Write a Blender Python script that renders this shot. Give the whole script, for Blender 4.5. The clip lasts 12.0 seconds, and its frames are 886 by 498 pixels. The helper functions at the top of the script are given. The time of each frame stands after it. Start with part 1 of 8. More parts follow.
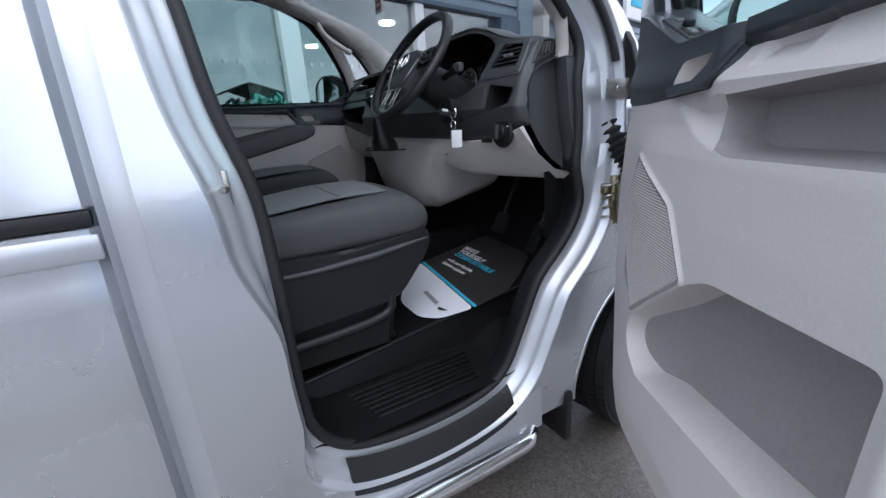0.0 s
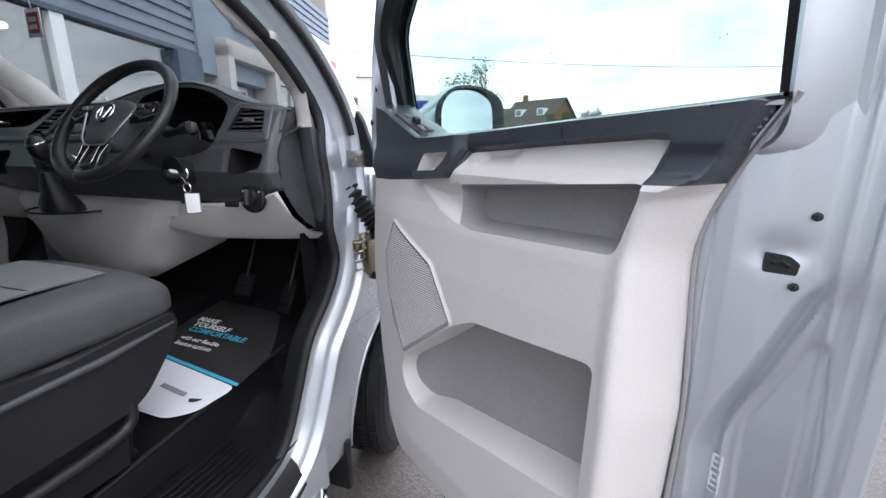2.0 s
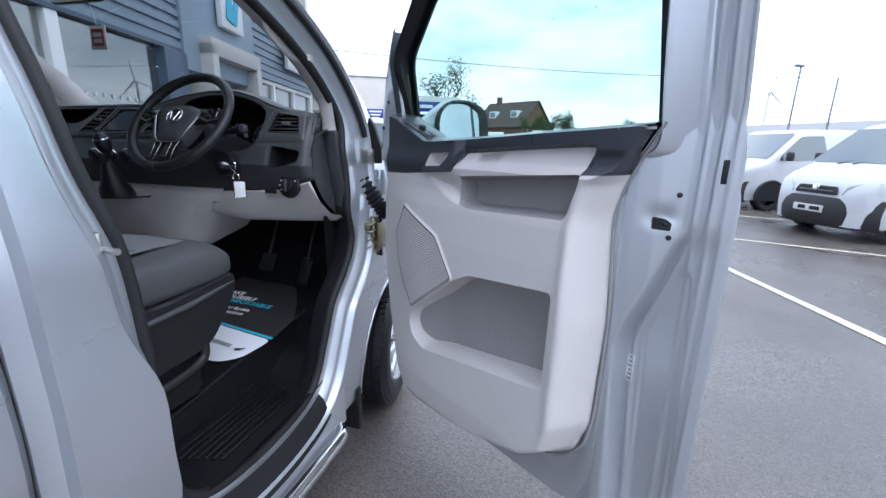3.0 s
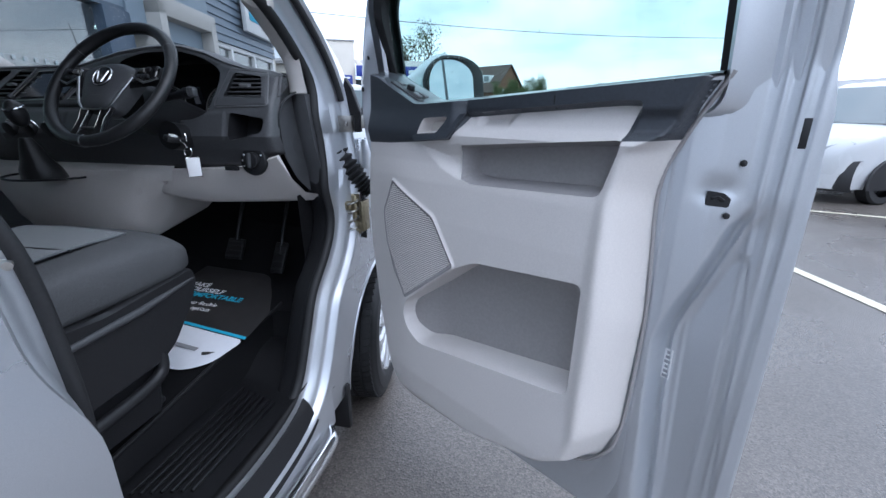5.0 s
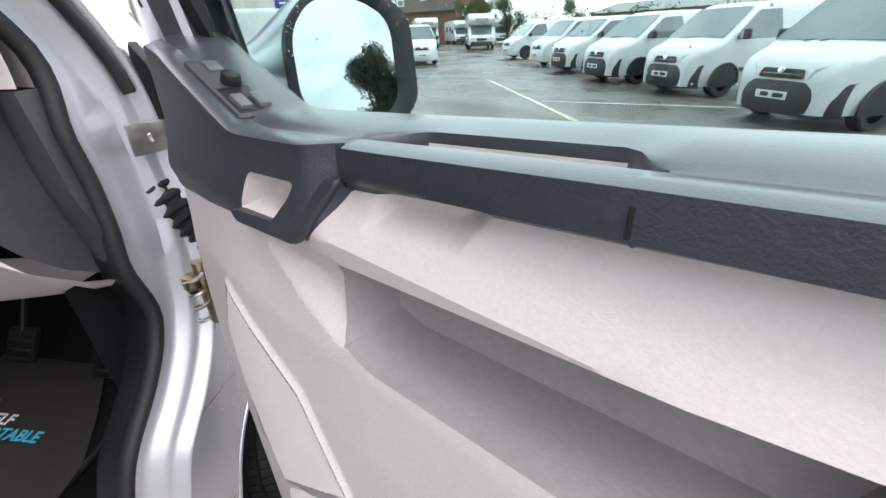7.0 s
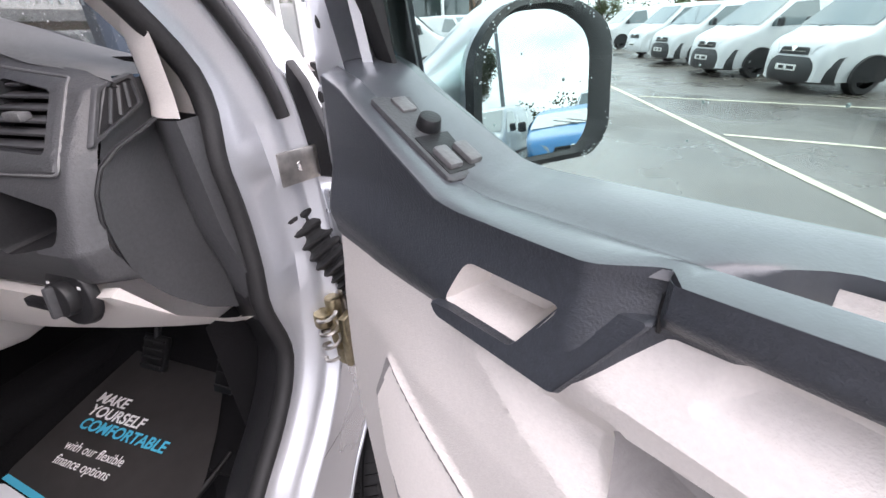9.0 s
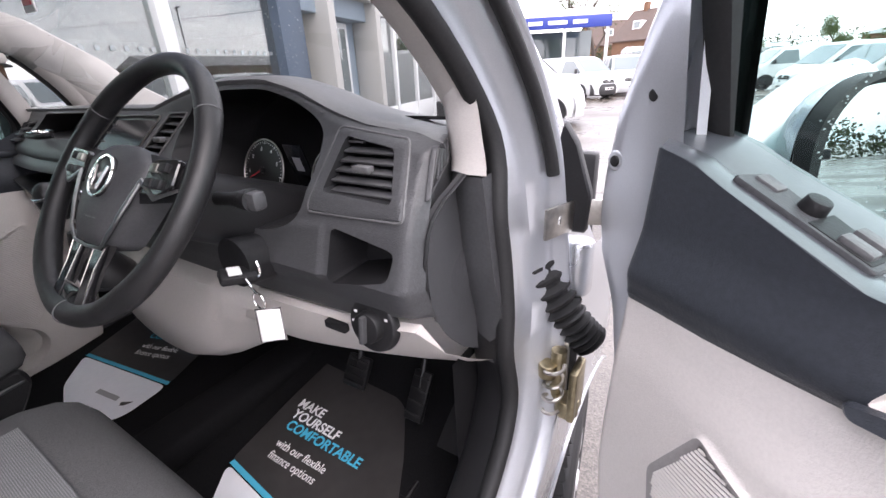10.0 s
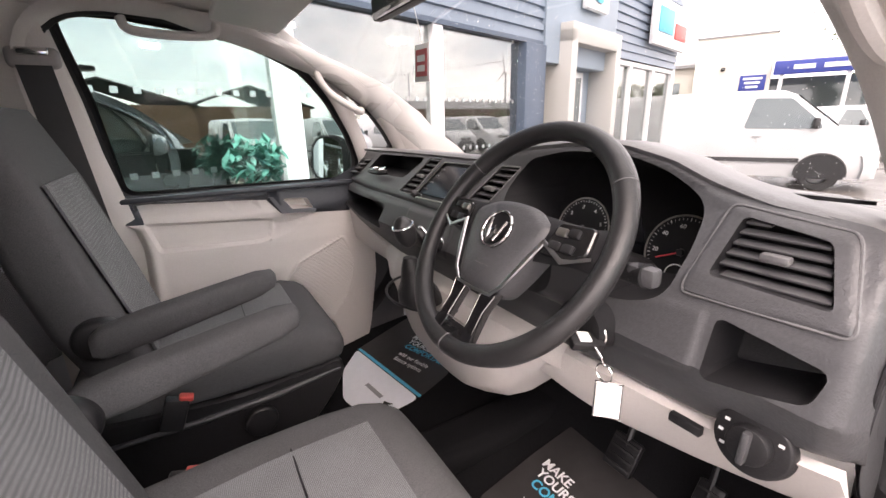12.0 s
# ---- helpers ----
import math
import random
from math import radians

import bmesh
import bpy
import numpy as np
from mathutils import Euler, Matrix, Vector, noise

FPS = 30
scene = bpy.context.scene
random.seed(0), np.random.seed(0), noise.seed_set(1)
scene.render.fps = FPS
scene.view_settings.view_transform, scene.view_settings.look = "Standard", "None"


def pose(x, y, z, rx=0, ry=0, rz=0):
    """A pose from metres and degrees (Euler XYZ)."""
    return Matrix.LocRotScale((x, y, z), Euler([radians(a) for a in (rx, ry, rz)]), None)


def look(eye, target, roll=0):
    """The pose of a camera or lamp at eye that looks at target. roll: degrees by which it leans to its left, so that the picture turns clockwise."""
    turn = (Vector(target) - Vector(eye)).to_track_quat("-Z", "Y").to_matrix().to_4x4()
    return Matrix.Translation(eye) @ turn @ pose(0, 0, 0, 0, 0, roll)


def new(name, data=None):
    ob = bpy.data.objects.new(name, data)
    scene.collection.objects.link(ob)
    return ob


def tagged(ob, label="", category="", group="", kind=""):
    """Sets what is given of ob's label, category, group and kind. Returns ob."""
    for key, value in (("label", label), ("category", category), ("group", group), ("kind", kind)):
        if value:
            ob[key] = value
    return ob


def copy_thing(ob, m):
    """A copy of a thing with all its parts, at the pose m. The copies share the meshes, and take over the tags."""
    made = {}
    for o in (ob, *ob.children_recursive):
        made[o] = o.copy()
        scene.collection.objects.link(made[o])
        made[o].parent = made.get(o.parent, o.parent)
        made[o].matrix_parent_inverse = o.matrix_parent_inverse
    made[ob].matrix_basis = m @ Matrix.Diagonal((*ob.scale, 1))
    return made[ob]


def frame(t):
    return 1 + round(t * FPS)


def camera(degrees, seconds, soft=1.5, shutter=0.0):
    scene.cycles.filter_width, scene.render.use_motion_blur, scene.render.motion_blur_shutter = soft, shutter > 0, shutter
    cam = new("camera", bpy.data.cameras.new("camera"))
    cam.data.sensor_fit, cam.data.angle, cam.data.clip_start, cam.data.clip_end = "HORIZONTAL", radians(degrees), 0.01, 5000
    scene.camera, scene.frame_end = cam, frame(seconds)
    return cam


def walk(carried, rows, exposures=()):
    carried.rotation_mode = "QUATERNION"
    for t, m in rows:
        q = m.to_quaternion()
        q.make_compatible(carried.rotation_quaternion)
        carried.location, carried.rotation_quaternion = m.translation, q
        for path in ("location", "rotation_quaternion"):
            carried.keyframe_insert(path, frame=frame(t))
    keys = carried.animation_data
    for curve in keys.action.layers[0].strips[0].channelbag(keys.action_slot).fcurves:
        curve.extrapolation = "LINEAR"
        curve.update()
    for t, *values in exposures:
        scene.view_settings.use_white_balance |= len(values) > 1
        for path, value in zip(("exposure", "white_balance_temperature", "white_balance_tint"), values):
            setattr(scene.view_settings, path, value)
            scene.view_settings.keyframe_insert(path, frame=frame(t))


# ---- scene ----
cam = camera(93.31, 12.0)
PATH = [
    (0.0, -0.014, -1.793, 1.249, 72.20, 3.38, -30.91),
    (0.5, 0.163, -1.917, 1.257, 72.09, 3.79, -41.80),
    (1.0, 0.150, -1.877, 1.266, 73.23, 2.18, -55.64),
    (1.5, 0.043, -1.764, 1.293, 75.14, 0.76, -64.88),
    (2.0, -0.151, -1.690, 1.338, 75.96, 0.02, -70.35),
    (2.5, -0.342, -1.707, 1.334, 76.31, -0.73, -73.17),
    (3.0, -0.511, -1.723, 1.344, 76.00, -1.11, -73.75),
    (5.0, -0.340, -1.607, 1.332, 71.89, -0.18, -77.45),
    (5.5, -0.114, -1.547, 1.350, 69.70, 0.61, -80.32),
    (6.0, 0.096, -1.551, 1.380, 67.00, 1.12, -82.52),
    (6.5, 0.285, -1.575, 1.424, 63.82, 1.21, -83.53),
    (8.5, 0.515, -1.453, 1.465, 60.46, 1.92, -76.61),
    (9.0, 0.535, -1.373, 1.487, 61.74, 2.21, -72.11),
    (9.5, 0.494, -1.260, 1.510, 64.18, 2.43, -65.92),
    (10.0, 0.430, -1.133, 1.534, 66.90, 2.52, -57.99),
    (10.5, 0.363, -1.052, 1.555, 69.06, 2.41, -49.81),
    (11.0, 0.297, -0.996, 1.566, 70.75, 2.16, -42.58),
    (11.5, 0.253, -0.953, 1.573, 72.07, 1.75, -36.45),
    (12.0, 0.274, -0.920, 1.579, 73.13, 1.27, -31.10),
]
EXPOSURES = [(0.0, 0.0, 5850, 14), (0.5, 0.6, 6650, 17), (1.0, 0.75, 6950, 18), (2.0, 0.42, 6200, 15), (2.5, 0.28, 5850, 14), (3.0, 0.12, 5550, 13), (5.0, 0.08, 5500, 12), (5.5, 0.35, 5900, 13), (6.0, 0.5, 6100, 14),
             (6.5, 0.6, 6450, 15), (8.5, 1.0, 6850, 23), (9.5, 1.15, 6650, 22), (10.5, 1.28, 6800, 22), (11.0, 1.48, 7150, 24), (12.0, 1.82, 7550, 26)]
walk(cam, [(t, pose(x, y, z, rx, ry, rz)) for t, x, y, z, rx, ry, rz in PATH], EXPOSURES)


# ---- world and light ----
world = bpy.data.worlds.new("sky")
scene.world = world
world.use_nodes = True
wn, wl = world.node_tree.nodes, world.node_tree.links
wn.clear()
w_out = wn.new("ShaderNodeOutputWorld")
w_bg = wn.new("ShaderNodeBackground")
w_sky = wn.new("ShaderNodeTexSky")
w_sky.sky_type = "NISHITA"
w_sky.sun_disc = False
w_sky.sun_elevation, w_sky.sun_rotation = radians(48), radians(200)
w_sky.air_density, w_sky.dust_density = 1.0, 3.0
w_co = wn.new("ShaderNodeTexCoord")
w_map = wn.new("ShaderNodeMapping")
w_map.inputs["Scale"].default_value = (1.0, 1.0, 2.6)
w_no = wn.new("ShaderNodeTexNoise")
w_no.inputs["Scale"].default_value = 3.2
w_no.inputs["Detail"].default_value = 7.0
w_no.inputs["Roughness"].default_value = 0.55
w_rp = wn.new("ShaderNodeValToRGB")
w_rp.color_ramp.elements[0].position, w_rp.color_ramp.elements[0].color = 0.36, (5.6, 6.2, 6.9, 1)
w_rp.color_ramp.elements[1].position, w_rp.color_ramp.elements[1].color = 0.62, (10.2, 10.3, 10.5, 1)
w_mx = wn.new("ShaderNodeMix")
w_mx.data_type = "RGBA"
w_mx.inputs[0].default_value = 0.88
wl.new(w_co.outputs["Generated"], w_map.inputs["Vector"])
wl.new(w_map.outputs["Vector"], w_no.inputs["Vector"])
wl.new(w_no.outputs["Fac"], w_rp.inputs["Fac"])
wl.new(w_sky.outputs["Color"], w_mx.inputs[6])
wl.new(w_rp.outputs["Color"], w_mx.inputs[7])
wl.new(w_mx.outputs[2], w_bg.inputs["Color"])
w_bg.inputs["Strength"].default_value = 0.23
wl.new(w_bg.outputs["Background"], w_out.inputs["Surface"])

sun_data = bpy.data.lights.new("sun", "SUN")
sun_data.energy, sun_data.angle, sun_data.color = 1.0, radians(40), (1.0, 0.97, 0.93)
sun = new("sun", sun_data)
sun.matrix_world = look((-6, -16, 24), (1, 0, 0.5))


# ---- materials ----
def mat(name, color, rough=0.5, metal=0.0, grain=0.0, grain_scale=60.0, stain=0.0, stain_scale=3.0,
        bump=0.0, bump_scale=200.0, coat=0.0, spec=0.5, island=0.0):
    m = bpy.data.materials.new(name)
    m.use_nodes = True
    nt = m.node_tree
    b = nt.nodes["Principled BSDF"]
    b.inputs["Roughness"].default_value = rough
    b.inputs["Metallic"].default_value = metal
    b.inputs["Coat Weight"].default_value = coat
    b.inputs["Coat Roughness"].default_value = 0.05
    b.inputs["Specular IOR Level"].default_value = spec
    co = nt.nodes.new("ShaderNodeTexCoord")
    src = None

    def shade(fac_socket, amount, prev):
        ramp = nt.nodes.new("ShaderNodeMapRange")
        ramp.inputs["From Min"].default_value, ramp.inputs["From Max"].default_value = 0.3, 0.7
        ramp.inputs["To Min"].default_value, ramp.inputs["To Max"].default_value = 1 - amount, 1 + amount
        nt.links.new(fac_socket, ramp.inputs["Value"])
        mul = nt.nodes.new("ShaderNodeMix")
        mul.data_type, mul.blend_type = "RGBA", "MULTIPLY"
        mul.inputs[0].default_value = 1.0
        if prev is None:
            mul.inputs[6].default_value = (*color, 1)
        else:
            nt.links.new(prev, mul.inputs[6])
        nt.links.new(ramp.outputs["Result"], mul.inputs[7])
        return mul.outputs[2]

    def noise_node(scale, detail=4.0):
        n = nt.nodes.new("ShaderNodeTexNoise")
        n.inputs["Scale"].default_value, n.inputs["Detail"].default_value = scale, detail
        nt.links.new(co.outputs["Object"], n.inputs["Vector"])
        return n

    if grain:
        src = shade(noise_node(grain_scale).outputs["Fac"], grain, src)
    if stain:
        sn = noise_node(stain_scale, 6.0)
        src = shade(sn.outputs["Fac"], stain, src)
        rr = nt.nodes.new("ShaderNodeMapRange")
        rr.inputs["From Min"].default_value, rr.inputs["From Max"].default_value = 0.3, 0.7
        rr.inputs["To Min"].default_value, rr.inputs["To Max"].default_value = max(0.02, rough * 0.85), min(1, rough * 1.15)
        nt.links.new(sn.outputs["Fac"], rr.inputs["Value"])
        nt.links.new(rr.outputs["Result"], b.inputs["Roughness"])
    if island:
        oi = nt.nodes.new("ShaderNodeObjectInfo")
        src = shade(oi.outputs["Random"], island, src)
    if src is None:
        b.inputs["Base Color"].default_value = (*color, 1)
    else:
        nt.links.new(src, b.inputs["Base Color"])
    if bump:
        bn = nt.nodes.new("ShaderNodeBump")
        bn.inputs["Strength"].default_value = bump
        bn.inputs["Distance"].default_value = 0.002
        nt.links.new(noise_node(bump_scale, 3.0).outputs["Fac"], bn.inputs["Height"])
        nt.links.new(bn.outputs["Normal"], b.inputs["Normal"])
    return m


def glass_mat(name, tint, ior=1.45, rough=0.0, least=None, most=0.85):
    m = bpy.data.materials.new(name)
    m.use_nodes = True
    nt = m.node_tree
    nt.nodes.clear()
    out = nt.nodes.new("ShaderNodeOutputMaterial")
    mix = nt.nodes.new("ShaderNodeMixShader")
    tr = nt.nodes.new("ShaderNodeBsdfTransparent")
    gl = nt.nodes.new("ShaderNodeBsdfGlossy")
    lw = nt.nodes.new("ShaderNodeLayerWeight")
    lw.inputs["Blend"].default_value = 0.5
    pw = nt.nodes.new("ShaderNodeMath")
    pw.operation = "POWER"
    pw.inputs[1].default_value = 4.0
    fr = nt.nodes.new("ShaderNodeMapRange")
    fr.inputs["To Min"].default_value, fr.inputs["To Max"].default_value = least or ((ior - 1) / (ior + 1)) ** 2, most
    nt.links.new(lw.outputs["Facing"], pw.inputs[0])
    nt.links.new(pw.outputs[0], fr.inputs["Value"])
    tr.inputs["Color"].default_value = (*tint, 1)
    gl.inputs["Roughness"].default_value = rough
    nt.links.new(fr.outputs["Result"], mix.inputs["Fac"])
    nt.links.new(tr.outputs["BSDF"], mix.inputs[1])
    nt.links.new(gl.outputs["BSDF"], mix.inputs[2])
    nt.links.new(mix.outputs["Shader"], out.inputs["Surface"])
    return m


def weave_mat(name, a, b_, scale=260.0, ribs=(1, 1, 1)):
    """Woven seat cloth: fine ribs in two directions, with a soft colour change."""
    m = bpy.data.materials.new(name)
    m.use_nodes = True
    nt = m.node_tree
    p = nt.nodes["Principled BSDF"]
    p.inputs["Roughness"].default_value = 0.9
    p.inputs["Sheen Weight"].default_value = 0.25
    co = nt.nodes.new("ShaderNodeTexCoord")
    heights = []
    for direction in ("X", "Y"):
        wv = nt.nodes.new("ShaderNodeTexWave")
        wv.bands_direction = direction
        wv.inputs["Scale"].default_value = scale * (1.0 if direction == "X" else 1.7)
        wv.inputs["Distortion"].default_value = 0.15
        nt.links.new(co.outputs["Object"], wv.inputs["Vector"])
        heights.append(wv.outputs["Fac"])
    mul = nt.nodes.new("ShaderNodeMath")
    mul.operation = "MULTIPLY"
    nt.links.new(heights[0], mul.inputs[0])
    nt.links.new(heights[1], mul.inputs[1])
    no = nt.nodes.new("ShaderNodeTexNoise")
    no.inputs["Scale"].default_value = 12
    nt.links.new(co.outputs["Object"], no.inputs["Vector"])
    add = nt.nodes.new("ShaderNodeMath")
    add.operation = "MULTIPLY_ADD"
    nt.links.new(no.outputs["Fac"], add.inputs[0])
    add.inputs[1].default_value = 0.35
    nt.links.new(mul.outputs[0], add.inputs[2])
    mx = nt.nodes.new("ShaderNodeMix")
    mx.data_type = "RGBA"
    mx.inputs[6].default_value, mx.inputs[7].default_value = (*a, 1), (*b_, 1)
    nt.links.new(add.outputs[0], mx.inputs[0])
    nt.links.new(mx.outputs[2], p.inputs["Base Color"])
    bn = nt.nodes.new("ShaderNodeBump")
    bn.inputs["Strength"].default_value, bn.inputs["Distance"].default_value = 0.35, 0.002
    nt.links.new(mul.outputs[0], bn.inputs["Height"])
    nt.links.new(bn.outputs["Normal"], p.inputs["Normal"])
    return m


def wet_asphalt():
    m = mat("wet_asphalt", (0.100, 0.087, 0.076), 0.45, grain=0.4, grain_scale=140, spec=0.8, stain=0.25, stain_scale=0.5)
    nt = m.node_tree
    p = nt.nodes["Principled BSDF"]
    co = nt.nodes.new("ShaderNodeTexCoord")
    big = nt.nodes.new("ShaderNodeTexNoise")
    big.inputs["Scale"].default_value, big.inputs["Detail"].default_value = 0.35, 8.0
    nt.links.new(co.outputs["Object"], big.inputs["Vector"])
    rg = nt.nodes.new("ShaderNodeMapRange")
    rg.inputs["From Min"].default_value, rg.inputs["From Max"].default_value = 0.38, 0.62
    rg.inputs["To Min"].default_value, rg.inputs["To Max"].default_value = 0.09, 0.5
    nt.links.new(big.outputs["Fac"], rg.inputs["Value"])
    nt.links.new(rg.outputs["Result"], p.inputs["Roughness"])
    vo = nt.nodes.new("ShaderNodeTexVoronoi")
    vo.inputs["Scale"].default_value = 110
    nt.links.new(co.outputs["Object"], vo.inputs["Vector"])
    bw = nt.nodes.new("ShaderNodeRGBToBW")
    nt.links.new(vo.outputs["Color"], bw.inputs["Color"])
    st = nt.nodes.new("ShaderNodeMapRange")
    st.inputs["From Min"].default_value, st.inputs["From Max"].default_value = 0.2, 0.8
    st.inputs["To Min"].default_value, st.inputs["To Max"].default_value = 0.72, 1.28
    nt.links.new(bw.outputs["Val"], st.inputs["Value"])
    stones = nt.nodes.new("ShaderNodeMix")
    stones.data_type, stones.blend_type = "RGBA", "MULTIPLY"
    stones.inputs[0].default_value = 1.0
    nt.links.new(p.inputs["Base Color"].links[0].from_socket, stones.inputs[6])
    nt.links.new(st.outputs["Result"], stones.inputs[7])
    nt.links.new(stones.outputs[2], p.inputs["Base Color"])
    bn = nt.nodes.new("ShaderNodeBump")
    bn.inputs["Strength"].default_value, bn.inputs["Distance"].default_value = 0.4, 0.004
    nt.links.new(vo.outputs["Distance"], bn.inputs["Height"])
    nt.links.new(bn.outputs["Normal"], p.inputs["Normal"])
    return m


SILVER = mat("silver_paint", (0.60, 0.62, 0.65), 0.28, 0.8, grain=0.05, grain_scale=900, stain=0.05, stain_scale=2, coat=0.6)
SILVER_IN = mat("silver_inner_paint", (0.58, 0.60, 0.63), 0.33, 0.65, grain=0.05, grain_scale=700, stain=0.025, stain_scale=3, coat=0.4)
BLACK_PL = mat("black_plastic", (0.013, 0.013, 0.0145), 0.45, spec=0.4, grain=0.2, grain_scale=300, bump=0.25, bump_scale=450)
DASH = mat("charcoal_soft_plastic", (0.056, 0.057, 0.061), 0.48, grain=0.12, grain_scale=200, stain=0.08, stain_scale=3, bump=0.3, bump_scale=380)
DASH_TOP = mat("grey_dash_top", (0.12, 0.12, 0.123), 0.42, grain=0.12, grain_scale=200, bump=0.3, bump_scale=380)
TRIM = mat("warm_grey_trim", (0.635, 0.60, 0.573), 0.55, grain=0.035, grain_scale=260, stain=0.02, stain_scale=4, bump=0.32, bump_scale=520)
# own grey of small parts; in the door pockets it stands for shade
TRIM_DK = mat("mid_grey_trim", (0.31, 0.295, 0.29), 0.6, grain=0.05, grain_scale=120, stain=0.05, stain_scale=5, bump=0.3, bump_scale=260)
RAIL = mat("satin_slate_rail", (0.052, 0.058, 0.067), 0.30, grain=0.10, grain_scale=150, bump=0.15, bump_scale=480, spec=0.9, coat=1.0)
RAIL.node_tree.nodes["Principled BSDF"].inputs["Coat Roughness"].default_value = 0.3
DOOR_BLK = mat("slate_door_plastic", (0.040, 0.045, 0.054), 0.33, grain=0.12, grain_scale=150, bump=0.35, bump_scale=480)
RUBBER = mat("black_rubber", (0.012, 0.012, 0.013), 0.6, grain=0.2, grain_scale=200, bump=0.2, bump_scale=400)
LEATHER = mat("black_leather", (0.016, 0.016, 0.017), 0.29, grain=0.1, grain_scale=300, bump=0.4, bump_scale=700)
CHROME = mat("chrome", (0.8, 0.8, 0.8), 0.12, 1.0)
STEEL = mat("dull_steel", (0.45, 0.43, 0.40), 0.35, 1.0, grain=0.15, grain_scale=80)
BRASS = mat("passivated_steel", (0.34, 0.29, 0.19), 0.38, 1.0, grain=0.2, grain_scale=120)
MIRROR = mat("mirror_glass", (0.52, 0.56, 0.57), 0.0, 1.0)
PAPER_W = mat("white_paper", (0.78, 0.79, 0.84), 0.6, grain=0.02, grain_scale=40)
PAPER_K = mat("black_printed_paper", (0.028, 0.026, 0.026), 0.45, grain=0.1, grain_scale=30, stain=0.15, stain_scale=9)
INK_B = mat("blue_ink", (0.05, 0.42, 0.62), 0.5)
INK_W = mat("white_ink", (0.80, 0.80, 0.80), 0.5)
INK_R = mat("red_ink", (0.45, 0.03, 0.04), 0.5)
GREY_INK = mat("grey_ink", (0.3, 0.3, 0.32), 0.5)
FABRIC = mat("grey_seat_cloth", (0.079, 0.080, 0.083), 0.9, grain=0.3, grain_scale=650, stain=0.1, stain_scale=7, bump=0.4, bump_scale=800, spec=0.25)
FABRIC_C = weave_mat("patterned_centre_cloth", (0.055, 0.058, 0.062), (0.17, 0.178, 0.186), 118)
STEP = mat("black_step_plastic", (0.007, 0.007, 0.008), 0.42, spec=0.45, grain=0.2, grain_scale=200, bump=0.2, bump_scale=420)
CARPET = mat("black_carpet", (0.007, 0.007, 0.008), 0.95, spec=0.15, grain=0.4, grain_scale=400, bump=0.6, bump_scale=500)
HEADLINER = mat("grey_headliner", (0.74, 0.72, 0.69), 0.9, grain=0.06, grain_scale=300, bump=0.2, bump_scale=500)
TINT = glass_mat("tinted_door_glass", (0.70, 0.81, 0.79), most=0.45)
CLEAR = glass_mat("windscreen_glass", (0.55, 0.57, 0.565), 1.3)
RED_PL = mat("red_plastic", (0.55, 0.06, 0.05), 0.4)
DIALK = mat("dial_black", (0.006, 0.006, 0.007), 0.3)
ASPHALT = wet_asphalt()
LINE = mat("road_paint", (0.62, 0.58, 0.45), 0.55, grain=0.25, grain_scale=60, stain=0.25, stain_scale=3)
DROP = mat("water_drop", (0.62, 0.64, 0.65), 0.08, spec=0.9)


# ---- mesh helpers ----
def part(name, bm, material, parent=None, label="", angle=35, m=None):
    """Links a bmesh as one mesh object under a thing or a part."""
    me = bpy.data.meshes.new(name)
    bmesh.ops.recalc_face_normals(bm, faces=bm.faces)
    bm.to_mesh(me)
    bm.free()
    return part_mesh(name, me, material, parent, label, angle, m)


def part_mesh(name, me, material, parent=None, label="", angle=35, m=None):
    me.polygons.foreach_set("use_smooth", [True] * len(me.polygons))
    me.set_sharp_from_angle(angle=radians(angle))
    me.materials.append(material)
    ob = new(name, me)
    if parent:
        ob.parent = parent
    if m is not None:
        ob.matrix_basis = m
    if label:
        ob["label"] = label
    return ob


def thing(name, m, label, category, group="", kind=""):
    ob = new(name)
    ob.empty_display_size = 0.1
    ob.matrix_basis = m
    return tagged(ob, label, category, group, kind)


def rbox(size, centre=(0, 0, 0), bevel=0.0, segs=2, bm=None, m=None):
    """A box with rounded edges; added to bm where one is given."""
    b = bmesh.new()
    bmesh.ops.create_cube(b, size=1.0)
    bmesh.ops.scale(b, vec=size, verts=b.verts)
    if bevel:
        bmesh.ops.bevel(b, geom=b.edges[:], offset=min(bevel, min(size) * 0.49), segments=segs, profile=0.5, affect="EDGES")
    bmesh.ops.translate(b, vec=centre, verts=b.verts)
    if m is not None:
        bmesh.ops.transform(b, matrix=m, verts=b.verts)
    return join(bm, b)


def join(bm, b):
    if bm is None:
        return b
    me = bpy.data.meshes.new("tmp")
    b.to_mesh(me)
    b.free()
    bm.from_mesh(me)
    bpy.data.meshes.remove(me)
    return bm


def cyl(r0, r1, depth, segs=24, bevel=0.0, m=None, bm=None):
    """A round piece along z, centred."""
    b = bmesh.new()
    bmesh.ops.create_cone(b, cap_ends=True, segments=segs, radius1=r0, radius2=r1, depth=depth)
    if bevel:
        rim = [e for e in b.edges if len(e.link_faces) == 2 and abs(e.verts[0].co.z - e.verts[1].co.z) < 1e-6]
        bmesh.ops.bevel(b, geom=rim, offset=bevel, segments=2, profile=0.5, affect="EDGES")
    if m is not None:
        bmesh.ops.transform(b, matrix=m, verts=b.verts)
    return join(bm, b)


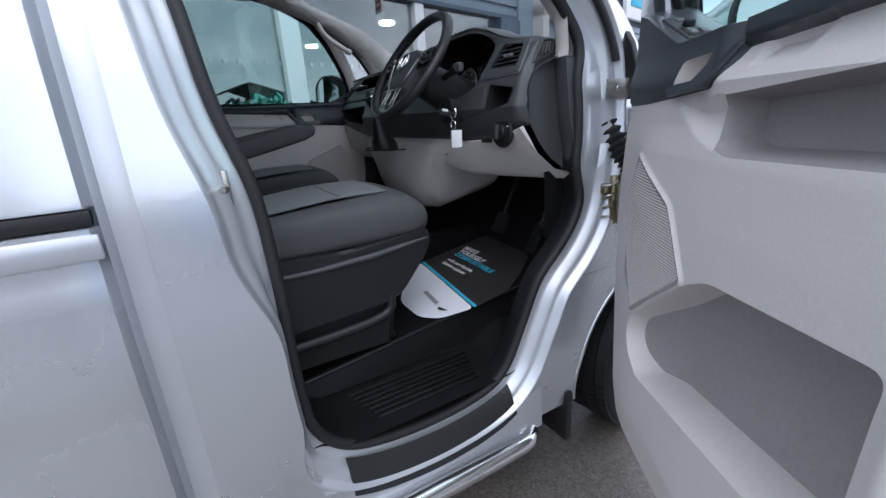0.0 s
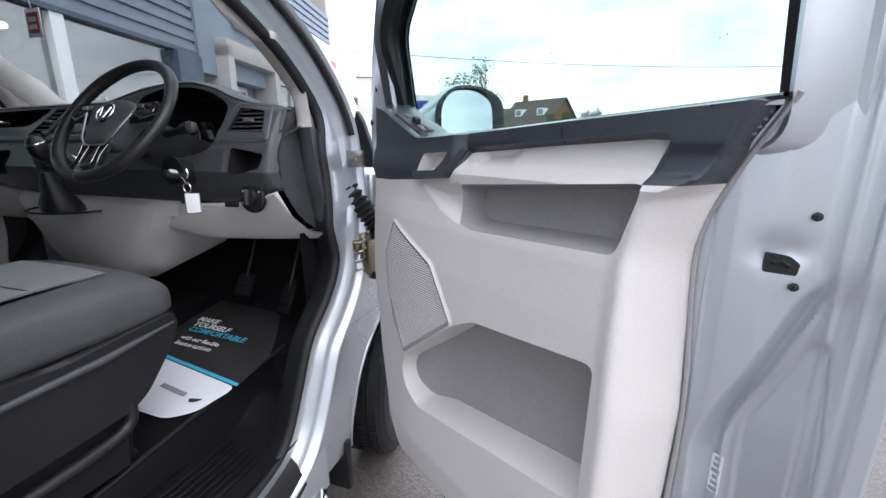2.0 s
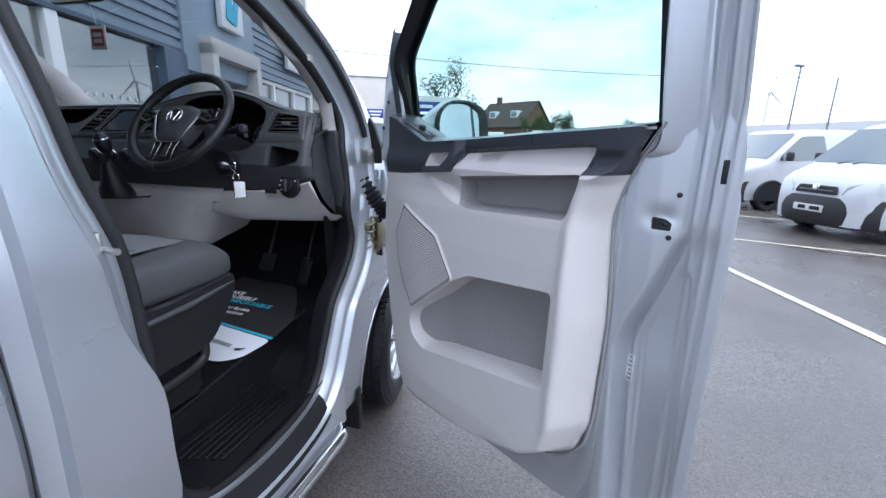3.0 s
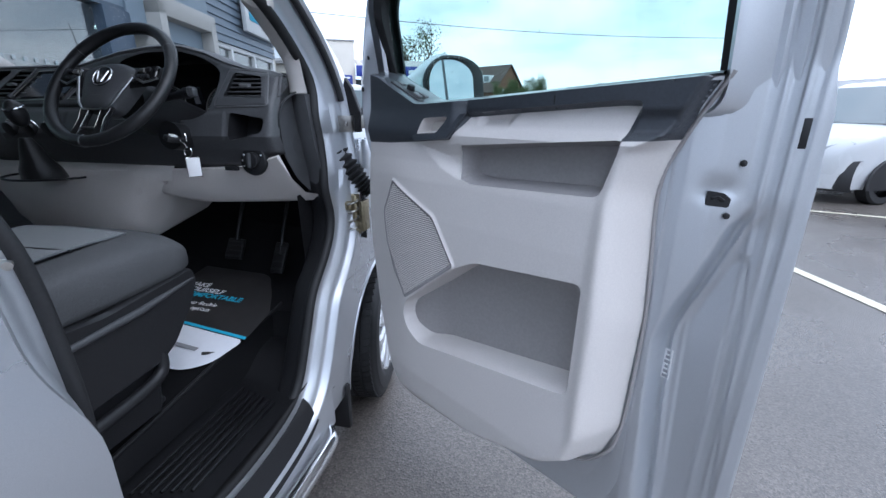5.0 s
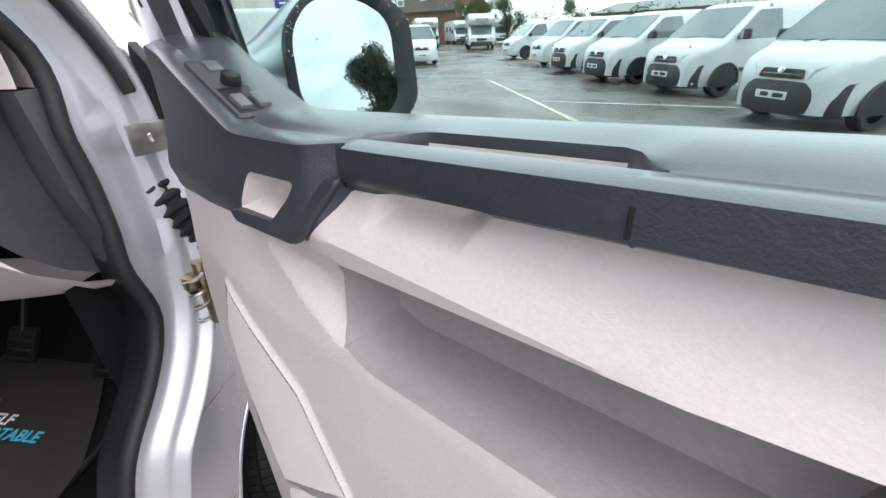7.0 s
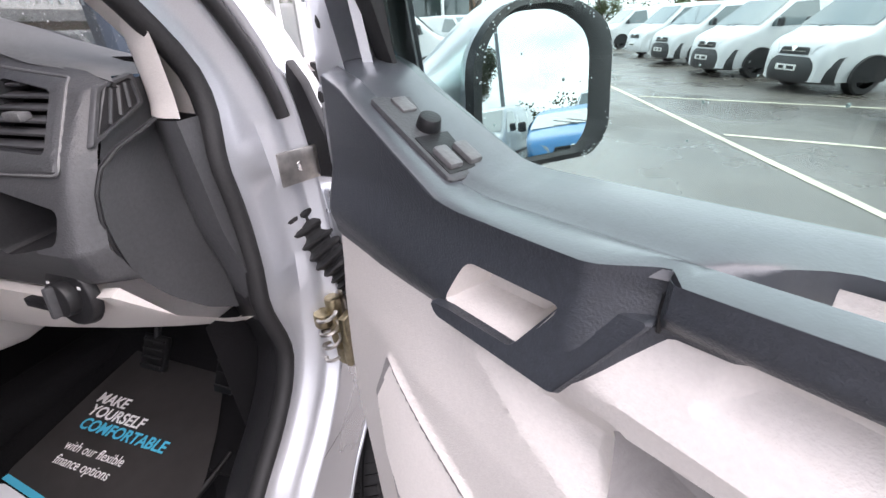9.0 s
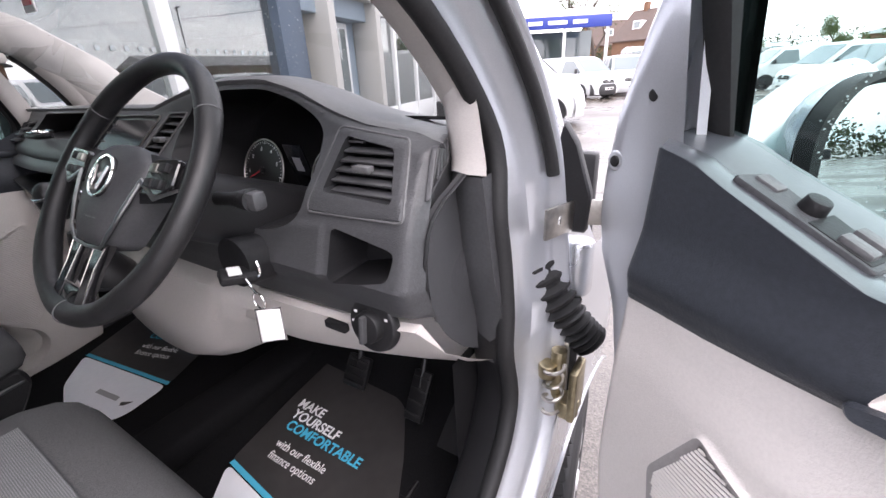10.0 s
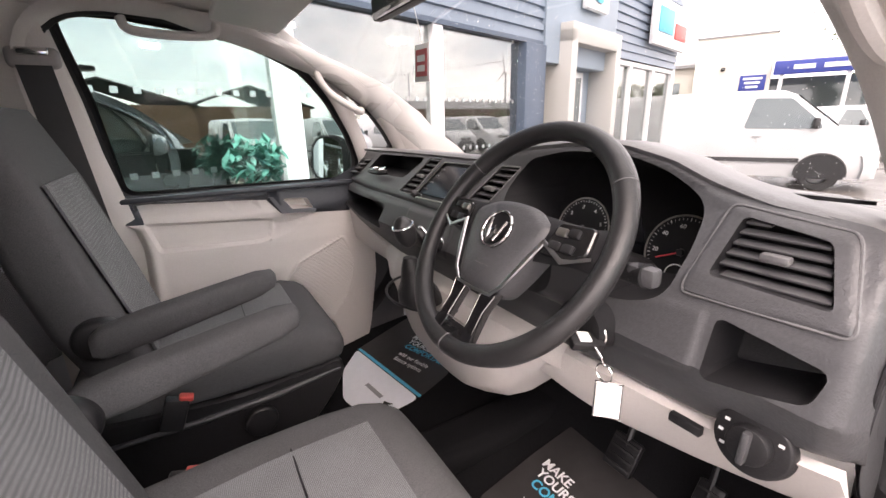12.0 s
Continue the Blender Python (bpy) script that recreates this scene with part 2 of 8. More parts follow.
def loft(loops, closed=True, caps=(True, True), bm=None):
    """Skins a row of loops that have the same number of points."""
    b = bm or bmesh.new()
    rings = [[b.verts.new(p) for p in loop] for loop in loops]
    n = len(rings[0])
    for a, c in zip(rings, rings[1:]):
        for i in range(n if closed else n - 1):
            j = (i + 1) % n
            b.faces.new((a[i], a[j], c[j], c[i]))
    if closed and caps[0]:
        b.faces.new(rings[0][::-1])
    if closed and caps[1]:
        b.faces.new(rings[-1])
    return b


def spline(ctrl, n, closed=True):
    """Evenly drawn smooth curve through control points of any dimension."""
    c = np.array(ctrl, float)
    k = len(c)
    segs = k if closed else k - 1
    out = []
    for s in range(n):
        t = s / n * segs if closed else s / (n - 1) * segs
        i = min(int(t), segs - 1)
        f = t - i
        if closed:
            p0, p1, p2, p3 = c[(i - 1) % k], c[i % k], c[(i + 1) % k], c[(i + 2) % k]
        else:
            p0, p1, p2, p3 = c[max(i - 1, 0)], c[i], c[i + 1], c[min(i + 2, k - 1)]
        out.append(0.5 * (2 * p1 + (p2 - p0) * f + (2 * p0 - 5 * p1 + 4 * p2 - p3) * f * f + (3 * p1 - p0 - 3 * p2 + p3) * f ** 3))
    return out


def tube(path, r, segs=10, closed=False, bm=None, flat=1.0):
    """A round rod swept along a path; r may be one radius or one for each point."""
    pts = [Vector(p) for p in path]
    rs = r if hasattr(r, "__len__") else [r] * len(pts)
    loops, up = [], None
    for i, p in enumerate(pts):
        a = pts[i - 1] if (i or closed) else p
        c = pts[(i + 1) % len(pts)] if (i < len(pts) - 1 or closed) else p
        d = (c - a).normalized()
        if up is None:
            up = Vector((0, 0, 1)) if abs(d.z) < 0.9 else Vector((1, 0, 0))
        side = d.cross(up).normalized()
        up = side.cross(d).normalized()
        loops.append([p + side * math.cos(q) * rs[i] + up * math.sin(q) * rs[i] * flat
                      for q in (2 * math.pi * k / segs for k in range(segs))])
    if closed:
        loops.append(loops[0])
        b = loft(loops, caps=(False, False), bm=bm)
        bmesh.ops.remove_doubles(b, verts=b.verts, dist=1e-6)
        return b
    return loft(loops, bm=bm)


def rounded(poly, r, n=5):
    """Rounds the corners of a 2D polygon."""
    out = []
    k = len(poly)
    for i in range(k):
        p = np.array(poly[i], float)
        a = np.array(poly[i - 1], float) - p
        c = np.array(poly[(i + 1) % k], float) - p
        la, lc = np.linalg.norm(a), np.linalg.norm(c)
        q = min(r, la * 0.45, lc * 0.45)
        s, e = p + a / la * q, p + c / lc * q
        for j in range(n + 1):
            t = j / n
            out.append((1 - t) ** 2 * s + 2 * t * (1 - t) * p + t * t * e)
    return out


def slab(poly, thick, fn, bevel=0.0, bm=None):
    """A flat piece with outline poly in (a, b) and depth thick; fn(a, b, depth) gives its place."""
    b = bmesh.new()
    c = np.mean(np.array(poly), axis=0)

    def inset(q):
        return [c + (np.array(p) - c) * (1 - q / max(1e-6, np.linalg.norm(np.array(p) - c))) for p in poly]
    loops = [[fn(*p, 0) for p in poly]]
    if bevel:
        loops.append([fn(*p, thick - bevel) for p in poly])
        loops.append([fn(*p, thick) for p in inset(bevel)])
    else:
        loops.append([fn(*p, thick) for p in poly])
    loft(loops, bm=b)
    return join(bm, b)


def sheet(fn, us, vs, thick=0.0, bm=None):
    """A surface fn(u, v) drawn over us and vs; with thick it gets depth along its normals."""
    b = bmesh.new()
    grid = [[b.verts.new(fn(u, v)) for v in vs] for u in us]
    for i in range(len(us) - 1):
        for j in range(len(vs) - 1):
            b.faces.new((grid[i][j], grid[i + 1][j], grid[i + 1][j + 1], grid[i][j + 1]))
    if thick:
        bmesh.ops.recalc_face_normals(b, faces=b.faces)
        bmesh.ops.solidify(b, geom=b.faces[:], thickness=thick)
    return join(bm, b)


def text_mesh(text, size, shear=0.0, bold=0.0, align="LEFT"):
    cu = bpy.data.curves.new("text", "FONT")
    cu.body, cu.size, cu.shear, cu.align_x, cu.offset = text, size, shear, align, bold
    cu.extrude = 0.0003
    tmp = new("tmp_text", cu)
    me = bpy.data.meshes.new_from_object(tmp.evaluated_get(bpy.context.evaluated_depsgraph_get()))
    bpy.data.objects.remove(tmp)
    bpy.data.curves.remove(cu)
    return me


def sdf(poly, pts):
    """Signed distance of points to a polygon, negative inside."""
    poly, pts = np.array(poly, float), np.array(pts, float)
    d = np.full(len(pts), 1e9)
    inside = np.zeros(len(pts), bool)
    k = len(poly)
    for i in range(k):
        a, b = poly[i], poly[(i + 1) % k]
        e, w = b - a, pts - a
        t = np.clip((w @ e) / (e @ e), 0, 1)
        d = np.minimum(d, np.linalg.norm(w - t[:, None] * e, axis=1))
        cond = (a[1] > pts[:, 1]) != (b[1] > pts[:, 1])
        with np.errstate(divide="ignore", invalid="ignore"):
            xs = (b[0] - a[0]) * (pts[:, 1] - a[1]) / (b[1] - a[1] if b[1] != a[1] else 1e-12) + a[0]
        inside ^= cond & (pts[:, 0] < xs)
    return np.where(inside, -d, d)


def smooth(x, lo, hi):
    t = np.clip((np.asarray(x, float) - lo) / (hi - lo), 0, 1)
    return t * t * (3 - 2 * t)


def relief(u0, u1, v0, v1, step, edges, height, regions):
    """A surface over (u, v) with heights from a function, cut into pieces along outlines.
    Grid points close to an outline are drawn onto it. Returns for each region its points and faces."""
    us, vs = np.arange(u0, u1 + step, step), np.arange(v0, v1 + step, step)
    gu, gv = np.meshgrid(us, vs, indexing="ij")
    p = np.stack([gu.ravel(), gv.ravel()], 1)
    line = np.zeros(len(p), int)
    for number, (poly, level) in enumerate(edges, 1):
        s = sdf(poly, p) - level
        near = np.abs(s) < step * 0.55
        q, h = p[near], 1e-4
        gx = (sdf(poly, q + [h, 0]) - sdf(poly, q - [h, 0])) / (2 * h)
        gy = (sdf(poly, q + [0, h]) - sdf(poly, q - [0, h])) / (2 * h)
        p[near] = q - s[near][:, None] * np.stack([gx, gy], 1)
        line[near] = number
    n = height(p)
    i, j = np.meshgrid(np.arange(len(us) - 1), np.arange(len(vs) - 1), indexing="ij")
    a = (i * len(vs) + j).ravel()
    quads = np.stack([a, a + len(vs), a + len(vs) + 1, a + 1], 1)
    # cut each cell along the diagonal that lies on an outline
    ln = line[quads]
    flip = (ln[:, 1] > 0) & (ln[:, 1] == ln[:, 3]) & ~((ln[:, 0] > 0) & (ln[:, 0] == ln[:, 2]))
    first = np.where(flip[:, None], quads[:, [0, 1, 3]], quads[:, [0, 1, 2]])
    second = np.where(flip[:, None], quads[:, [1, 2, 3]], quads[:, [0, 2, 3]])
    tris = np.concatenate([first, second])
    mid = p[tris].mean(axis=1)
    result = {}
    for name, keep in regions(mid).items():
        q = tris[keep]
        used, inv = np.unique(q, return_inverse=True)
        result[name] = (np.column_stack([p[used], n[used]]), inv.reshape(q.shape))
    return result


def rain(name, place, count, rng, parent, m=None, r0=0.0006, r1=0.0018):
    """Drops on a pane: small flat beads, too many to count."""
    bm = bmesh.new()
    for _ in range(count):
        c = Vector(place(rng.random(), rng.random()))
        r = rng.uniform(r0, r1) * (1.8 if rng.random() < 0.06 else 1)
        ring_ = [bm.verts.new(c + Vector((math.cos(q) * r, 0, math.sin(q) * r * rng.uniform(0.9, 1.4)))) for q in (0, 1.05, 2.1, 3.15, 4.2, 5.25)]
        top = bm.verts.new(c + Vector((0, 0.0009, 0)))
        bot = bm.verts.new(c - Vector((0, 0.0009, 0)))
        for i in range(6):
            bm.faces.new((ring_[i], ring_[(i + 1) % 6], top))
            bm.faces.new((ring_[(i + 1) % 6], ring_[i], bot))
    ob = part(name, bm, DROP, parent, "rain drops on the glass", 80, m)
    ob["kind"] = "stuff"
    return ob


# ---- ground ----
def ground_z(x, y):
    return 0.012 * math.sin(x * 0.11) * math.cos(y * 0.13) - 0.0008


ground_us = [-900, -300, -120, -60] + list(range(-40, 41, 2)) + [60, 120, 300, 900]
gb = sheet(lambda u, v: (u, v, ground_z(u, v) if abs(u) < 45 and abs(v) < 45 else 0.0), ground_us, ground_us)
tagged(part("ground", gb, ASPHALT), "wet dark asphalt of a vehicle sales yard", "ground", kind="structure")


def road_line(name, a, b, width, z=0.016):
    d = Vector((b[0] - a[0], b[1] - a[1], 0))
    n = Vector((-d.y, d.x, 0)).normalized() * width / 2
    k = max(2, int(d.length / 1.0))
    bm = bmesh.new()
    rows = []
    for i in range(k + 1):
        p = Vector((a[0], a[1], 0)) + d * i / k
        w = 1 + 0.12 * math.sin(i * 2.3)
        zz = ground_z(p.x, p.y) + 0.005
        rows.append((bm.verts.new(p + n * w + Vector((0, 0, zz))), bm.verts.new(p - n * w + Vector((0, 0, zz)))))
    for r, s in zip(rows, rows[1:]):
        bm.faces.new((r[0], r[1], s[1], s[0]))
    return tagged(part(name, bm, LINE), "worn cream painted bay line on wet asphalt", "road marking", kind="structure")


road_line("bay_line", (2.2, -4.30), (15.5, -1.0), 0.10)
road_line("bay_line", (7.2, -3.2), (5.3, -9.5), 0.09)
road_line("bay_line", (10.5, -2.4), (9.4, -6.0), 0.09)


# ---- the van's body ----
def prof(z):
    """Half width of the body at a height."""
    return float(np.interp(z, [0.25, 0.45, 0.9, 1.15, 1.38, 1.6, 1.88, 1.97], [0.93, 0.955, 0.968, 0.957, 0.928, 0.88, 0.81, 0.74]))


def inner(z):
    return prof(z) - 0.075


OPENING = spline([(0.025, 1.45), (0.045, 1.29), (0.085, 1.12), (0.095, 0.92), (0.098, 0.68), (0.12, 0.53), (0.21, 0.440),
                  (0.40, 0.405), (0.60, 0.420), (0.70, 0.480), (0.77, 0.62), (0.83, 0.75), (0.93, 0.855), (0.995, 0.96),
                  (1.03, 1.12), (1.045, 1.28), (1.02, 1.44), (0.90, 1.60), (0.70, 1.73), (0.45, 1.82), (0.15, 1.85),
                  (0.02, 1.80), (0.005, 1.62)], 138)


def ring(offset, depth, side=-1):
    """The door opening's outline, moved outwards in its plane, at a depth inside the body's skin."""
    pts, k = OPENING, len(OPENING)
    offset += 0.055 if side > 0 else 0.0
    out = []
    for i, p in enumerate(pts):
        t = pts[(i + 1) % k] - pts[i - 1]
        n = np.array([t[1], -t[0]]) / np.linalg.norm(t)
        low = float(smooth(1.04 - p[1], 0.0, 0.24) * smooth(p[1], 0.47, 0.60)) if p[0] < 0.3 else 0.0
        q = p + n * offset * (1 - 0.72 * low if offset > 0.04 else 1.0) * SIGN
        if side < 0 and p[0] > 0.85:
            # the seal runs straighter than the outer edge in front of the seat
            q[0] -= 0.046 * float(smooth(p[1], 0.95, 1.10) * (1 - smooth(p[1], 1.30, 1.46)) * (1 - smooth(offset, 0.020, 0.050)))
        out.append((q[0], side * (prof(p[1]) - depth), q[1]))
    return out


_c = np.mean(np.array(OPENING), axis=0)
_t = OPENING[1] - OPENING[-1]
SIGN = 1.0 if np.dot(np.array([_t[1], -_t[0]]), OPENING[0] - _c) > 0 else -1.0

van = thing("panel_van", pose(0.5, 0, 0), "silver panel van with its driver's door open", "van")
VAN0 = pose(-0.5, 0, 0)


def vpart(name, bm, material, parent=None, label="", angle=35):
    return part(name, bm, material, parent or van, label, angle, VAN0 if parent is None else None)


for side, nm in ((-1, "door_frame"), (1, "door_frame")):
    bm = loft([ring(0.0, 0.078, side), ring(0.012, 0.066, side), ring(0.030, 0.062, side), ring(0.046, 0.055, side), ring(0.052, 0.034, side),
               ring(0.066, 0.030, side), ring(0.076, 0.022, side), ring(0.080, 0.004, side), ring(0.086, 0.0, side)], caps=(False, False))
    vpart(nm, bm, SILVER_IN, label="silver painted door frame flange", angle=60)
    seal = tube([Vector(p) for p in ring(0.004, 0.070, side)], 0.017, 10, True, flat=0.8)
    vpart("door_seal", seal, RUBBER, label="black rubber door seal", angle=60)
    # lining of the opening towards the cab
    a, b_, c_ = ring(0.0, 0.080, side), ring(0.008, 0.135, side), ring(0.028, 0.150, side)
    k = len(a)
    for name, keep, material in (("pillar_trim", lambda x, z: z > 1.385, TRIM), ("kick_trim", lambda x, z: z <= 1.385 and x > 0.5 or z < 0.60, BLACK_PL),
                                 ("rear_pillar_trim", lambda x, z: 0.60 <= z <= 1.385 and x <= 0.5, TRIM)):
        bm = bmesh.new()
        for i in range(k):
            j = (i + 1) % k
            if keep(a[i][0], a[i][2]):
                for l0, l1 in ((a, b_), (b_, c_)):
                    bm.faces.new([bm.verts.new(v) for v in (l0[i], l0[j], l1[j], l1[i])])
        bmesh.ops.remove_doubles(bm, verts=bm.verts, dist=1e-5)
        vpart(name, bm, material, angle=60)

L3 = ring(0.086, 0.0)


def edge_x(z, front):
    """Where the frame's outer edge stands at a height."""
    pts = [p for p in L3 if (p[0] > 0.45) == front]
    pts.sort(key=lambda p: p[2])
    return float(np.interp(z, [p[2] for p in pts], [p[0] for p in pts]))


def skin(x, z, side=-1):
    bulge = 0.0
    return (x, side * (prof(z) + bulge), z)


# pillar between the front door and the sliding door
zs = np.linspace(0.36, 1.93, 40)
bm = sheet(lambda u, v: skin(-0.105 + (edge_x(v, False) + 0.105) * u, v), np.linspace(0, 1, 5), zs)
vpart("centre_pillar", bm, SILVER)
# shut gutter: a channel between pillar and sliding door
prof_g = [(-0.105, 0.0), (-0.108, 0.028), (-0.125, 0.034), (-0.150, 0.034), (-0.156, 0.012), (-0.158, 0.0)]
bm = sheet(lambda u, v: (prof_g[int(u)][0], -(prof(v) - prof_g[int(u)][1]), v), range(len(prof_g)), zs)
vpart("shut_gutter", bm, SILVER_IN)
# sill below the opening
xs = np.linspace(0.02, 0.80, 30)


def low_z(x):
    pts = sorted((p[0], p[2]) for p in L3 if p[2] < 0.62)
    return float(np.interp(x, [p[0] for p in pts], [p[1] for p in pts]))


bm = sheet(lambda u, v: (u, -(prof(0.36) + 0.012 * math.sin(v * math.pi / 2)) if v < 1 else -0.80, low_z(u) + (0.255 - low_z(u)) * min(v, 1) if v < 1.01 else 0.25), xs, [0, 0.25, 0.5, 0.75, 0.99, 1.0])
vpart("sill_panel", bm, SILVER)
bm = sheet(lambda u, v: (-0.105 + 0.125 * u, -(prof(v)), v), [0, 1], np.linspace(0.25, 0.37, 4))
vpart("sill_end", bm, SILVER)
# front wing with the wheel arch
AXLE, RADIUS = (1.37, 0.345), 0.34


def wing_end(z):
    d = 0.405 ** 2 - (z - AXLE[1]) ** 2
    return AXLE[0] - math.sqrt(d) if d > 0 else 2.15


bm = sheet(lambda u, v: skin(edge_x(v, True) + (wing_end(v) - edge_x(v, True)) * u, v), np.linspace(0, 1, 12), np.linspace(0.27, 0.7495, 26))
vpart("wing_lower", bm, SILVER)


def wing(x, z):
    z = 0.751 + (z - 0.751) * (1 - 0.36 * float(smooth(x, 1.14, 1.34)))
    nose = max(0.0, x - 1.5)
    return (x, -(prof(z) - 0.22 * nose * nose - 0.04 * nose), z - 0.12 * nose * max(0, (z - 0.9)))


bm = sheet(lambda u, v: wing(edge_x(v, True) + (2.15 - edge_x(v, True)) * u, v), np.linspace(0, 1, 22), np.linspace(0.751, 1.40, 18))
vpart("front_wing", bm, SILVER, label="silver front wing beside the hinge pillar")
# inner lip of the arch
arc = [(AXLE[0] + 0.405 * math.cos(q), AXLE[1] + 0.405 * math.sin(q)) for q in np.linspace(math.pi * 1.06, math.pi * 0.3, 30)]
bm = sheet(lambda u, v: (arc[int(u)][0] + 0.0, -(prof(arc[int(u)][1]) - 0.002 - v), arc[int(u)][1]), range(30), [0, 0.03, 0.30])
vpart("arch_liner", bm, BLACK_PL)
bm = tube([(x, -(prof(z) - 0.002), z) for x, z in arc], 0.007, 8)
vpart("arch_lip", bm, SILVER)
# mud flap
vpart("mud_flap", rbox((0.03, 0.22, 0.20), (0.935, -0.84, 0.22), 0.008), BLACK_PL)
# bonnet and pillar base
bm = sheet(lambda u, v: (1.36 + 0.76 * u, -0.90 + 1.80 * v, 1.20 - 0.05 * u - 0.20 * u * u + 0.06 * math.sin(v * math.pi)), np.linspace(0, 1, 10), np.linspace(0.02, 0.98, 14))
vpart("bonnet", bm, SILVER)
vpart("front_bulkhead", rbox((0.04, 1.84, 1.0), (1.42, 0, 0.85), 0.01), BLACK_PL)


# screen pillars, outside and inside
def pillar(side):
    rows = []
    for t in np.linspace(0, 1, 16):
        z = 1.36 + 0.55 * t
        rear = edge_x(min(z, 1.93), True) if z < 1.80 else 0.55 - (z - 1.80) * 2
        x0 = float(np.interp(z, [1.36, 1.5, 1.62, 1.75, 1.85, 1.92], [1.135, 1.10, 0.99, 0.80, 0.56, 0.30]))
        front = x0 + float(np.interp(t, [0, 0.3, 1], [0.17, 0.13, 0.10]))
        w = prof(z)
        rows.append([(x0, side * (w - 0.0), z), ((x0 + front) / 2, side * (w - 0.012), z + 0.004), (front, side * (w - 0.055), z + 0.006),
                     (front - 0.01, side * (w - 0.10), z + 0.004), (front - 0.03, side * (w - 0.11), z)])
    return rows


for side in (-1, 1):
    vpart("screen_pillar", loft(pillar(side), closed=False), SILVER, angle=60)
    rows = []
    for t in np.linspace(0, 1, 18):
        z = 1.40 + 0.50 * t
        x0 = float(np.interp(z, [1.36, 1.45, 1.60, 1.73, 1.82, 1.92], [1.06, 1.035, 0.905, 0.705, 0.455, 0.10])) + (0.09 if side > 0 else 0.0)
        front = x0 + float(np.interp(t, [0, 0.3, 1], [0.30, 0.18, 0.16]))
        w = prof(z)
        rows.append([(x0, side * (w - 0.085), z), (x0 + 0.015, side * (w - 0.125), z), ((x0 + front) / 2, side * (w - 0.150), z + 0.01),
                     (front, side * (w - 0.135), z + 0.012), (front + 0.02, side * (w - 0.11), z + 0.01)])
    vpart("screen_pillar_trim", loft(rows, closed=False), TRIM, label="warm grey windscreen pillar trim", angle=60)

# driver's pillar foot: pale trim above, black below, facing the seat
for nm, zs_, material, lb in (("pillar_foot_trim", np.linspace(1.390, 1.575, 14), TRIM, "warm grey trim at the foot of the pillar"), ("pillar_foot", np.linspace(1.045, 1.387, 16), DASH, "charcoal lower pillar trim")):
    rows = []
    for z in zs_:
        xi = float(np.interp(z, [1.05, 1.15, 1.22, 1.385, 1.408, 1.451, 1.497, 1.537, 1.577], [0.992, 0.982, 0.968, 0.974, 0.984, 0.991, 0.995, 0.981, 0.966]))
        xo = float(np.interp(z, [1.05, 1.15, 1.22, 1.385, 1.412, 1.452, 1.485, 1.517, 1.54, 1.571], [0.989, 0.980, 0.966, 0.967, 0.974, 0.979, 0.983, 0.978, 0.968, 0.952]))
        yi, yo = -(prof(z) - 0.126), -(prof(z) - (0.062 if z > 1.388 else 0.070))
        rows.append([(xi + 0.10, yi + 0.03, z), (xi + 0.006, yi + 0.004, z), (xi, yi - 0.006, z), ((xi + xo) / 2 - 0.004, (yi + yo) / 2, z), (xo, yo, z)] + ([] if z > 1.388 else [(xo + 0.045, yo + 0.004, z)]))
    vpart(nm, loft(rows, closed=False), material, label=lb, angle=60)

# roof and headliner
bm = sheet(lambda u, v: (-1.6 + 2.25 * u, v * (prof(1.93) + 0.02 - 0.02 * abs(v)), 1.955 + 0.045 * (1 - v * v) - 0.05 * max(0, u - 0.8) * 5), np.linspace(0, 1, 14), np.linspace(-1, 1, 15))
vpart("roof", bm, SILVER)
bm = sheet(lambda u, v: (-1.5 + 2.05 * u, v * 0.80, 1.918 + 0.03 * (1 - v ** 4) - 0.02 * max(0, u - 0.85) * 6), np.linspace(0, 1, 14), np.linspace(-1, 1, 17))
vpart("headliner", bm, HEADLINER, label="grey woven headliner")
# assumed wall behind the seats, grey to bounce more light into the cab
vpart("cab_bulkhead", rbox((0.03, 1.70, 1.45), (-0.62, 0, 1.15), 0.005), TRIM_DK)
# windscreen
bm = sheet(lambda u, v: (1.40 - 0.80 * u + 0.05 * math.sin(u * math.pi) - 0.13 * v * v, v * (0.86 - 0.10 * u), 1.37 + 0.53 * u), np.linspace(0, 1, 10), np.linspace(-1, 1, 14))
ws = vpart("windscreen", bm, CLEAR, label="windscreen spotted with rain")
ws.visible_shadow = False


def screen_drop(a, b):
    u, v = 0.03 + 0.94 * a, 2 * b - 1
    return (1.40 - 0.80 * u + 0.05 * math.sin(u * math.pi) - 0.13 * v * v, v * (0.86 - 0.10 * u), 1.374 + 0.53 * u)


rain("rain_drops", screen_drop, 3600, random.Random(9), van, VAN0, 0.0004, 0.0010)
# outer weatherstrip and black mirror corner on the driver's screen pillar
strip = [p for p in ring(0.064, 0.012) if p[0] > 0.35 and p[2] > 1.34]
strip.sort(key=lambda p: p[0])
vpart("weatherstrip", tube([Vector(p) for p in strip], 0.011, 8), RUBBER, label="black outer weatherstrip on the pillar", angle=60)
bm = slab(rounded([(-0.923, 1.450), (-0.946, 1.417), (-0.976, 1.330), (-0.972, 1.262), (-0.900, 1.262), (-0.891, 1.323), (-0.906, 1.371)], 0.006), 0.02, lambda a, b, d: (1.15 - d, a, b), 0.004)
vpart("pillar_corner", bm, BLACK_PL, label="black plastic corner at the foot of the pillar")


# sliding door: skin with a pressed waist line, rail slot and side glass
SLIDE = (-1.15, -0.158)


def slide_y(z):
    return prof(z) + 0.004 + 0.004 * float(smooth(z, 0.78, 0.83)) - 0.004 * float(smooth(z, 1.0, 1.04))


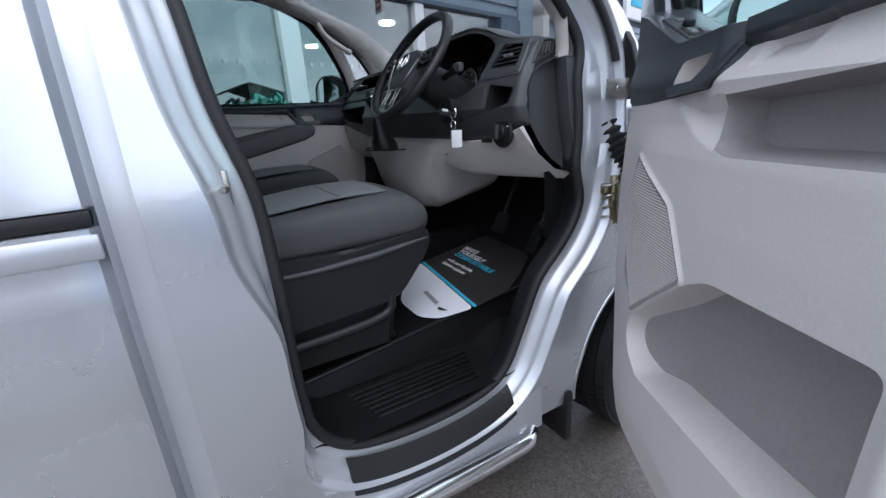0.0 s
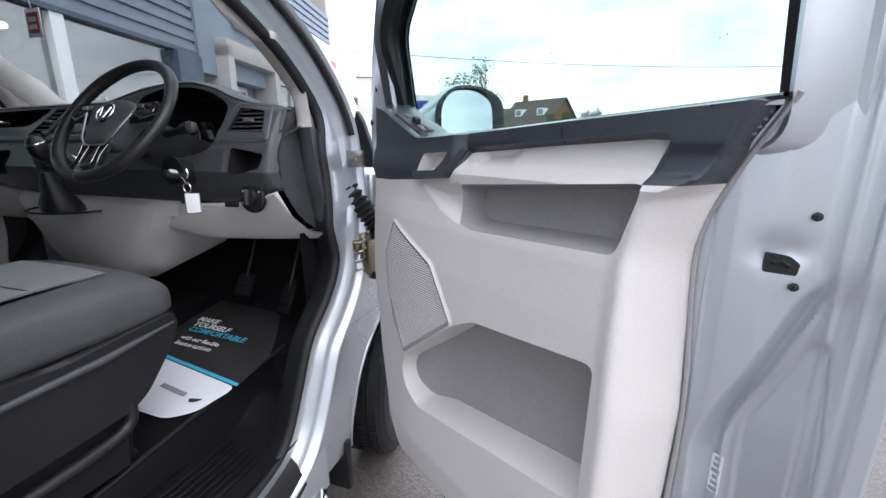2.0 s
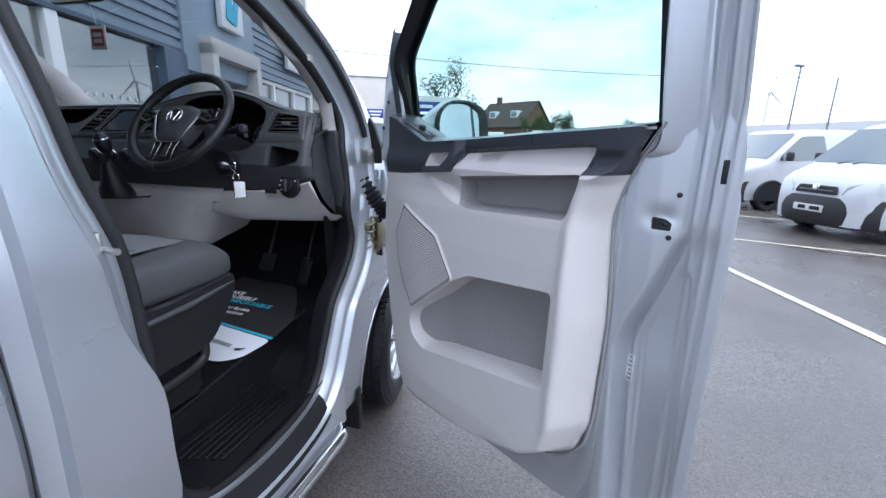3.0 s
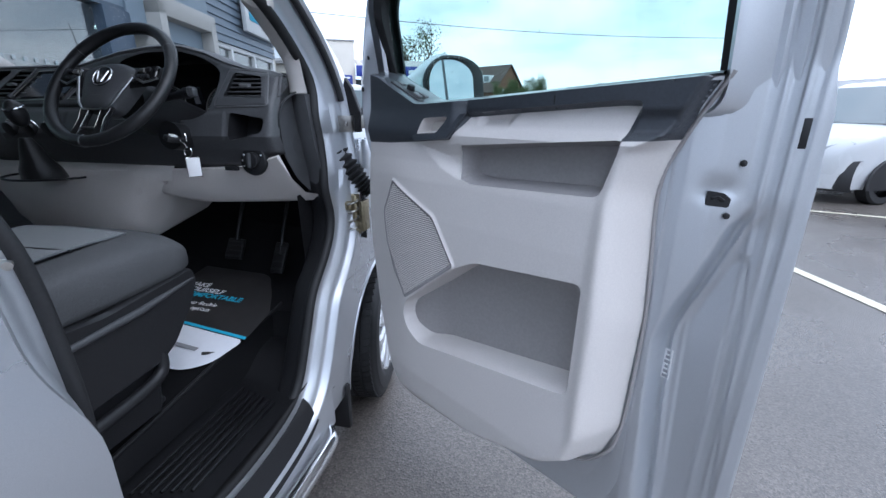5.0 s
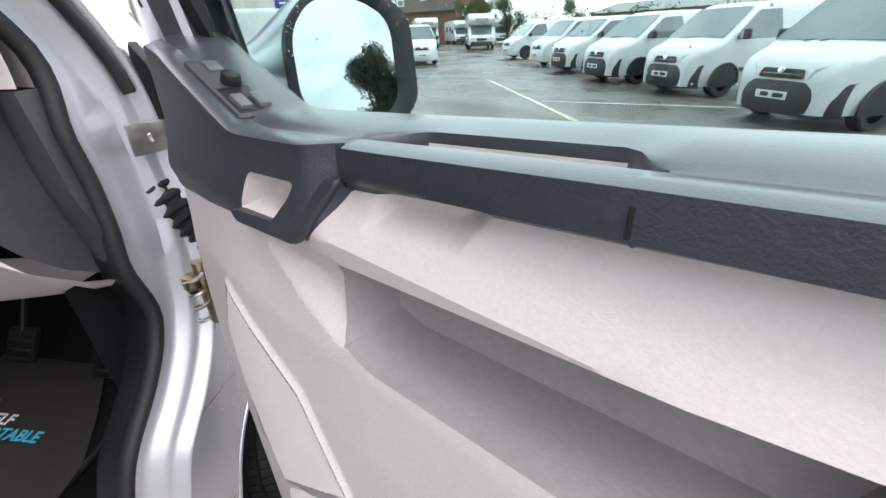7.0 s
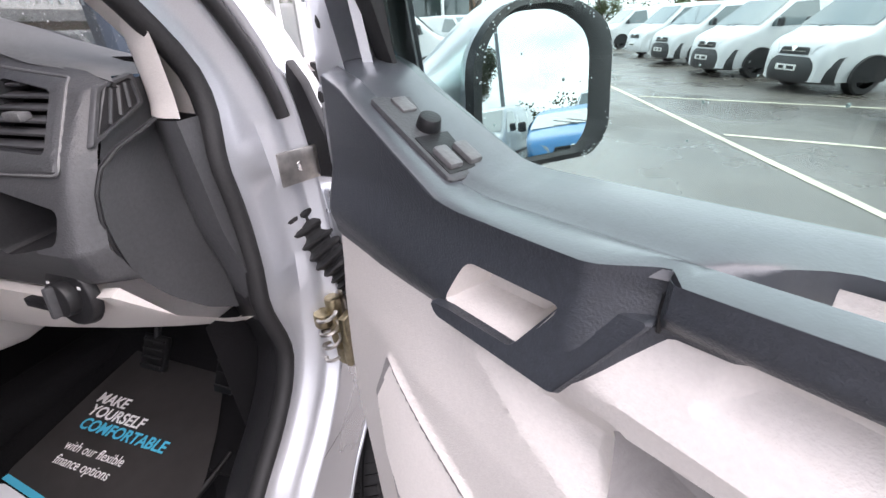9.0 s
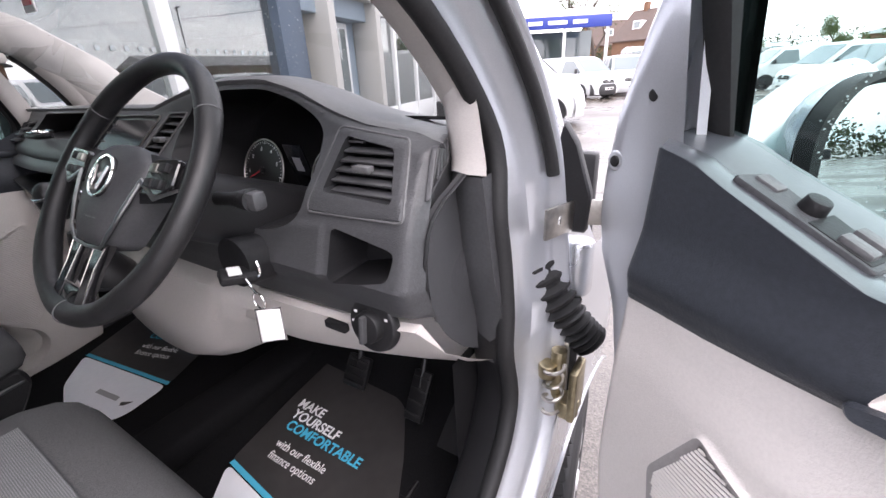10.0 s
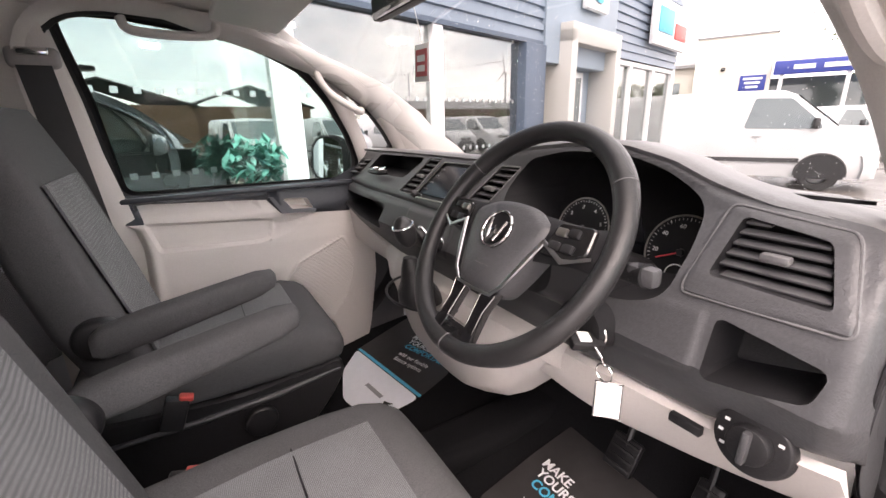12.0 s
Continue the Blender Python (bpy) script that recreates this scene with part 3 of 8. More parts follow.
slide = thing("sliding_door", pose(-0.65, -0.95, 0.3), "silver sliding side door with a grey waist rail", "van door")
S0 = pose(0.65, 0.95, -0.3)
zz = list(np.linspace(0.28, 1.10, 34)) + [1.112, 1.114, 1.142, 1.144] + list(np.linspace(1.15, 1.93, 30))


def slide_pt(u, v):
    dep = 0.0
    if 1.113 < v < 1.143:
        dep = 0.018
    edge = 0.02 * (1 - float(smooth(SLIDE[1] - u, 0, 0.02)))
    return (u, -(slide_y(v) - dep - edge), v)


bm = sheet(slide_pt, list(np.linspace(SLIDE[0], SLIDE[1] - 0.03, 14)) + [SLIDE[1] - 0.015, SLIDE[1] - 0.006, SLIDE[1]], zz)
part("door_skin", bm, SILVER, slide, m=S0)
bm = rbox((0.90, 0.014, 0.026), (-0.615, -(slide_y(1.128) - 0.010), 1.128), 0.004)
part("rail_slot", bm, BLACK_PL, slide, "black slot of the waist rail", m=S0)
bm = rbox((0.94, 0.010, 0.042), (-0.632, -(slide_y(1.085) + 0.002), 1.083), 0.004)
part("waist_strip", bm, SILVER_IN, slide, "flat grey waist strip", m=S0)
poly = rounded([(-1.05, 1.42), (-0.36, 1.42), (-0.36, 1.80), (-1.05, 1.80)], 0.09)
bm = slab(poly, 0.006, lambda a, b, d: (a, -(slide_y(b) + 0.001 + d), b))
part("side_glass", bm, mat("dark_glass", (0.01, 0.011, 0.012), 0.05, spec=0.8), slide, "dark tinted side glass", m=S0)
poly2 = rounded([(-1.07, 1.40), (-0.34, 1.40), (-0.34, 1.82), (-1.07, 1.82)], 0.10)
bm = slab(poly2, 0.004, lambda a, b, d: (a, -(slide_y(b) - 0.002 + d), b))
part("glass_seal", bm, RUBBER, slide, m=S0)
# rear quarter of the body
bm = sheet(lambda u, v: (-3.3 + 2.145 * u, -(prof(v)), v), np.linspace(0, 1, 6), np.linspace(0.28, 1.93, 20))
vpart("rear_quarter", bm, SILVER)
bm = sheet(lambda u, v: (-3.3 + 5.0 * u, prof(v), v), np.linspace(0, 1, 12), np.linspace(0.28, 1.12, 10))
vpart("far_side", bm, SILVER)
bm = sheet(lambda u, v: (-3.3 + 3.2 * u, prof(v), v), np.linspace(0, 1, 12), np.linspace(1.12, 1.93, 10))
vpart("far_side_upper", bm, SILVER)
vpart("tail", rbox((0.03, 1.8, 1.6), (-3.3, 0, 1.12), 0.01), SILVER)

# sill scuff pad, striker, side bar
pad = []
for t in np.linspace(0, 1, 24):
    x = 0.17 + 0.53 * t
    zt = low_z(x)
    pad.append([(x, -0.900, zt + 0.058), (x, -0.918, zt + 0.040), (x, -0.940, zt - 0.008), (x, -0.948, zt - 0.022)])
bm = loft(pad, closed=False)
bmesh.ops.recalc_face_normals(bm, faces=bm.faces)
bmesh.ops.solidify(bm, geom=bm.faces[:], thickness=-0.006)
vpart("scuff_pad", bm, BLACK_PL, label="black plastic sill scuff pad", angle=60)
bm = tube([(0.030, -0.90, 1.145), (0.030, -0.955, 1.145), (0.024, -0.962, 1.145)], 0.006, 8)
rbox((0.012, 0.03, 0.07), (0.034, -0.895, 1.14), 0.004, bm=bm)
vpart("door_striker", bm, STEEL, label="steel door striker pin")
bm = tube(spline([(-0.75, -0.985, 0.27), (0.1, -0.985, 0.262), (0.62, -0.985, 0.255), (0.74, -0.96, 0.250), (0.80, -0.86, 0.25)], 30, False), 0.028, 16)
tagged(part("side_bar", bm, CHROME), "polished steel side bar below the sill", "side bar")

# road wheel
wheel = thing("front_wheel", pose(AXLE[0] + 0.012, -0.848, AXLE[1], 0, 0, 9), "black tyre on a silver five-spoke wheel trim", "wheel")


def lathe(profile, segs=64):
    """Turns (radius, y) about the axle."""
    return loft([[(r * math.cos(q), y, r * math.sin(q)) for r, y in profile] for q in np.linspace(0, 2 * math.pi, segs + 1)], closed=False)


tyre = lathe([(0.215, 0.09), (0.27, 0.105), (0.315, 0.10), (0.334, 0.085), (0.34, 0.06), (0.34, 0.052), (0.333, 0.05), (0.333, 0.046), (0.34, 0.044),
              (0.341, 0.004), (0.334, 0.003), (0.334, -0.003), (0.341, -0.004), (0.34, -0.044), (0.333, -0.046), (0.333, -0.05), (0.34, -0.052),
              (0.339, -0.075), (0.330, -0.093), (0.318, -0.100), (0.300, -0.106), (0.298, -0.108), (0.262, -0.112), (0.240, -0.108), (0.232, -0.104), (0.222, -0.098), (0.215, -0.090)], 72)
ty = part("tyre", tyre, RUBBER, wheel, "black road tyre")
blocks = bmesh.new()
for i in range(72):
    q = 2 * math.pi * i / 72
    for y0 in (-0.072, -0.024, 0.024, 0.072):
        rbox((0.008, 0.034, 0.024), (0, 0, 0), 0, bm=blocks, m=Matrix.Rotation(-q, 4, "Y") @ Matrix.Translation((0.339, y0, 0)) @ Matrix.Rotation(0.25, 4, "X"))
part("tread", blocks, RUBBER, ty)
rim = lathe([(0.222, -0.098), (0.217, -0.104), (0.207, -0.100), (0.200, -0.088), (0.195, -0.03)], 64)
rm = part("rim", rim, CHROME, wheel, "silver painted rim")
WTRIM = mat("silver_wheel_trim", (0.62, 0.63, 0.65), 0.35, 0.5, coat=0.4)
spk = bmesh.new()
for i in range(10):
    q = 2 * math.pi * i / 10
    wd = 0.026 if i % 2 else 0.034
    loops = []
    for r, y, w in ((0.03, -0.082, 0.030), (0.08, -0.092, wd * 0.8), (0.15, -0.097, wd), (0.205, -0.094, wd * 1.35)):
        loops.append([(r, y, -w), (r, y - 0.012, -w * 0.6), (r, y - 0.012, w * 0.6), (r, y, w), (r, y + 0.02, w), (r, y + 0.02, -w)])
    b = loft([[Matrix.Rotation(-q, 3, "Y") @ Vector(p) for p in lp] for lp in loops])
    join(spk, b)
part("spokes", spk, WTRIM, wheel)
part("hub_cap", cyl(0.038, 0.030, 0.03, 24, 0.004, Matrix.Translation((0, -0.1, 0)) @ Matrix.Rotation(math.pi / 2, 4, "X")), WTRIM, wheel)
part("brake_disc", cyl(0.19, 0.19, 0.02, 32, 0, Matrix.Rotation(math.pi / 2, 4, "X")), BLACK_PL, wheel)

# ---- hinges, check strap, cable boot ----
def on_van(x, y, z):
    return VAN0 @ pose(x, y, z)


bm = rbox((0.10, 0.006, 0.055), (0.0, 0, 0), 0.002, m=pose(-0.02, -0.02, 0, 0, 0, -20))
rbox((0.095, 0.006, 0.046), (0, 0, 0), 0.002, bm=bm, m=pose(0.025, -0.085, 0.006, 0, 0, -72))
check = part("check_strap", bm, STEEL, van, "bare steel door check strap", m=on_van(1.13, -0.92, 1.292))
part("bolt", cyl(0.011, 0.011, 0.014, 6, 0.002, pose(-0.03, -0.012, 0.0, 90, 0, 0)), CHROME, check)
path = spline([(0.012, 0.040, 0.020), (0.004, 0.012, 0.004), (0.0, -0.042, -0.070), (0.004, -0.086, -0.126), (0.010, -0.114, -0.154)], 81, False)
bm = tube(path, [0.034 + 0.0055 * math.sin(i * math.pi / 2.5) - (0.003 if i > 50 else 0) for i in range(81)], 16)
boot = part("cable_boot", bm, RUBBER, van, "ribbed black rubber cable boot", 20, on_van(1.12, -0.892, 1.2))
part("boot_flange", rbox((0.012, 0.075, 0.10), (0.012, 0.03, 0.03), 0.005), RUBBER, boot)
hinge = part("lower_hinge", rbox((0.012, 0.06, 0.13), (0.02, 0.02, 0), 0.003), STEEL, van, "passivated steel lower door hinge", m=on_van(1.085, -0.957, 0.968) @ Matrix.Scale(1.25, 4))
bm = cyl(0.012, 0.012, 0.12, 16, 0.002)
rbox((0.05, 0.012, 0.09), (-0.005, -0.03, 0), 0.003, bm=bm)
part("knuckle", bm, BRASS, hinge)
part("roller", cyl(0.018, 0.018, 0.03, 18, 0.003, pose(-0.01, -0.02, -0.03)), BRASS, hinge)
part("roller", cyl(0.014, 0.014, 0.024, 18, 0.003, pose(-0.014, 0.012, 0.028)), BRASS, hinge)
part("spring", tube([(-0.02 + 0.014 * math.cos(q), 0.0 + 0.014 * math.sin(q), -0.05 + 0.004 * q) for q in np.linspace(0, 24, 70)], 0.003, 6), STEEL, hinge)
part("spring_rod", tube(spline([(-0.014, 0.05, 0.06), (-0.02, 0.055, 0.0), (-0.016, 0.045, -0.06), (-0.008, 0.0, -0.08)], 16, False), 0.004, 8), STEEL, hinge)
part("plate", rbox((0.004, 0.10, 0.16), (0.026, 0.03, 0.0), 0.001), BLACK_PL, hinge)
bm = cyl(0.028, 0.028, 0.11, 28, 0.010)
vpart("hinge_cover", bm, SILVER, label="silver painted upper hinge body").matrix_basis = on_van(1.160, -0.958, 1.185)


# ---- door trim, used by both front doors ----
T_OUT = rounded([(0.085, 1.445), (0.060, 1.24), (0.060, 1.10), (0.062, 0.95), (0.105, 0.70), (0.175, 0.46), (0.235, 0.378), (0.30, 0.366), (0.56, 0.392), (0.84, 0.448), (0.930, 0.515), (0.968, 0.62), (0.980, 0.92),
                 (0.965, 1.18), (0.995, 1.285), (1.050, 1.390), (0.76, 1.375), (0.56, 1.363), (0.42, 1.356), (0.34, 1.353), (0.31, 1.355), (0.18, 1.413), (0.14, 1.432)], 0.02)
T_ROLL = rounded([(0.085, 1.7), (0.060, 1.24), (0.060, 1.10), (0.062, 0.95), (0.105, 0.70), (0.175, 0.46), (0.235, 0.378), (0.30, 0.366), (0.56, 0.392), (0.84, 0.448), (0.930, 0.515), (0.968, 0.62), (0.980, 0.92), (0.965, 1.18), (0.995, 1.285), (1.050, 1.400), (1.05, 1.7)], 0.02)
T_BLK = [(0.0, 1.238), (0.20, 1.243), (0.32, 1.252), (0.468, 1.264), (0.514, 1.320), (0.685, 1.332), (0.90, 1.345), (0.933, 1.344), (0.919, 1.282), (1.10, 1.29), (1.2, 1.6), (0.0, 1.6)]
T_POCK = rounded([(0.50, 1.252), (0.925, 1.284), (0.893, 1.174), (0.560, 1.160), (0.514, 1.172)], 0.015)
T_GROOVE = rounded([(0.35, 1.247), (0.52, 1.257), (0.53, 1.162), (0.44, 1.19)], 0.02)
T_LOW = rounded([(0.312, 0.768), (0.528, 0.934), (0.594, 0.966), (0.892, 0.996), (0.888, 0.730), (0.852, 0.720), (0.375, 0.640), (0.316, 0.675), (0.296, 0.72)], 0.022)
T_SPK = rounded([(0.232, 1.138), (0.435, 1.058), (0.525, 0.936), (0.306, 0.772), (0.200, 0.93), (0.178, 1.03)], 0.012)
T_HND = rounded([(0.340, 1.270), (0.362, 1.317), (0.456, 1.322), (0.428, 1.277)], 0.010)
T_GRAB = rounded([(0.55, 1.333), (0.675, 1.343), (0.64, 1.295), (0.535, 1.288)], 0.008)


def ramp(poly, p, w):
    """0 outside an outline, 1 from a distance w inside it."""
    return np.clip(-sdf(poly, p) / w, 0, 1)


POCKET = [0.072]


def trim_height(p):
    u, z = p[:, 0], p[:, 1]
    base = np.interp(z, [0.36, 0.43, 0.52, 0.75, 0.95, 1.05, 1.15, 1.20, 1.255, 1.275, 1.30, 1.345, 1.39, 1.425, 1.47],
                     [0.01, 0.045, 0.055, 0.052, 0.048, 0.042, 0.030, 0.018, 0.010, 0.012, -0.008, -0.027, -0.030, -0.048, -0.052])
    front = 1 - smooth(u, 0.06, 0.34)
    base = base * (1 - front * 0.55) + front * (-0.004)
    # upright face under the sail with the switch plate
    face = smooth(z, 1.25, 1.285) * (1 - smooth(u, 0.46, 0.51))
    base = base * (1 - face) + face * (0.014 - 0.014 * smooth(z, 1.27, 1.35) - 0.006 * front)
    rear = smooth(u, 0.5, 0.9)
    high = smooth(z, 1.26, 1.30)
    roll = 1 - smooth(-sdf(T_ROLL, p) / (0.035 + 0.035 * rear * (1 - high) - 0.022 * high * rear), 0.0, 1.0)
    base = base * (1 - roll ** 2) - 0.068 * roll ** 2
    # rear upright flank
    flank = smooth(u, 0.885, 0.925) * (1 - smooth(z, 1.28, 1.30))
    base = base + 0.010 * flank * (1 - roll)
    pock = ramp(T_POCK, p, 0.012)
    base = base - POCKET[0] * pock - 0.020 * ramp(T_GROOVE, p, 0.03) * (1 - pock)
    base = base - 0.088 * ramp(T_LOW, p, 0.012) * (0.45 + 0.55 * smooth(u, 0.30, 0.46))
    s = sdf(T_SPK, p)
    base = base + 0.006 * (smooth(s, -0.010, -0.005) - smooth(s, 0.0, 0.006)) * smooth(u, 0.20, 0.26) * smooth(z, 0.80, 0.86)
    base = base - 0.038 * ramp(T_HND, p, 0.010) - 0.016 * ramp(T_GRAB, p, 0.022)
    base = base + (0.005 + 0.018 * smooth(u, 0.503, 0.511) * smooth(z, 1.32, 1.345)) * ramp(T_BLK, p, 0.010)
    return base


def trim_regions(mid):
    inside = sdf(T_OUT, mid) < 0
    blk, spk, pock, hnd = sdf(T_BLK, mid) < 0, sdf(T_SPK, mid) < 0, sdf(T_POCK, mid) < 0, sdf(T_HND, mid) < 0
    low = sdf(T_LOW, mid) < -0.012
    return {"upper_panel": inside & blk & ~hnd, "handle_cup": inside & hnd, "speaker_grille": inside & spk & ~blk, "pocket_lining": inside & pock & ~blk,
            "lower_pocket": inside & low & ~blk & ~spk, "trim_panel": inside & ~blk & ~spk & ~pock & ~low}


T_EDGES = [([tuple(q) for q in poly], lv) for poly, lv in ((T_GRAB, 0.0), (T_GROOVE, 0.0), (T_HND, 0.0), (T_HND, -0.010), (T_POCK, -0.012), (T_POCK, 0.0), (T_LOW, -0.012), (T_LOW, 0.0),
                                                       (T_SPK, 0.0), (T_BLK, -0.010), (T_BLK, 0.0), (T_OUT, 0.0))]
# both pockets take the darker grey, which holds the shade inside them
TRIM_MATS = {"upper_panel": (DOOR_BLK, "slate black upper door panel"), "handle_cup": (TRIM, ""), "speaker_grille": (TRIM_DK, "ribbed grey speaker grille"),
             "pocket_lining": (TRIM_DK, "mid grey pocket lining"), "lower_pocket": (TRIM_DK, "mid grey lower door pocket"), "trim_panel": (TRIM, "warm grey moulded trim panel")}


def door_trim(parent, place, flip):
    POCKET[0] = 0.014 if flip else 0.072
    pieces = relief(0.02, 1.09, 0.355, 1.475, 0.0044 if not flip else 0.006, T_EDGES, trim_height, trim_regions)
    for name, (pts, faces) in pieces.items():
        me = bpy.data.meshes.new(name)
        f = faces[:, ::-1] if flip else faces
        me.from_pydata([place(*q) for q in pts], [], f.tolist())
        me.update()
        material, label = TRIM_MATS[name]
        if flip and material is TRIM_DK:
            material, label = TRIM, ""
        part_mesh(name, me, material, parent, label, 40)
    # ribs of the grille
    bm = bmesh.new()
    for i in range(62):
        z = 0.785 + i * 0.0058
        us = np.linspace(0.16, 0.54, 120)
        ok = us[sdf(T_SPK, np.stack([us, np.full(120, z)], 1)) < -0.010]
        if len(ok) > 2:
            along = np.linspace(ok[0], ok[-1], 7)
            n0 = trim_height(np.stack([along, np.full(7, z)], 1))
            tube([place(a, z, n + 0.0015) for a, n in zip(along, n0)], 0.0021, 4, bm=bm)
    part("grille_ribs", bm, TRIM, parent)
    # pull handle blade over its cup
    n = float(trim_height(np.array([[0.42, 1.30]]))[0])
    poly = rounded([(0.330, 1.270), (0.352, 1.2755), (0.430, 1.2785), (0.456, 1.326), (0.508, 1.331), (0.470, 1.266), (0.335, 1.256)], 0.006)
    bm = slab(poly, 0.010, lambda a, b, d: place(a, b, float(np.interp(b, [1.25, 1.275, 1.33], [0.012, 0.016, -0.020])) + 0.004 + d), 0.003)
    part("door_handle", bm, DOOR_BLK, parent, "slate black inside door handle")


# ---- the open driver's door: local x along the door, y outwards ----
door = thing("driver_door", pose(1.03, -1.00, 0, 0, 0, 236), "open silver driver's door with warm grey and black trim", "van door")
door_trim(door, lambda u, z, n: (u, -n, z), False)


def lean(z):
    """How far the window frame leans inwards above the waist."""
    return max(0.0, z - 1.42) * 0.20


def shell_loop(front, rear, bottom, top, n, cut):
    pts = rounded([(front, top), (front, 0.62), (front + cut, bottom), (rear - 0.05, bottom), (rear, bottom + 0.12), (rear, top)], 0.10, 8)
    return [(p[0], -n, p[1]) for p in pts]


bm = loft([shell_loop(0.08, 0.93, 0.42, 1.32, -0.090, 0.10), shell_loop(0.040, 0.960, 0.345, 1.325, -0.072, 0.10), shell_loop(0.03, 0.984, 0.330, 1.325, -0.074, 0.09),
           shell_loop(0.026, 0.992, 0.328, 1.30, -0.150, 0.08), shell_loop(0.016, 1.165, 0.322, 1.30, -0.170, 0.06), shell_loop(0.012, 1.186, 0.318, 1.31, -0.156, 0.05),
           shell_loop(0.012, 1.192, 0.314, 1.325, -0.162, 0.05), shell_loop(0.016, 1.186, 0.318, 1.325, -0.172, 0.05)])
part("door_shell", bm, SILVER_IN, door, "silver painted door shell", 40)
# rubber seal round the trim
bm = tube([(p[0], 0.0705, p[1]) for p in spline([(1.058, 1.400), (1.050, 1.385), (0.999, 1.285), (0.969, 1.18), (0.984, 0.92), (0.972, 0.62), (0.934, 0.513), (0.84, 0.446), (0.56, 0.390), (0.30, 0.364)], 80, False)], 0.0042, 8)
part("trim_seal", bm, TRIM_DK, door, "grey seal along the trim's edge")


def frame_loop(off, n, low=1.325):
    ctrl = [(0.105, 1.33), (0.108, 1.64), (0.30, 1.815), (0.52, 1.905), (0.98, 1.915), (1.045, 1.86), (1.045, 1.33)]
    pts = rounded(ctrl, 0.05, 6)
    c = np.array([0.58, 1.62])
    out = []
    for p in pts:
        d = p - c
        q = p + d / np.linalg.norm(d) * off
        if off > 0.0:
            q[0] += 0.35 * off * (1 if d[0] > 0.3 else 0)
        q[1] = max(q[1], low)
        out.append((q[0], -(n + lean(q[1])), q[1]))
    return out


bm = loft([frame_loop(0.0, -0.078), frame_loop(0.006, -0.068), frame_loop(0.014, -0.080), frame_loop(0.030, -0.112), frame_loop(0.044, -0.128), frame_loop(0.052, -0.128), frame_loop(0.056, -0.136),
           frame_loop(0.074, -0.138), frame_loop(0.078, -0.147), frame_loop(0.096, -0.149), frame_loop(0.102, -0.154), frame_loop(0.098, -0.162), frame_loop(0.0, -0.150)], caps=(False, False))
part("window_frame", bm, SILVER_IN, door, "silver painted window frame", 40)
def seal_loop(off, n):
    """A run of the window seal; its foot tucks in behind the rear end of the waist rail."""
    return [(u, max(y, 0.104) if z < 1.405 else y, z) for u, y, z in frame_loop(off, n, 1.335)]


bm = loft([seal_loop(-0.020, -0.085), seal_loop(-0.018, -0.070), seal_loop(0.004, -0.058), seal_loop(0.010, -0.064), seal_loop(0.002, -0.145), seal_loop(-0.018, -0.128)], caps=(False, False))
part("window_seal", bm, RUBBER, door, "black window seal", 50)
bm = slab([np.array((p[0], p[2])) for p in frame_loop(-0.004, 0)], 0.004, lambda a, b, d: (a, 0.108 - lean(b) + d, b))
gl = part("window_glass", bm, TINT, door, "green tinted side glass with rain drops")
gl.visible_shadow = False
rain("rain_drops", lambda a, b: (0.13 + 0.88 * a, 0.1135 - lean(1.39 + 0.42 * b), 1.39 + 0.42 * b), 240, random.Random(3), door, None, 0.0005, 0.0012)
# waist rail under the glass: a broad ledge that rises to the mirror sail
def rail_z(u):
    return float(np.interp(u, [0.085, 0.14, 0.18, 0.315, 0.35, 0.50, 0.76, 1.05], [1.445, 1.432, 1.412, 1.354, 1.351, 1.359, 1.374, 1.390]))


rows = []
for u in np.concatenate([np.linspace(0.086, 0.36, 24), np.linspace(0.38, 1.05, 60)]):
    z = rail_z(u)
    n0 = float(trim_height(np.array([[u, z - 0.003]]))[0])
    gap = float(smooth(u, 0.515, 0.575) * (1 - smooth(u, 0.735, 0.765)))
    back = 0.034 + 0.030 * gap
    rows.append([(u, -n0, z - 0.006), (u, -n0 + 0.002, z), (u, -n0 + 0.010, z + 0.003), (u, 0.030, z + 0.004), (u, 0.034, z + 0.002 - 0.026 * gap), (u, back - 0.002, z + 0.003 - 0.030 * gap),
                 (u, back, z + 0.004 - 0.010 * gap), (u, back + 0.001, z + 0.004 + 0.003 * gap), (u, back + 0.006, z + 0.008), (u, 0.090, z + 0.013), (u, 0.105, z + 0.014), (u, 0.1065, z - 0.02)])
part("waist_rail", loft(rows, closed=False), RAIL, door, "slate black waist rail with a grab bar", 45)
rows = [[(u, 0.036, rail_z(u) - 0.019), (u, 0.050, rail_z(u) - 0.020), (u, 0.0615, rail_z(u) - 0.014), (u, 0.0625, rail_z(u) - 0.002)] for u in np.linspace(0.560, 0.748, 16)]
part("grab_lining", loft(rows, closed=False), TRIM, door, "warm grey lining behind the grab bar", 60)
rows = [[(u, 0.113, rail_z(max(u, 0.315)) - 0.018), (u, 0.118, rail_z(max(u, 0.315)) - 0.018), (u, 0.150, rail_z(max(u, 0.315)) - 0.034), (u, 0.166, rail_z(max(u, 0.315)) - 0.050), (u, 0.168, 1.285)] for u in np.linspace(0.10, 1.06, 30)]
part("outer_waist_seal", loft(rows, closed=False), BLACK_PL, door, "black outer weather seal below the glass", 50)
for u0, zs_ in ((0.760, (1.340, 1.350, 1.360, 1.366)), (0.5075, (1.322, 1.332, 1.342, 1.350))):
    bm = tube([(u0, -float(trim_height(np.array([[u0, z]]))[0]) - 0.0003, z) for z in zs_], 0.0016, 6)
    part("rail_joint", bm, BLACK_PL, door)
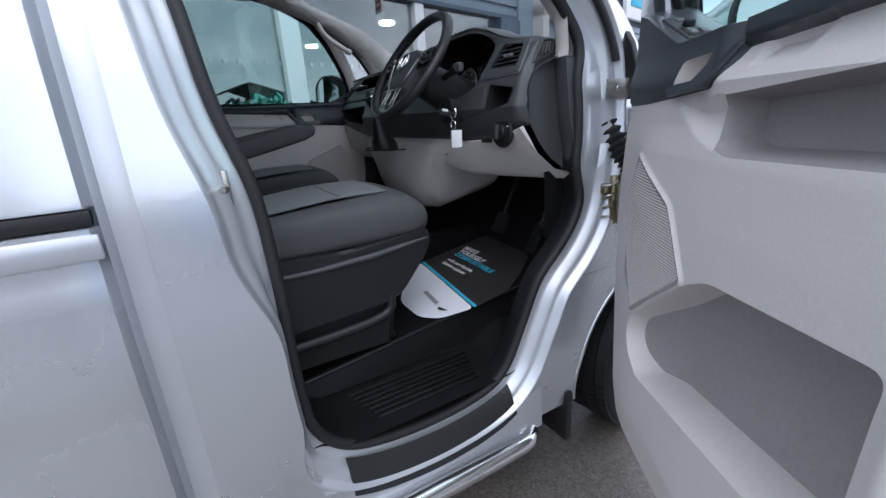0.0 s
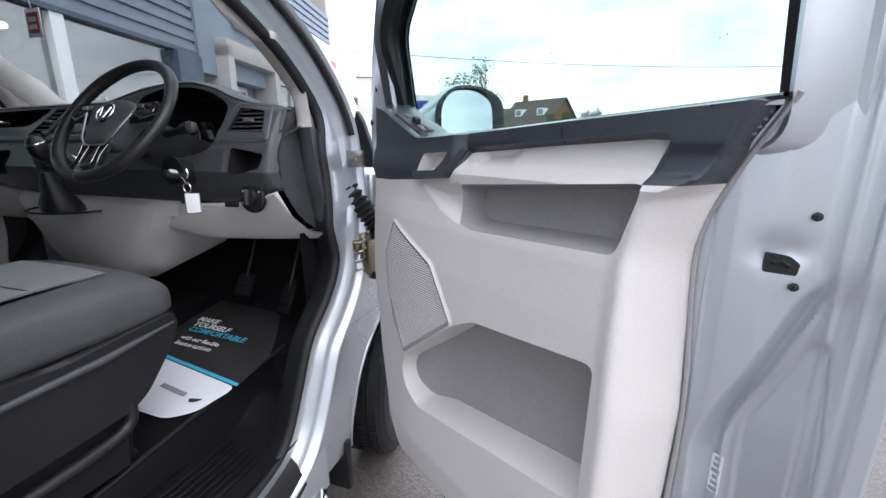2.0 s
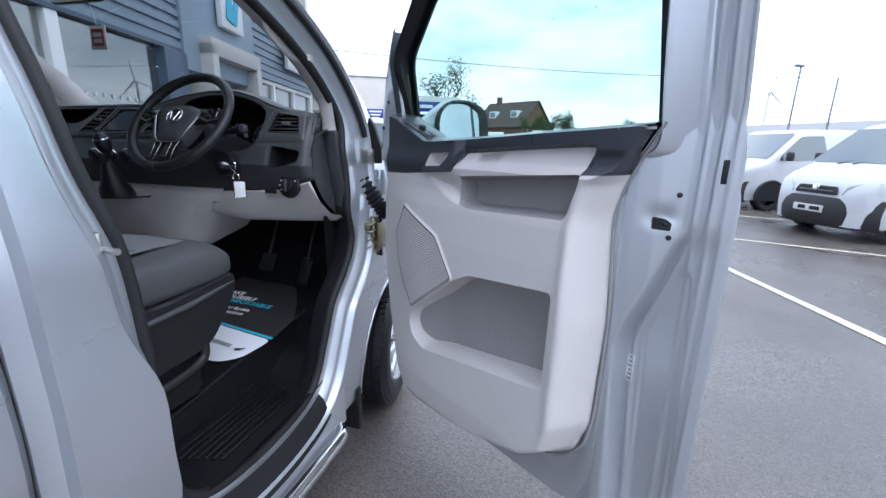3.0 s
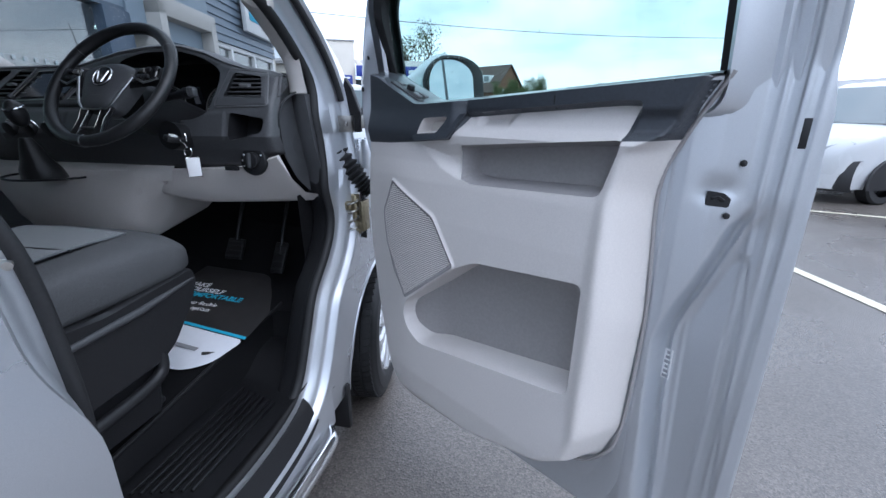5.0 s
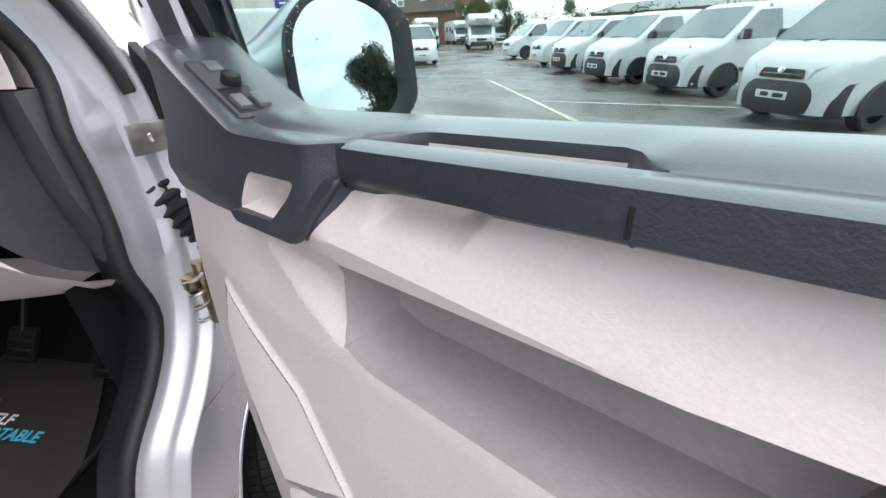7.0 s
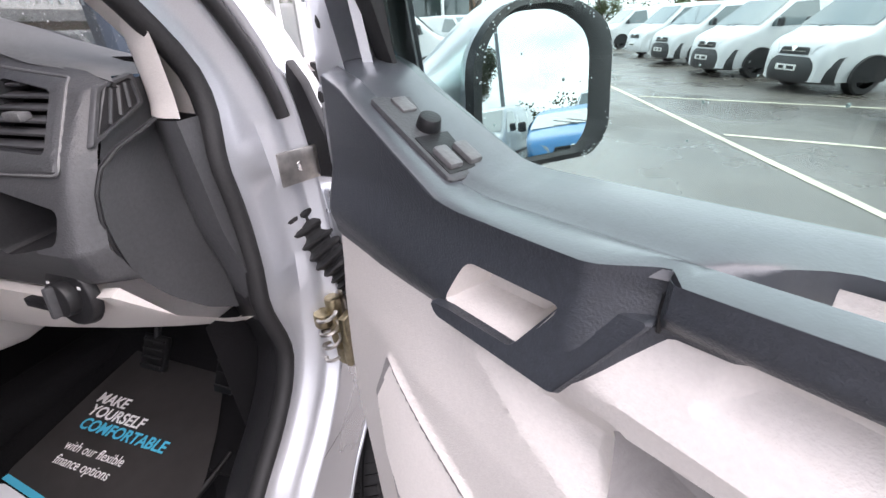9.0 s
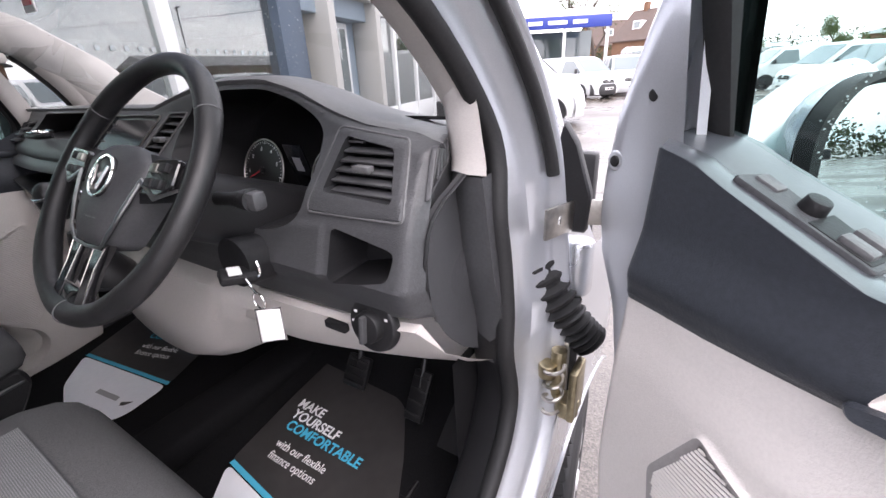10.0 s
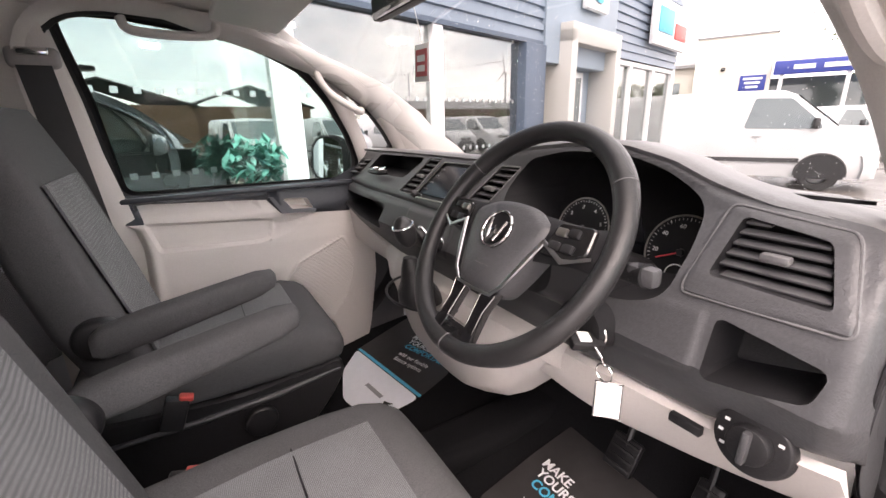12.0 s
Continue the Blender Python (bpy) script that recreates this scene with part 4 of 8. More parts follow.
# hinge-side flank
def flank(i, z):
    """The inner steel panel in front of the trim, rounded back at the hinge side."""
    front = float(np.interp(z, [0.62, 1.02, 1.17, 1.26, 1.32, 1.40, 1.46, 1.52, 1.58, 1.66, 1.72], [0.050, 0.040, 0.012, -0.026, -0.036, -0.032, -0.016, 0.012, 0.042, 0.090, 0.13]))
    pts = [(max(0.106, front + 0.04), -0.034), (front + 0.034, -0.043), (front + 0.012, -0.047), (front + 0.003, -0.053), (front, -0.064), (front + 0.003, -0.10), (front + 0.012, -0.15)]
    u, n = pts[int(i)]
    return (u, -(n + lean(z) * 0.9), z)


bm = sheet(flank, range(7), np.linspace(0.62, 1.72, 44))
part("hinge_flank", bm, SILVER_IN, door, "silver inner door panel in front of the trim", 60)
for u, z in ((0.058, 1.496), (-0.006, 1.404), (0.053, 1.323)):
    for nm_, r0, r1, th, material in (("plug_dimple", 0.016, 0.012, 0.003, SILVER_IN), ("flank_plug", 0.0095, 0.0075, 0.008, RUBBER)):
        part(nm_, cyl(r0, r1, th, 24, 0.001, pose(0, 0, 0, 90, 0, 0)), material, door, m=pose(u, 0.0435 - lean(z) * 0.9, z))
# shut face: one pressed sheet from the trim's edge to the outer fold, with a step that runs down from the latch
STEP_Z = [0.30, 0.41, 0.70, 0.865, 0.90, 0.955, 1.003, 1.07, 1.129, 1.165]
STEP_U = [1.030, 1.022, 1.004, 1.000, 1.006, 1.024, 1.044, 1.066, 1.084, 1.105]
PANEL_B = rounded([(1.060, 0.40), (1.046, 0.80), (1.044, 0.905), (1.100, 1.060), (1.116, 1.074), (1.128, 1.060), (1.140, 0.92), (1.158, 0.50), (1.160, 0.40)], 0.012)


def shut_n(u, z):
    """How far the shut face stands out at a place."""
    base = float(np.interp(u, [0.96, 0.99, 1.010, 1.055, 1.10, 1.125, 1.15, 1.178, 1.19], [-0.082, -0.074, -0.076, -0.093, -0.123, -0.130, -0.134, -0.144, -0.152]))
    deep = float(np.interp(u, [0.96, 1.00, 1.02, 1.06, 1.10, 1.125, 1.15, 1.178, 1.19], [-0.112, -0.138, -0.146, -0.146, -0.144, -0.143, -0.143, -0.146, -0.152]))
    step = float(np.interp(z, STEP_Z, STEP_U))
    k = float(smooth(u - step, 0.0, 0.013)) * float(smooth(1.19 - z, 0.0, 0.07))
    n = base * (1 - k) + min(base, deep) * k
    # raised bead along the step and the sunk panel beside it
    n += 0.0085 * math.exp(-((u - step - 0.026) / 0.005) ** 2) * k
    if z < 1.10 and u > 1.03:
        n -= 0.0065 * float(smooth(-float(sdf(PANEL_B, [(u, z)])[0]), -0.002, 0.004))
    # hollow round the latch
    n -= 0.010 * math.exp(-((u - 1.062) / 0.024) ** 2 - ((z - 1.197) / 0.020) ** 2)
    # folds at the outer edge
    for f in (1.118, 1.146, 1.170):
        n += 0.0036 * math.exp(-((u - f - 0.006 * (z - 0.8)) / 0.0045) ** 2)
    return n


def face_u(a, z):
    """Across the shut face: from the trim's rear edge to the outer fold."""
    left = float(np.interp(z, [0.33, 0.45, 0.515, 0.62, 0.92, 1.18, 1.285, 1.392, 1.45, 1.86], [0.80, 0.835, 0.922, 0.958, 0.970, 0.955, 0.985, 1.040, 1.052, 1.052]))
    right = float(np.interp(z, [0.33, 0.40, 1.33, 1.40, 1.86], [1.150, 1.188, 1.190, 1.180, 1.176]))
    return left + (right - left) * a


face_a, face_z = np.linspace(0, 1, 76), list(np.linspace(0.335, 1.40, 130)) + list(np.linspace(1.41, 1.86, 16))
bm = sheet(lambda a, z: (face_u(a, z), -(shut_n(face_u(a, z), z) + lean(z)), z), face_a, face_z)
part("shut_face", bm, SILVER_IN, door, "silver pressed shut face with the latch opening", 60)
# latch slot, plugs, bolts and sticker on the shut face
def on_face(u, z, lift=0.0):
    """A pose on the shut face: local x across it, z out of it."""
    n0, n1 = shut_n(u - 0.008, z), shut_n(u + 0.008, z)
    return pose(u, -(n0 + n1) / 2, z) @ pose(0, 0, 0, 90, 0, 0) @ pose(0, 0, 0, 0, math.degrees(math.atan2(n0 - n1, 0.016)), 0) @ Matrix.Translation((0, 0, lift))


bm = slab(rounded([(-0.019, -0.014), (0.020, -0.017), (0.022, 0.000), (0.009, 0.010), (-0.019, 0.014)], 0.004), 0.003, lambda a, b, d: (a, b, d))
part("latch_slot", bm, BLACK_PL, door, "black latch opening in the shut face", m=on_face(1.062, 1.182, 0.002))
bm = tube([(-0.010, 0.0, 0), (0.0, 0.003, 0.001), (0.010, -0.004, 0)], 0.003, 6)
part("latch_claw", bm, BLACK_PL, door, m=on_face(1.062, 1.182, 0.006))
for u, z, r in ((1.088, 1.247, 0.006), (1.080, 1.150, 0.006)):
    bm = cyl(r, r, 0.004, 24, 0.0015)
    cyl(r * 0.6, r * 0.45, 0.004, 20, 0.001, Matrix.Translation((0, 0, 0.003)), bm)
    part("face_plug", bm, RUBBER, door, m=on_face(u, z, 0.003))
bm = rbox((0.018, 0.075, 0.0012), (0, 0, 0), 0)
stick = part("data_sticker", bm, INK_W, door, "white data sticker", m=on_face(1.024, 0.79, 0.003))
bm = bmesh.new()
for i in range(6):
    rbox((0.013 - 0.003 * (i % 3), 0.007, 0.0008), (0.0, -0.030 + i * 0.012, 0.0012), 0, bm=bm)
part("sticker_print", bm, GREY_INK, stick)
bm = rbox((0.012, 0.004, 0.05), (0, 0, 0), 0.0015)
part("drain_slot", bm, BLACK_PL, door, m=pose(1.160, 0.1385, 1.30, 0, 0, 20))
# switch plate on the sail
plate_m = pose(0.240, 0.046, 1.3890, 0, 24.0, 0)
bm = slab(rounded([(-0.072, -0.028), (0.072, -0.028), (0.072, 0.030), (-0.060, 0.030)], 0.008), 0.006, lambda a, b, d: (a, b, d), 0.002)
sp = part("switch_plate", bm, DASH, door, "charcoal window switch plate", m=plate_m)
part("mirror_knob", cyl(0.013, 0.011, 0.014, 24, 0.002, Matrix.Translation((-0.005, 0.002, 0.012))), BLACK_PL, sp)
part("window_switch", rbox((0.030, 0.016, 0.010), (0.046, 0.012, 0.008), 0.003), DASH_TOP, sp)
part("window_switch", rbox((0.030, 0.016, 0.010), (0.046, -0.012, 0.008), 0.003), DASH_TOP, sp)
part("lock_switch", rbox((0.026, 0.018, 0.006), (-0.048, 0.0, 0.006), 0.002), DASH_TOP, sp)
part("switch_recess", rbox((0.058, 0.046, 0.003), (0.036, 0.0, 0.0055), 0.001), BLACK_PL, sp)


# ---- outside mirrors ----
def mirror_thing(m, label):
    t = thing("door_mirror", m, label, "door mirror")
    rows = []
    for s in np.linspace(0, 1, 12):
        y = -0.005 - 0.10 * s
        k = (1 - s ** 2.2) ** 0.5 if s < 1 else 0.03
        rows.append([(a * (0.35 + 0.65 * k) - 0.02 * s, y, b * (0.4 + 0.6 * k)) for a, b in OUTM])
    part("housing", loft(rows), SILVER, t, "silver mirror housing", 60)
    rim = loft([[(a * 1.02, 0.0, b * 1.02) for a, b in OUTM], [(a * 1.02, 0.022, b * 1.02) for a, b in OUTM], [(a * 0.88 + 0.006, 0.026, b * 0.94) for a, b in OUTM],
                [(a * 0.78 + 0.016, 0.019, b * 0.87) for a, b in OUTM]], caps=(True, False))
    part("bezel", rim, BLACK_PL, t, "black mirror bezel with rain drops", 50)
    gl_ = slab([np.array((q[0] * 0.79 + 0.016, q[1] * 0.88)) for q in OUTM], 0.003, lambda a, b, d: (a, 0.018 + d, b))
    part("mirror_glass", gl_, MIRROR, t, "mirror glass")
    rng = random.Random(5)
    bm = bmesh.new()
    for _ in range(90):
        a, b = rng.choice(OUTM)
        f = rng.uniform(0.93, 1.02)
        r = rng.uniform(0.0006, 0.0016)
        bb = bmesh.new()
        bmesh.ops.create_icosphere(bb, subdivisions=1, radius=r)
        bmesh.ops.translate(bb, vec=(a * f + rng.uniform(-.004, .004), 0.026, b * f + rng.uniform(-.004, .004)), verts=bb.verts)
        join(bm, bb)
    part("rain_drops", bm, DROP, t)["kind"] = "stuff"
    return t


OUTM = [tuple(q) for q in rounded([(-0.115, -0.070), (-0.085, -0.103), (0.07, -0.103), (0.115, -0.06), (0.11, 0.05), (0.06, 0.103), (-0.04, 0.108), (-0.115, 0.072)], 0.045, 5)]


door_mirror = mirror_thing(pose(1.172, -1.303, 1.404, 7, 0, 134), "silver outside mirror with a black rain-spotted bezel")
MX, MY = Vector((math.cos(radians(137)), math.sin(radians(137)), 0)), Vector((-math.sin(radians(137)), math.cos(radians(137)), 0))
rows = []
for s_ in np.linspace(0, 1, 14):
    c = Vector((1.098, -1.122, 1.392)).lerp(Vector((1.205, -1.268, 1.424)), float(s_)) - MY * 0.012 * math.sin(math.pi * s_)
    d_, h_ = 0.026 + 0.030 * s_, 0.030 + 0.072 * float(smooth(s_, 0.0, 0.9))
    rows.append([tuple(c + MY * d_ * math.cos(q) + Vector((0, 0, h_ * math.sin(q)))) for q in np.linspace(0, 2 * math.pi, 24, endpoint=False)])
bm = loft(rows)
part("mirror_arm", bm, SILVER, door_mirror, "silver mirror arm", 60, m=door_mirror.matrix_basis.inverted())
tagged(mirror_thing(pose(0.875, 1.11, 1.425, 4, 0, 125), "silver passenger side mirror beyond the glass"), group="door mirrors")
door_mirror["group"] = "door mirrors"

# ---- cab floor and step ----
cab = thing("cab_floor", pose(0.5, 0, 0.5), "black cab floor with a ribbed entry step", "van floor")
C0 = pose(-0.5, 0, -0.5)


def floor_z(x, y):
    return 0.540 + 0.117 * x + 0.0615 * y * (1 if y < 0 else 0) - 0.018 * float(smooth(y, 0.0, 0.2)) + 0.9 * max(0, x - 1.16)


bm = sheet(lambda u, v: (u, v, floor_z(u, v)), np.linspace(-0.62, 1.38, 24), np.linspace(-0.655, 0.84, 16))
part("carpet", bm, CARPET, cab, m=C0)
bm = sheet(lambda u, v: (u, -0.655 - 0.012 * v, floor_z(u, -0.655) * (1 - v) + 0.455 * v + 0.004), np.linspace(0.10, 0.95, 16), [0, 0.06, 0.12, 1])
part("step_riser", bm, STEP, cab, m=C0)
bm = sheet(lambda u, v: (u, v, 0.452 + 0.06 * float(smooth(u, 0.70, 0.86)) + 0.04 * (1 - float(smooth(u, 0.10, 0.20)))), np.linspace(0.09, 1.0, 30), np.linspace(-0.90, -0.66, 8))
part("step_tread", bm, STEP, cab, m=C0)
for i in range(7):
    y = -0.706 - i * 0.023
    bm = rbox((0.42 - 0.014 * i, 0.011, 0.010), (0.46, y, 0.456), 0.0035)
    part("step_rib", bm, STEP, cab, m=C0)
# raised lip of the floor above the step and the closed end of the well
part("floor_lip", tube([(x, -0.657 - 0.012 * float(smooth(x, 0.75, 0.95)), floor_z(x, -0.655) + 0.004) for x in np.linspace(0.08, 0.98, 24)], 0.007, 8), STEP, cab, m=C0)
part("well_end", sheet(lambda u, v: (0.905 + 0.03 * v, u, 0.50 + (floor_z(0.93, -0.655) + 0.006 - 0.50) * v), np.linspace(-0.90, -0.650, 6), np.linspace(0, 1, 5)), STEP, cab, m=C0)
part("well_top", sheet(lambda u, v: (u, v, floor_z(u, -0.655) + 0.004), np.linspace(0.930, 1.40, 10), np.linspace(-0.90, -0.652, 5)), CARPET, cab, m=C0)
bm = sheet(lambda u, v: (u, -0.825 + 0.01 * v, floor_z(u, -0.66) + (1.06 - floor_z(u, -0.66)) * v), np.linspace(0.93, 1.40, 8), np.linspace(-0.2, 1, 8))
part("kick_panel", bm, CARPET, cab, m=C0)
bm = sheet(lambda u, v: (1.33 + 0.05 * u, v, 0.72 + 0.5 * u), np.linspace(0, 1, 6), np.linspace(-0.86, 0.86, 6))
part("toe_board", bm, CARPET, cab, m=C0)
bm = rbox((0.62, 0.15, 0.09), (0.93, -0.05, 0.655), 0.035, 4)
part("tunnel", bm, CARPET, cab, m=C0)

# pedals
for y, x, z, w, h, nm in ((-0.43, 1.06, 0.80, 0.075, 0.085, "brake_pedal"), (-0.60, 1.10, 0.76, 0.055, 0.13, "accelerator_pedal")):
    ped = thing(nm, pose(x, y, z), "black ribbed foot pedal", "pedal", "pedals")
    part("pad", rbox((0.018, w, h), (0, 0, 0), 0.006, m=pose(0, 0, 0, 0, 32, 0)), STEP, ped)
    part("arm", tube([(0.01, 0, 0.02), (0.07, 0.01, 0.12), (0.16, 0.01, 0.30)], 0.008, 8), STEP, ped)
    for k in range(4):
        part("rib", rbox((0.006, w * 0.86, 0.006), (0, 0, 0), 0.001, m=pose(0, 0, 0, 0, 32, 0) @ Matrix.Translation((-0.010, 0, -h * 0.36 + k * h * 0.24))), RUBBER, ped)

# ---- paper floor mats ----
N3 = Vector((-0.117, -0.0615, 1)).normalized()
F3 = (Vector((0.997, -0.083, 0)) - N3 * Vector((0.997, -0.083, 0)).dot(N3)).normalized()
R3 = F3.cross(N3).normalized()


def mat_basis(o, f, r, n):
    return Matrix(((r.x, f.x, n.x, o[0]), (r.y, f.y, n.y, o[1]), (r.z, f.z, n.z, o[2]), (0, 0, 0, 1)))


def paper_mat(m, label, shift=0.0):
    t = thing("paper_floor_mat", m, label, "floor mat", "paper floor mats")
    right, left = 0.232, -0.235
    black = rounded([(left, 0.0), (right, 0.0), (0.205, 0.16), (0.13, 0.27), (0.03, 0.39), (-0.15, 0.425), (-0.295, 0.39), (-0.275, 0.22)], 0.03)
    white = rounded([(left, -0.003), (right, -0.003), (0.215, -0.13), (0.16, -0.185), (0.02, -0.20), (-0.14, -0.12)], 0.03)

    def curl(a, b, d):
        return (a, b, 0.004 + d + 0.012 * max(0, b - 0.25) + 0.0015 * math.sin(a * 9 + 1) * math.sin(b * 7))
    for name, poly, material in (("printed_sheet", black, PAPER_K), ("white_foot", white, PAPER_W)):
        bm = bmesh.new()
        c = np.mean(np.array(poly), axis=0)
        rings = [[curl(*(c + (p - c) * s), 0.0) for p in poly] for s in (1.0, 0.75, 0.5, 0.25, 0.02)]
        loft(rings, caps=(False, True), bm=bm)
        part(name, bm, material, t, angle=80)
    bm = slab([(left + 0.004, 0.0), (right - 0.002, 0.0), (right - 0.004, 0.013), (left + 0.006, 0.013)], 0.0006, lambda a, b, d: (a, b, curl(a, b, d)[2] + 0.0015))
    part("blue_stripe", bm, INK_B, t)

    def words(txt, size, a, b, material, sx=1.0, bold=0.0):
        me = text_mesh(txt, size, 0.0, bold)
        return part_mesh("lettering", me, material, t, 'printed words "%s"' % txt, 35,
                         Matrix.Translation((a, b, 0.0080 + 0.012 * max(0, b - 0.25))) @ Matrix.Rotation(radians(7), 4, "Z") @ Matrix.Diagonal((sx, 1, 1, 1)))
    words("MAKE", 0.039, -0.232 + shift, 0.212, INK_W, 0.93, 0.0009)
    words("YOURSELF", 0.039, -0.216 + shift, 0.179, INK_W, 0.93, 0.0009)
    words("COMFORTABLE", 0.039, -0.200 + shift, 0.146, INK_B, 0.94, 0.0009)
    words("with our flexible", 0.031, -0.176 + shift, 0.098, INK_W, 0.84)
    words("finance options", 0.031, -0.164 + shift, 0.066, INK_W, 0.84)
    part("print_bar", rbox((0.11, 0.016, 0.0006), (0.07, -0.095, 0.0065), 0), GREY_INK, t)
    part("print_mark", slab(rounded([(0.15, -0.10), (0.19, -0.085), (0.175, -0.105), (0.16, -0.112)], 0.004), 0.0006, lambda a, b, d: (a, b, 0.0065 + d)), PAPER_K, t)
    return t


paper_mat(mat_basis((0.755, -0.452, 0.5484 + 0.117 * 0.755 - 0.0615 * 0.452), F3, R3, N3), "black and white printed paper mat under the pedals")
n2 = Vector((-0.117, 0.0, 1)).normalized()
f2 = (Vector((0.99, 0.14, 0)) - n2 * Vector((0.99, 0.14, 0)).dot(n2)).normalized()
paper_mat(mat_basis((0.815, 0.464, 0.528 + 0.117 * 0.815), f2, f2.cross(n2), n2), "black and white printed paper mat in the passenger footwell", 0.12)


# ---- dashboard ----
dash = thing("dashboard", pose(1.0, 0, 1.0), "charcoal dashboard with vents over warm grey lower covers", "dashboard")
D0 = pose(-1.0, 0, -1.0)


def dpart(name, bm, material, label="", parent=None, angle=40):
    return part(name, bm, material, parent or dash, label, angle, D0 if parent is None else None)


F_OUT = [(-0.875, 1.478), (-0.40, 1.484), (0.02, 1.486), (0.10, 1.504), (0.20, 1.524), (0.32, 1.537), (0.44, 1.537), (0.53, 1.516), (0.60, 1.486), (0.67, 1.466),
         (0.775, 1.453), (0.812, 1.442), (0.826, 1.37), (0.838, 1.24), (0.838, 1.206), (0.81, 1.203), (0.68, 1.165), (0.42, 1.150), (0.10, 1.150), (-0.33, 1.150), (-0.60, 1.195), (-0.875, 1.245)]
V_R = rounded([(0.655, 1.449), (0.755, 1.436), (0.783, 1.371), (0.648, 1.375)], 0.008)
V_RF = rounded([(0.632, 1.462), (0.775, 1.446), (0.808, 1.350), (0.622, 1.345)], 0.014)
V_CR = rounded([(0.108, 1.474), (0.178, 1.476), (0.123, 1.372), (0.040, 1.370)], 0.006)
V_CL = rounded([(-0.242, 1.472), (-0.170, 1.476), (-0.228, 1.368), (-0.318, 1.368)], 0.006)
V_P = rounded([(-0.70, 1.446), (-0.775, 1.438), (-0.845, 1.382), (-0.770, 1.380)], 0.006)
SCR = rounded([(-0.150, 1.466), (0.075, 1.470), (0.020, 1.372), (-0.212, 1.366)], 0.008)
SHELF = rounded([(-0.64, 1.466), (-0.275, 1.472), (-0.345, 1.405), (-0.69, 1.400)], 0.02)
LOW = rounded([(-0.84, 1.312), (-0.38, 1.318), (-0.42, 1.225), (-0.62, 1.238), (-0.85, 1.272)], 0.02)
CUB = rounded([(0.678, 1.330), (0.800, 1.312), (0.792, 1.272), (0.680, 1.245)], 0.012)
INS = rounded([(0.165, 1.440), (0.20, 1.495), (0.31, 1.519), (0.44, 1.519), (0.52, 1.500), (0.600, 1.456), (0.612, 1.40), (0.606, 1.328), (0.54, 1.305), (0.22, 1.305)], 0.03)
CLIM = rounded([(-0.205, 1.335), (0.055, 1.335), (0.03, 1.235), (-0.235, 1.235)], 0.012)
PANEL = rounded([(0.50, 1.322), (0.665, 1.334), (0.668, 1.248), (0.50, 1.225)], 0.012)


def fascia_x(z):
    return np.interp(z, [1.14, 1.19, 1.22, 1.26, 1.33, 1.37, 1.45, 1.475, 1.54], [0.852, 0.832, 0.818, 0.805, 0.829, 0.850, 0.915, 0.930, 0.935])


def fascia_height(p):
    a, z = p[:, 0], p[:, 1]
    h = 1.0 - fascia_x(z)
    h = h - 0.05 * smooth(-a, 0.55, 0.9) * 0.5 - 0.03 * smooth(a, 0.80, 0.875)
    h = h - 0.018 * (1 - smooth(-sdf(F_OUT, p), 0.0, 0.018)) ** 2
    # roll between upper fascia and lower band
    h = h - 0.010 * np.exp(-((z - 1.343) / 0.008) ** 2) * (a < 0.10)
    for poly, dep, w in ((V_CR, 0.035, 0.006), (V_CL, 0.035, 0.006), (V_P, 0.03, 0.006), (V_R, 0.035, 0.006), (SHELF, 0.10, 0.008), (LOW, 0.10, 0.008), (CUB, 0.08, 0.008),
                         (INS, 0.185, 0.010), (SCR, 0.005, 0.006)):
        s = -sdf(poly, p)
        h = h - dep * np.clip(s / w, 0, 1)
    h = h + 0.006 * (smooth(-sdf(V_RF, p), -0.002, 0.004)) + 0.004 * smooth(-sdf(CLIM, p), -0.002, 0.004) + 0.004 * smooth(-sdf(PANEL, p), -0.002, 0.006)
    return h


def fascia_regions(mid):
    ins = sdf(F_OUT, mid) < 0
    scr = sdf(SCR, mid) < 0
    deep = np.zeros(len(mid), bool)
    for poly in (V_CR, V_CL, V_P, V_R, SHELF, LOW, CUB, INS):
        deep |= sdf(poly, mid) < 0
    out = {"fascia": ins & ~scr & ~deep, "screen_surround": ins & scr}
    for nm_, poly in (("vent_duct", V_R), ("centre_vent_duct", V_CR), ("left_vent_duct", V_CL), ("end_vent_duct", V_P), ("dash_shelf", SHELF), ("lower_shelf", LOW), ("cubby", CUB), ("instrument_well", INS)):
        out[nm_] = ins & (sdf(poly, mid) < 0)
    return out


LV = lambda poly, *lv: [([tuple(q) for q in poly], v) for v in lv]
d_edges = sum([LV(q, 0.0, -w) for q, w in ((V_CR, .006), (V_CL, .006), (V_P, .006), (V_R, .006), (SHELF, .008), (LOW, .008), (CUB, .008), (INS, .010), (SCR, .006))], []) + LV(F_OUT, 0.0)
d_pieces = relief(-0.885, 0.88, 1.14, 1.545, 0.005, d_edges, fascia_height, fascia_regions)
for nm, (pts, faces) in d_pieces.items():
    me = bpy.data.meshes.new(nm)
    me.from_pydata([(1.0 - h, -a, z) for a, z, h in pts], [], faces[:, ::-1].tolist())
    me.update()
    part_mesh(nm, me, {"fascia": DASH, "screen_surround": DIALK}.get(nm, BLACK_PL), dash, "", 35, D0)

# padded top back to the windscreen
top_a = np.linspace(-0.84, 0.815, 60)
top_z = np.interp(top_a, [q[0] for q in F_OUT[:12]], [q[1] for q in F_OUT[:12]])


